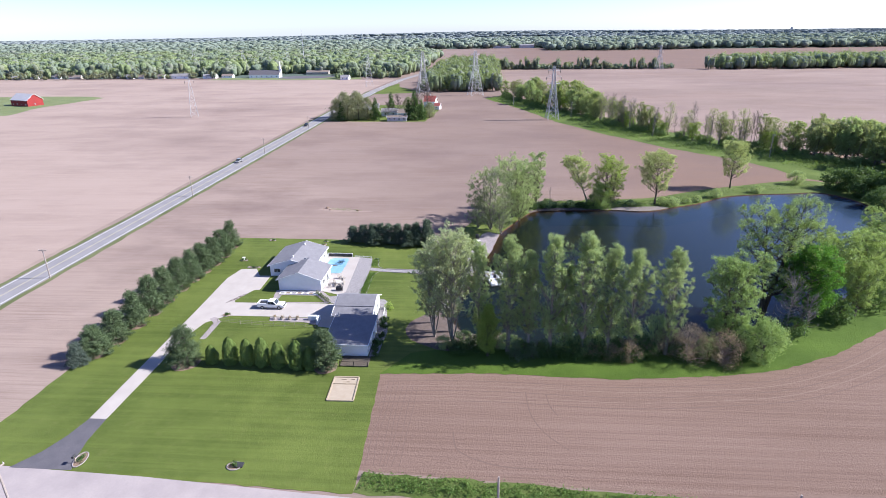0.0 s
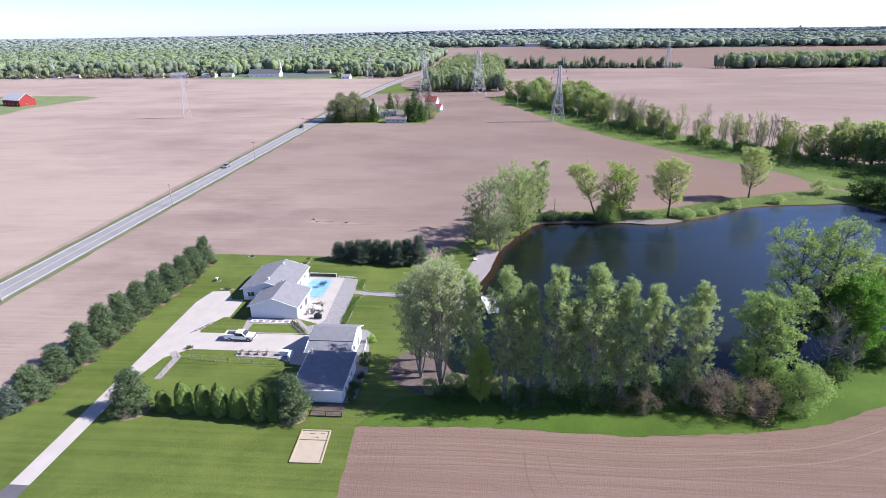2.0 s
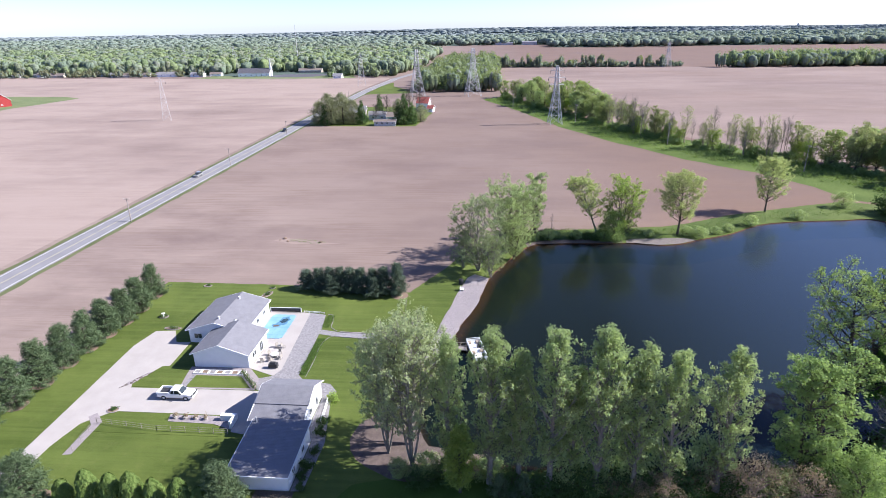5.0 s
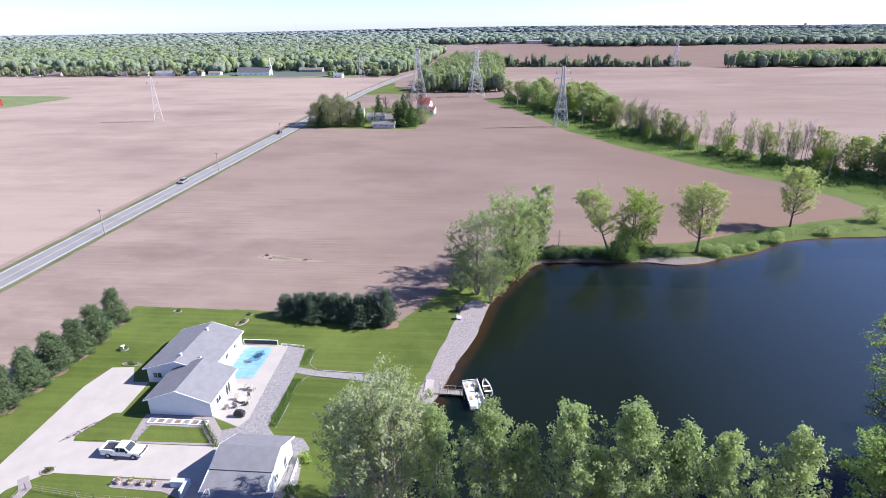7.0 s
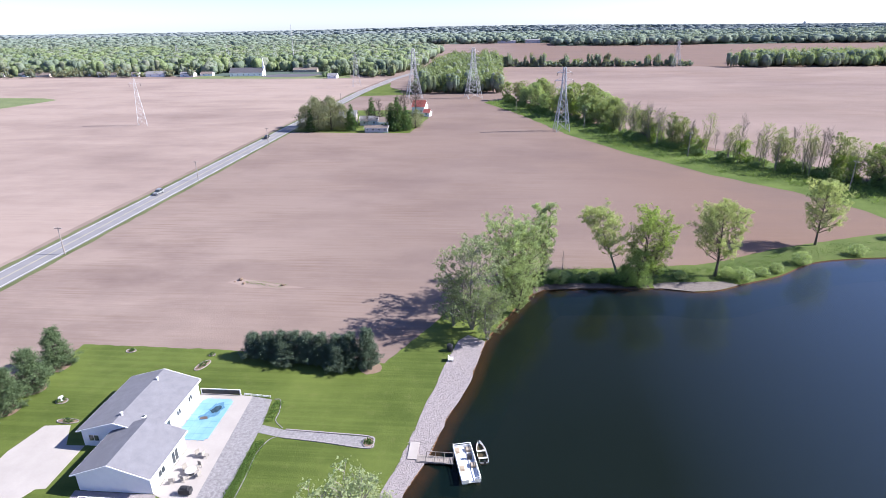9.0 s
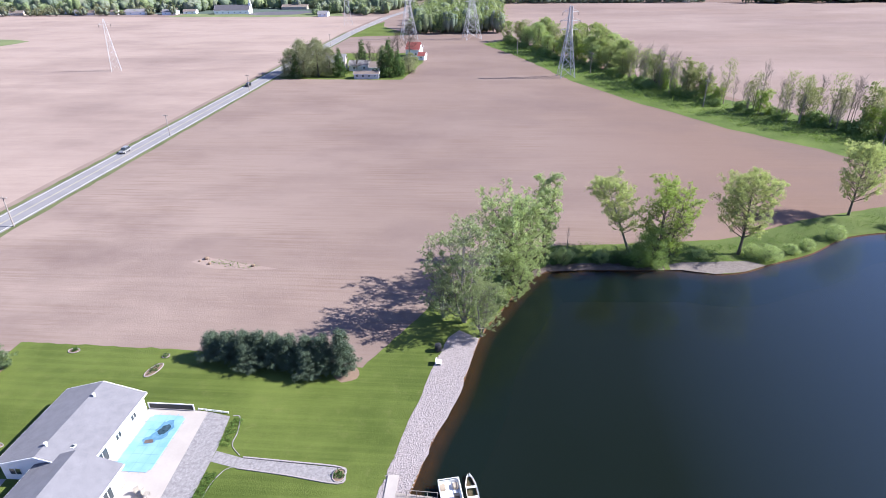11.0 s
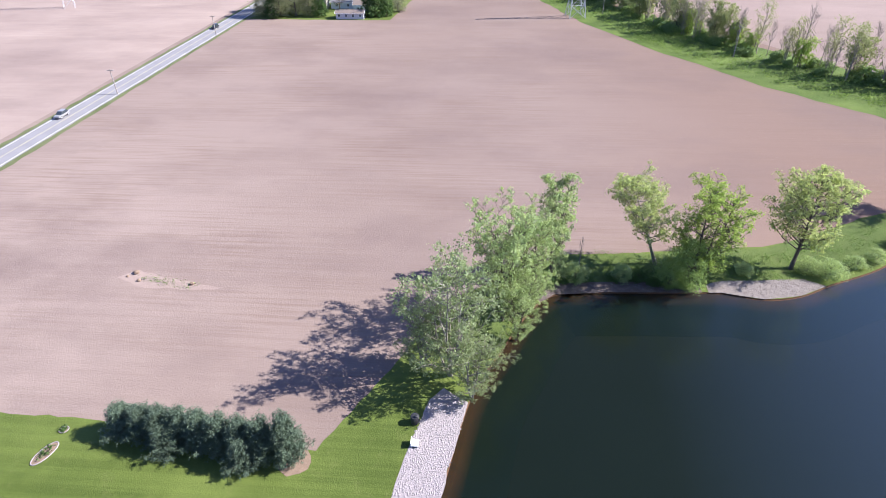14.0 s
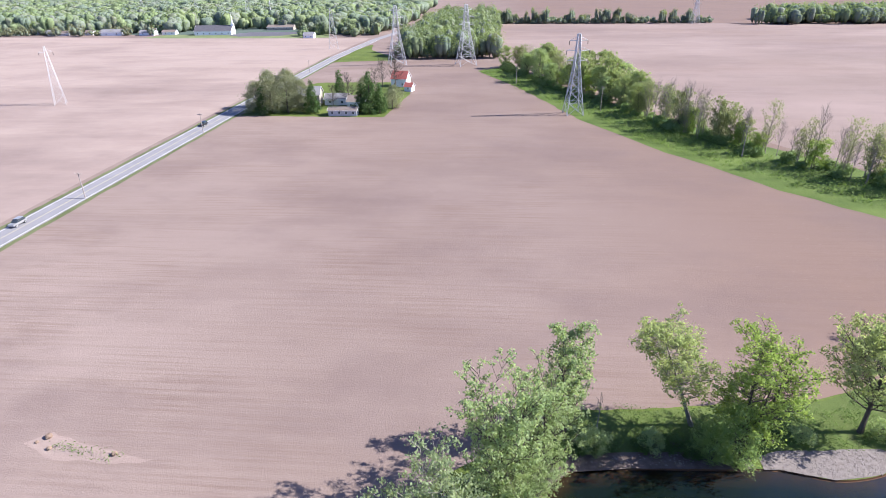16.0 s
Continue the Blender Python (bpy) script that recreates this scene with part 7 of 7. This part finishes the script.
church = farm_house("church", "long white church with a grey roof", -283, 740, 5, 38, 15, 4.0, 9, SIDING, ASPHALT, 6, "church")
tagged(sheet("church_yard", rough_edge([(-262, 722), (-225, 720), (-206, 738), (-236, 756), (-262, 752)], 0.3, 6, 33), 0.06, ASPHALT), "dark asphalt car park beside the church", "car park", kind="structure")
bm = bmesh.new()
box(bm, 17.8, 20.6, -1.4, 1.4, 0, 10.5)
tower_ = part("tower", bm, SIDING, church)
bm = bmesh.new()
tube(bm, [(19.2, 0, 10.5), (19.2, 0, 12.5), (19.2, 0, 20)], [1.2, 0.9, 0.05], 8)
part("spire", bm, TRIM, tower_)
r3 = random.Random(17)
walls = (SIDING, TAN_WALL, SIDING, WHITE_ROOF)
roofs = (GREY_ROOF, BROWN_ROOF, GREY_ROOF)
for k in range(26):
    x = -760 + k * 17.5 + r3.uniform(-6, 6)
    if x > -350:
        break
    farm_house("far_house", "small far house before the woods", x, 748 + r3.uniform(-8, 22) + 4 * math.sin(x * 0.03), r3.uniform(-15, 15), r3.uniform(7, 11), r3.uniform(6.2, 8), 2.7, r3.uniform(4.6, 6), r3.choice(walls), r3.choice(roofs), 2, "house", "houses before the woods")
for x, y, w, d, h in ((-355, 738, 16, 9, 4), (-395, 740, 22, 10, 4.5), (-335, 745, 14, 8, 3.5), (-170, 700, 10, 8, 4), (-228, 790, 30, 14, 4)):
    farm_house("far_house", "small far house before the woods", x, y, r3.uniform(-8, 8), w, d, h * 0.75, h * 1.3, r3.choice(walls), r3.choice(roofs), 2, "house", "houses before the woods")
for x, y, w, d, h in ((-320, 1180, 60, 25, 9), (-250, 1230, 30, 18, 10), (-1100, 1320, 110, 40, 12), (-1250, 1330, 60, 30, 9), (40, 1740, 50, 20, 8), (110, 1725, 40, 20, 10), (180, 1700, 36, 20, 8), (260, 1690, 40, 20, 7), (-60, 1760, 50, 20, 9)):
    farm_house("far_hall", "low pale building far off among woods", x, y, r3.uniform(-10, 10), w, d, h * 0.8, h, WHITE_ROOF, GREY_ROOF if x > 0 else WHITE_ROOF, 3, "building", "far halls")


def far_tower(x, y, w, h, material, label):
    t = tagged(empty("far_tower", pose(x, y, 0)), label, "tower", "towers on the horizon")
    bm = bmesh.new()
    box(bm, -w / 2, w / 2, -w / 2, w / 2, 0, h)
    part("shaft", bm, material, t)
    bm = bmesh.new()
    box(bm, -w * 0.3, w * 0.3, -w * 0.3, w * 0.3, h, h + w * 0.3)
    part("cap", bm, GREY_ROOF, t)


for x, y, w, h in ((-250, 4300, 9, 27), (60, 4300, 10, 26), (330, 4300, 4, 33), (-900, 4300, 10, 25), (2050, 4300, 10, 27)):
    far_tower(x, y, w, h, WHITE_ROOF, "pale tower block on the horizon")
bm = bmesh.new()
mast = tagged(empty("radio_mast", pose(-290, 930, 0)), "thin steel radio mast above the woods", "mast")
tube(bm, [(0, 0, 0), (0, 0, 30), (0, 0, 58)], [0.5, 0.4, 0.25], 6)
part("pole", bm, STEEL, mast)

# ---- marks in the tilled field and weeds along the road ----
TRACK = surface("pressed_soil", (0.218, 0.153, 0.129), (0.195, 0.135, 0.112), 1.5, 0.95, fine=0.4)
FURROW = surface("dark_furrow", (0.158, 0.106, 0.088), (0.138, 0.092, 0.077), 1.5, 0.95, fine=0.4)
edge = [(-16, 79.2), (1, 80.0), (23, 79.4), (41, 81.3), (51, 83.5), (63, 89.1), (74, 96.4), (92, 109.4), (112, 126)]
rt = random.Random(77)
for k in range(5):
    off = 0.8 + k * 1.4
    pts = curve_through([(x + off * 0.35 * max(0, (x - 30) / 60), y - off + rt.uniform(-0.06, 0.06)) for x, y in edge], 6)
    tagged(ribbon("wheel_track", pts, 0.09 if k % 2 else 0.1, 0.018, TRACK if k % 2 else FURROW), "faint wheel track along the field's edge", "track", kind="structure")
for k in range(7):
    x = -15.6 + k * 0.8
    pts = curve_through([(x + 0.4 * math.sin(k), 58.4), (x + rt.uniform(-0.2, 0.2), 64), (x + rt.uniform(-0.2, 0.2), 70), (x + 0.05 * k, 78.6 - 0.2 * k)], 5)
    tagged(ribbon("wheel_track", pts, 0.05, 0.017, FURROW), "faint wheel track across the headland", "track", kind="structure")
for a, c in (([(7.2, 76.5), (7.6, 71), (9.4, 66.5), (12.5, 63)], 0.1), ([(10.4, 76.2), (10.8, 73), (11.8, 70.5)], 0.1), ([(60, 62), (62, 68), (68, 71), (76, 69)], 0.14), ([(62, 60.5), (63.6, 66.4), (68.6, 69.2), (76, 67.2)], 0.14), ([(-4, 66), (-3, 62), (2, 59.5), (8, 59)], 0.12)):
    tagged(ribbon("wheel_track", curve_through(a, 6), c, 0.019, FURROW), "turning wheel track in the soil", "track", kind="structure")
rw = np.random.default_rng(79)
tagged(cards("patch_weeds", leaf_cards([(x, y, 0.12) for x, y in WEEDS_AT], [0.45] * 11, 34, 0.13, rw, 0.4), WEED), "thin weeds on the unsown patch", "weeds", kind="stuff")
for x, y, d in ((-52.4, 176.6, 0.5), (-50.9, 174.6, 0.35), (-41.6, 174.2, 0.4), (-53.4, 175.6, 0.25)):
    bm = bmesh.new()
    bmesh.ops.create_icosphere(bm, subdivisions=2, radius=d)
    for v in bm.verts:
        v.co *= 1 + 0.25 * noise.noise(v.co * 3 + Vector((x, y, 0)))
        v.co.z = v.co.z * 0.7 + d * 0.5
    bmesh.ops.translate(bm, verts=bm.verts, vec=(x, y, 0))
    tagged(part("boulder", bm, MULCH), "brown boulder on the unsown patch", "boulder", "boulders in the field")
rw = np.random.default_rng(78)
wx = rw.uniform(-15.6, 75, 1500)
wy = 55.9 - 0.055 * (wx + 15) - rw.uniform(0, 4.2, 1500) * 0.62 + 0.9
tagged(cards("tall_weeds", leaf_cards(np.stack((wx, wy, rw.uniform(0.1, 0.55, 1500)), axis=1), [0.25] * 1500, 9, 0.16, rw, 0.35), WEED), "tall green weeds between road and field", "weeds", kind="stuff")

rn = np.random.default_rng(80)
tx = np.concatenate((rn.uniform(12, 120, 1100), rn.uniform(12, 62, 600)))
ty = np.interp(tx, [12, 16, 25, 43, 55, 71, 82, 107, 135], [173, 179, 180, 180, 181, 188, 196, 202, 208]) + rn.uniform(0.3, 7.5, 1700)
tagged(cards("bank_tufts", leaf_cards(np.stack((tx, ty, rn.uniform(0.05, 0.28, 1700)), axis=1), [0.32] * 1700, 10, 0.13, rn, 0.3), WEED), "rough grass tufts on the far bank", "grass", kind="stuff")
kx = rn.uniform(0, 1, 3600)
kl = np.array([(p.x, p.y) for p in line])
ki = (kx * (len(kl) - 1)).astype(int)
kd = rn.uniform(-5, 15, 3600)
kp = kl[ki] + np.stack((kd * 0.8 + rn.uniform(-1.5, 1.5, 3600), kd * 0.56 + rn.uniform(-1.5, 1.5, 3600)), axis=1)
tagged(cards("creek_weeds", leaf_cards(np.stack((kp[:, 0], kp[:, 1], rn.uniform(0.1, 0.9, 3600)), axis=1), [0.75] * 3600, 8, 0.3, rn, 0.4), STRIP_WEED), "tall weeds along the creek", "weeds", kind="stuff")
rg = np.random.default_rng(83)
gy = np.concatenate((rg.uniform(111.5, 123.6, 420), rg.uniform(127.6, 132.6, 120)))
gx = np.where(gy < 125, rg.uniform(-27.7, -26.3, 540), rg.uniform(-28.2, -26.7, 540))
tagged(cards("terrace_groundcover", leaf_cards(np.stack((gx, gy, rg.uniform(0.05, 0.2, 540)), axis=1), [0.16] * 540, 9, 0.1, rg, 0.4), WEED), "low dark groundcover between terrace and lawn edging", "groundcover", kind="stuff")
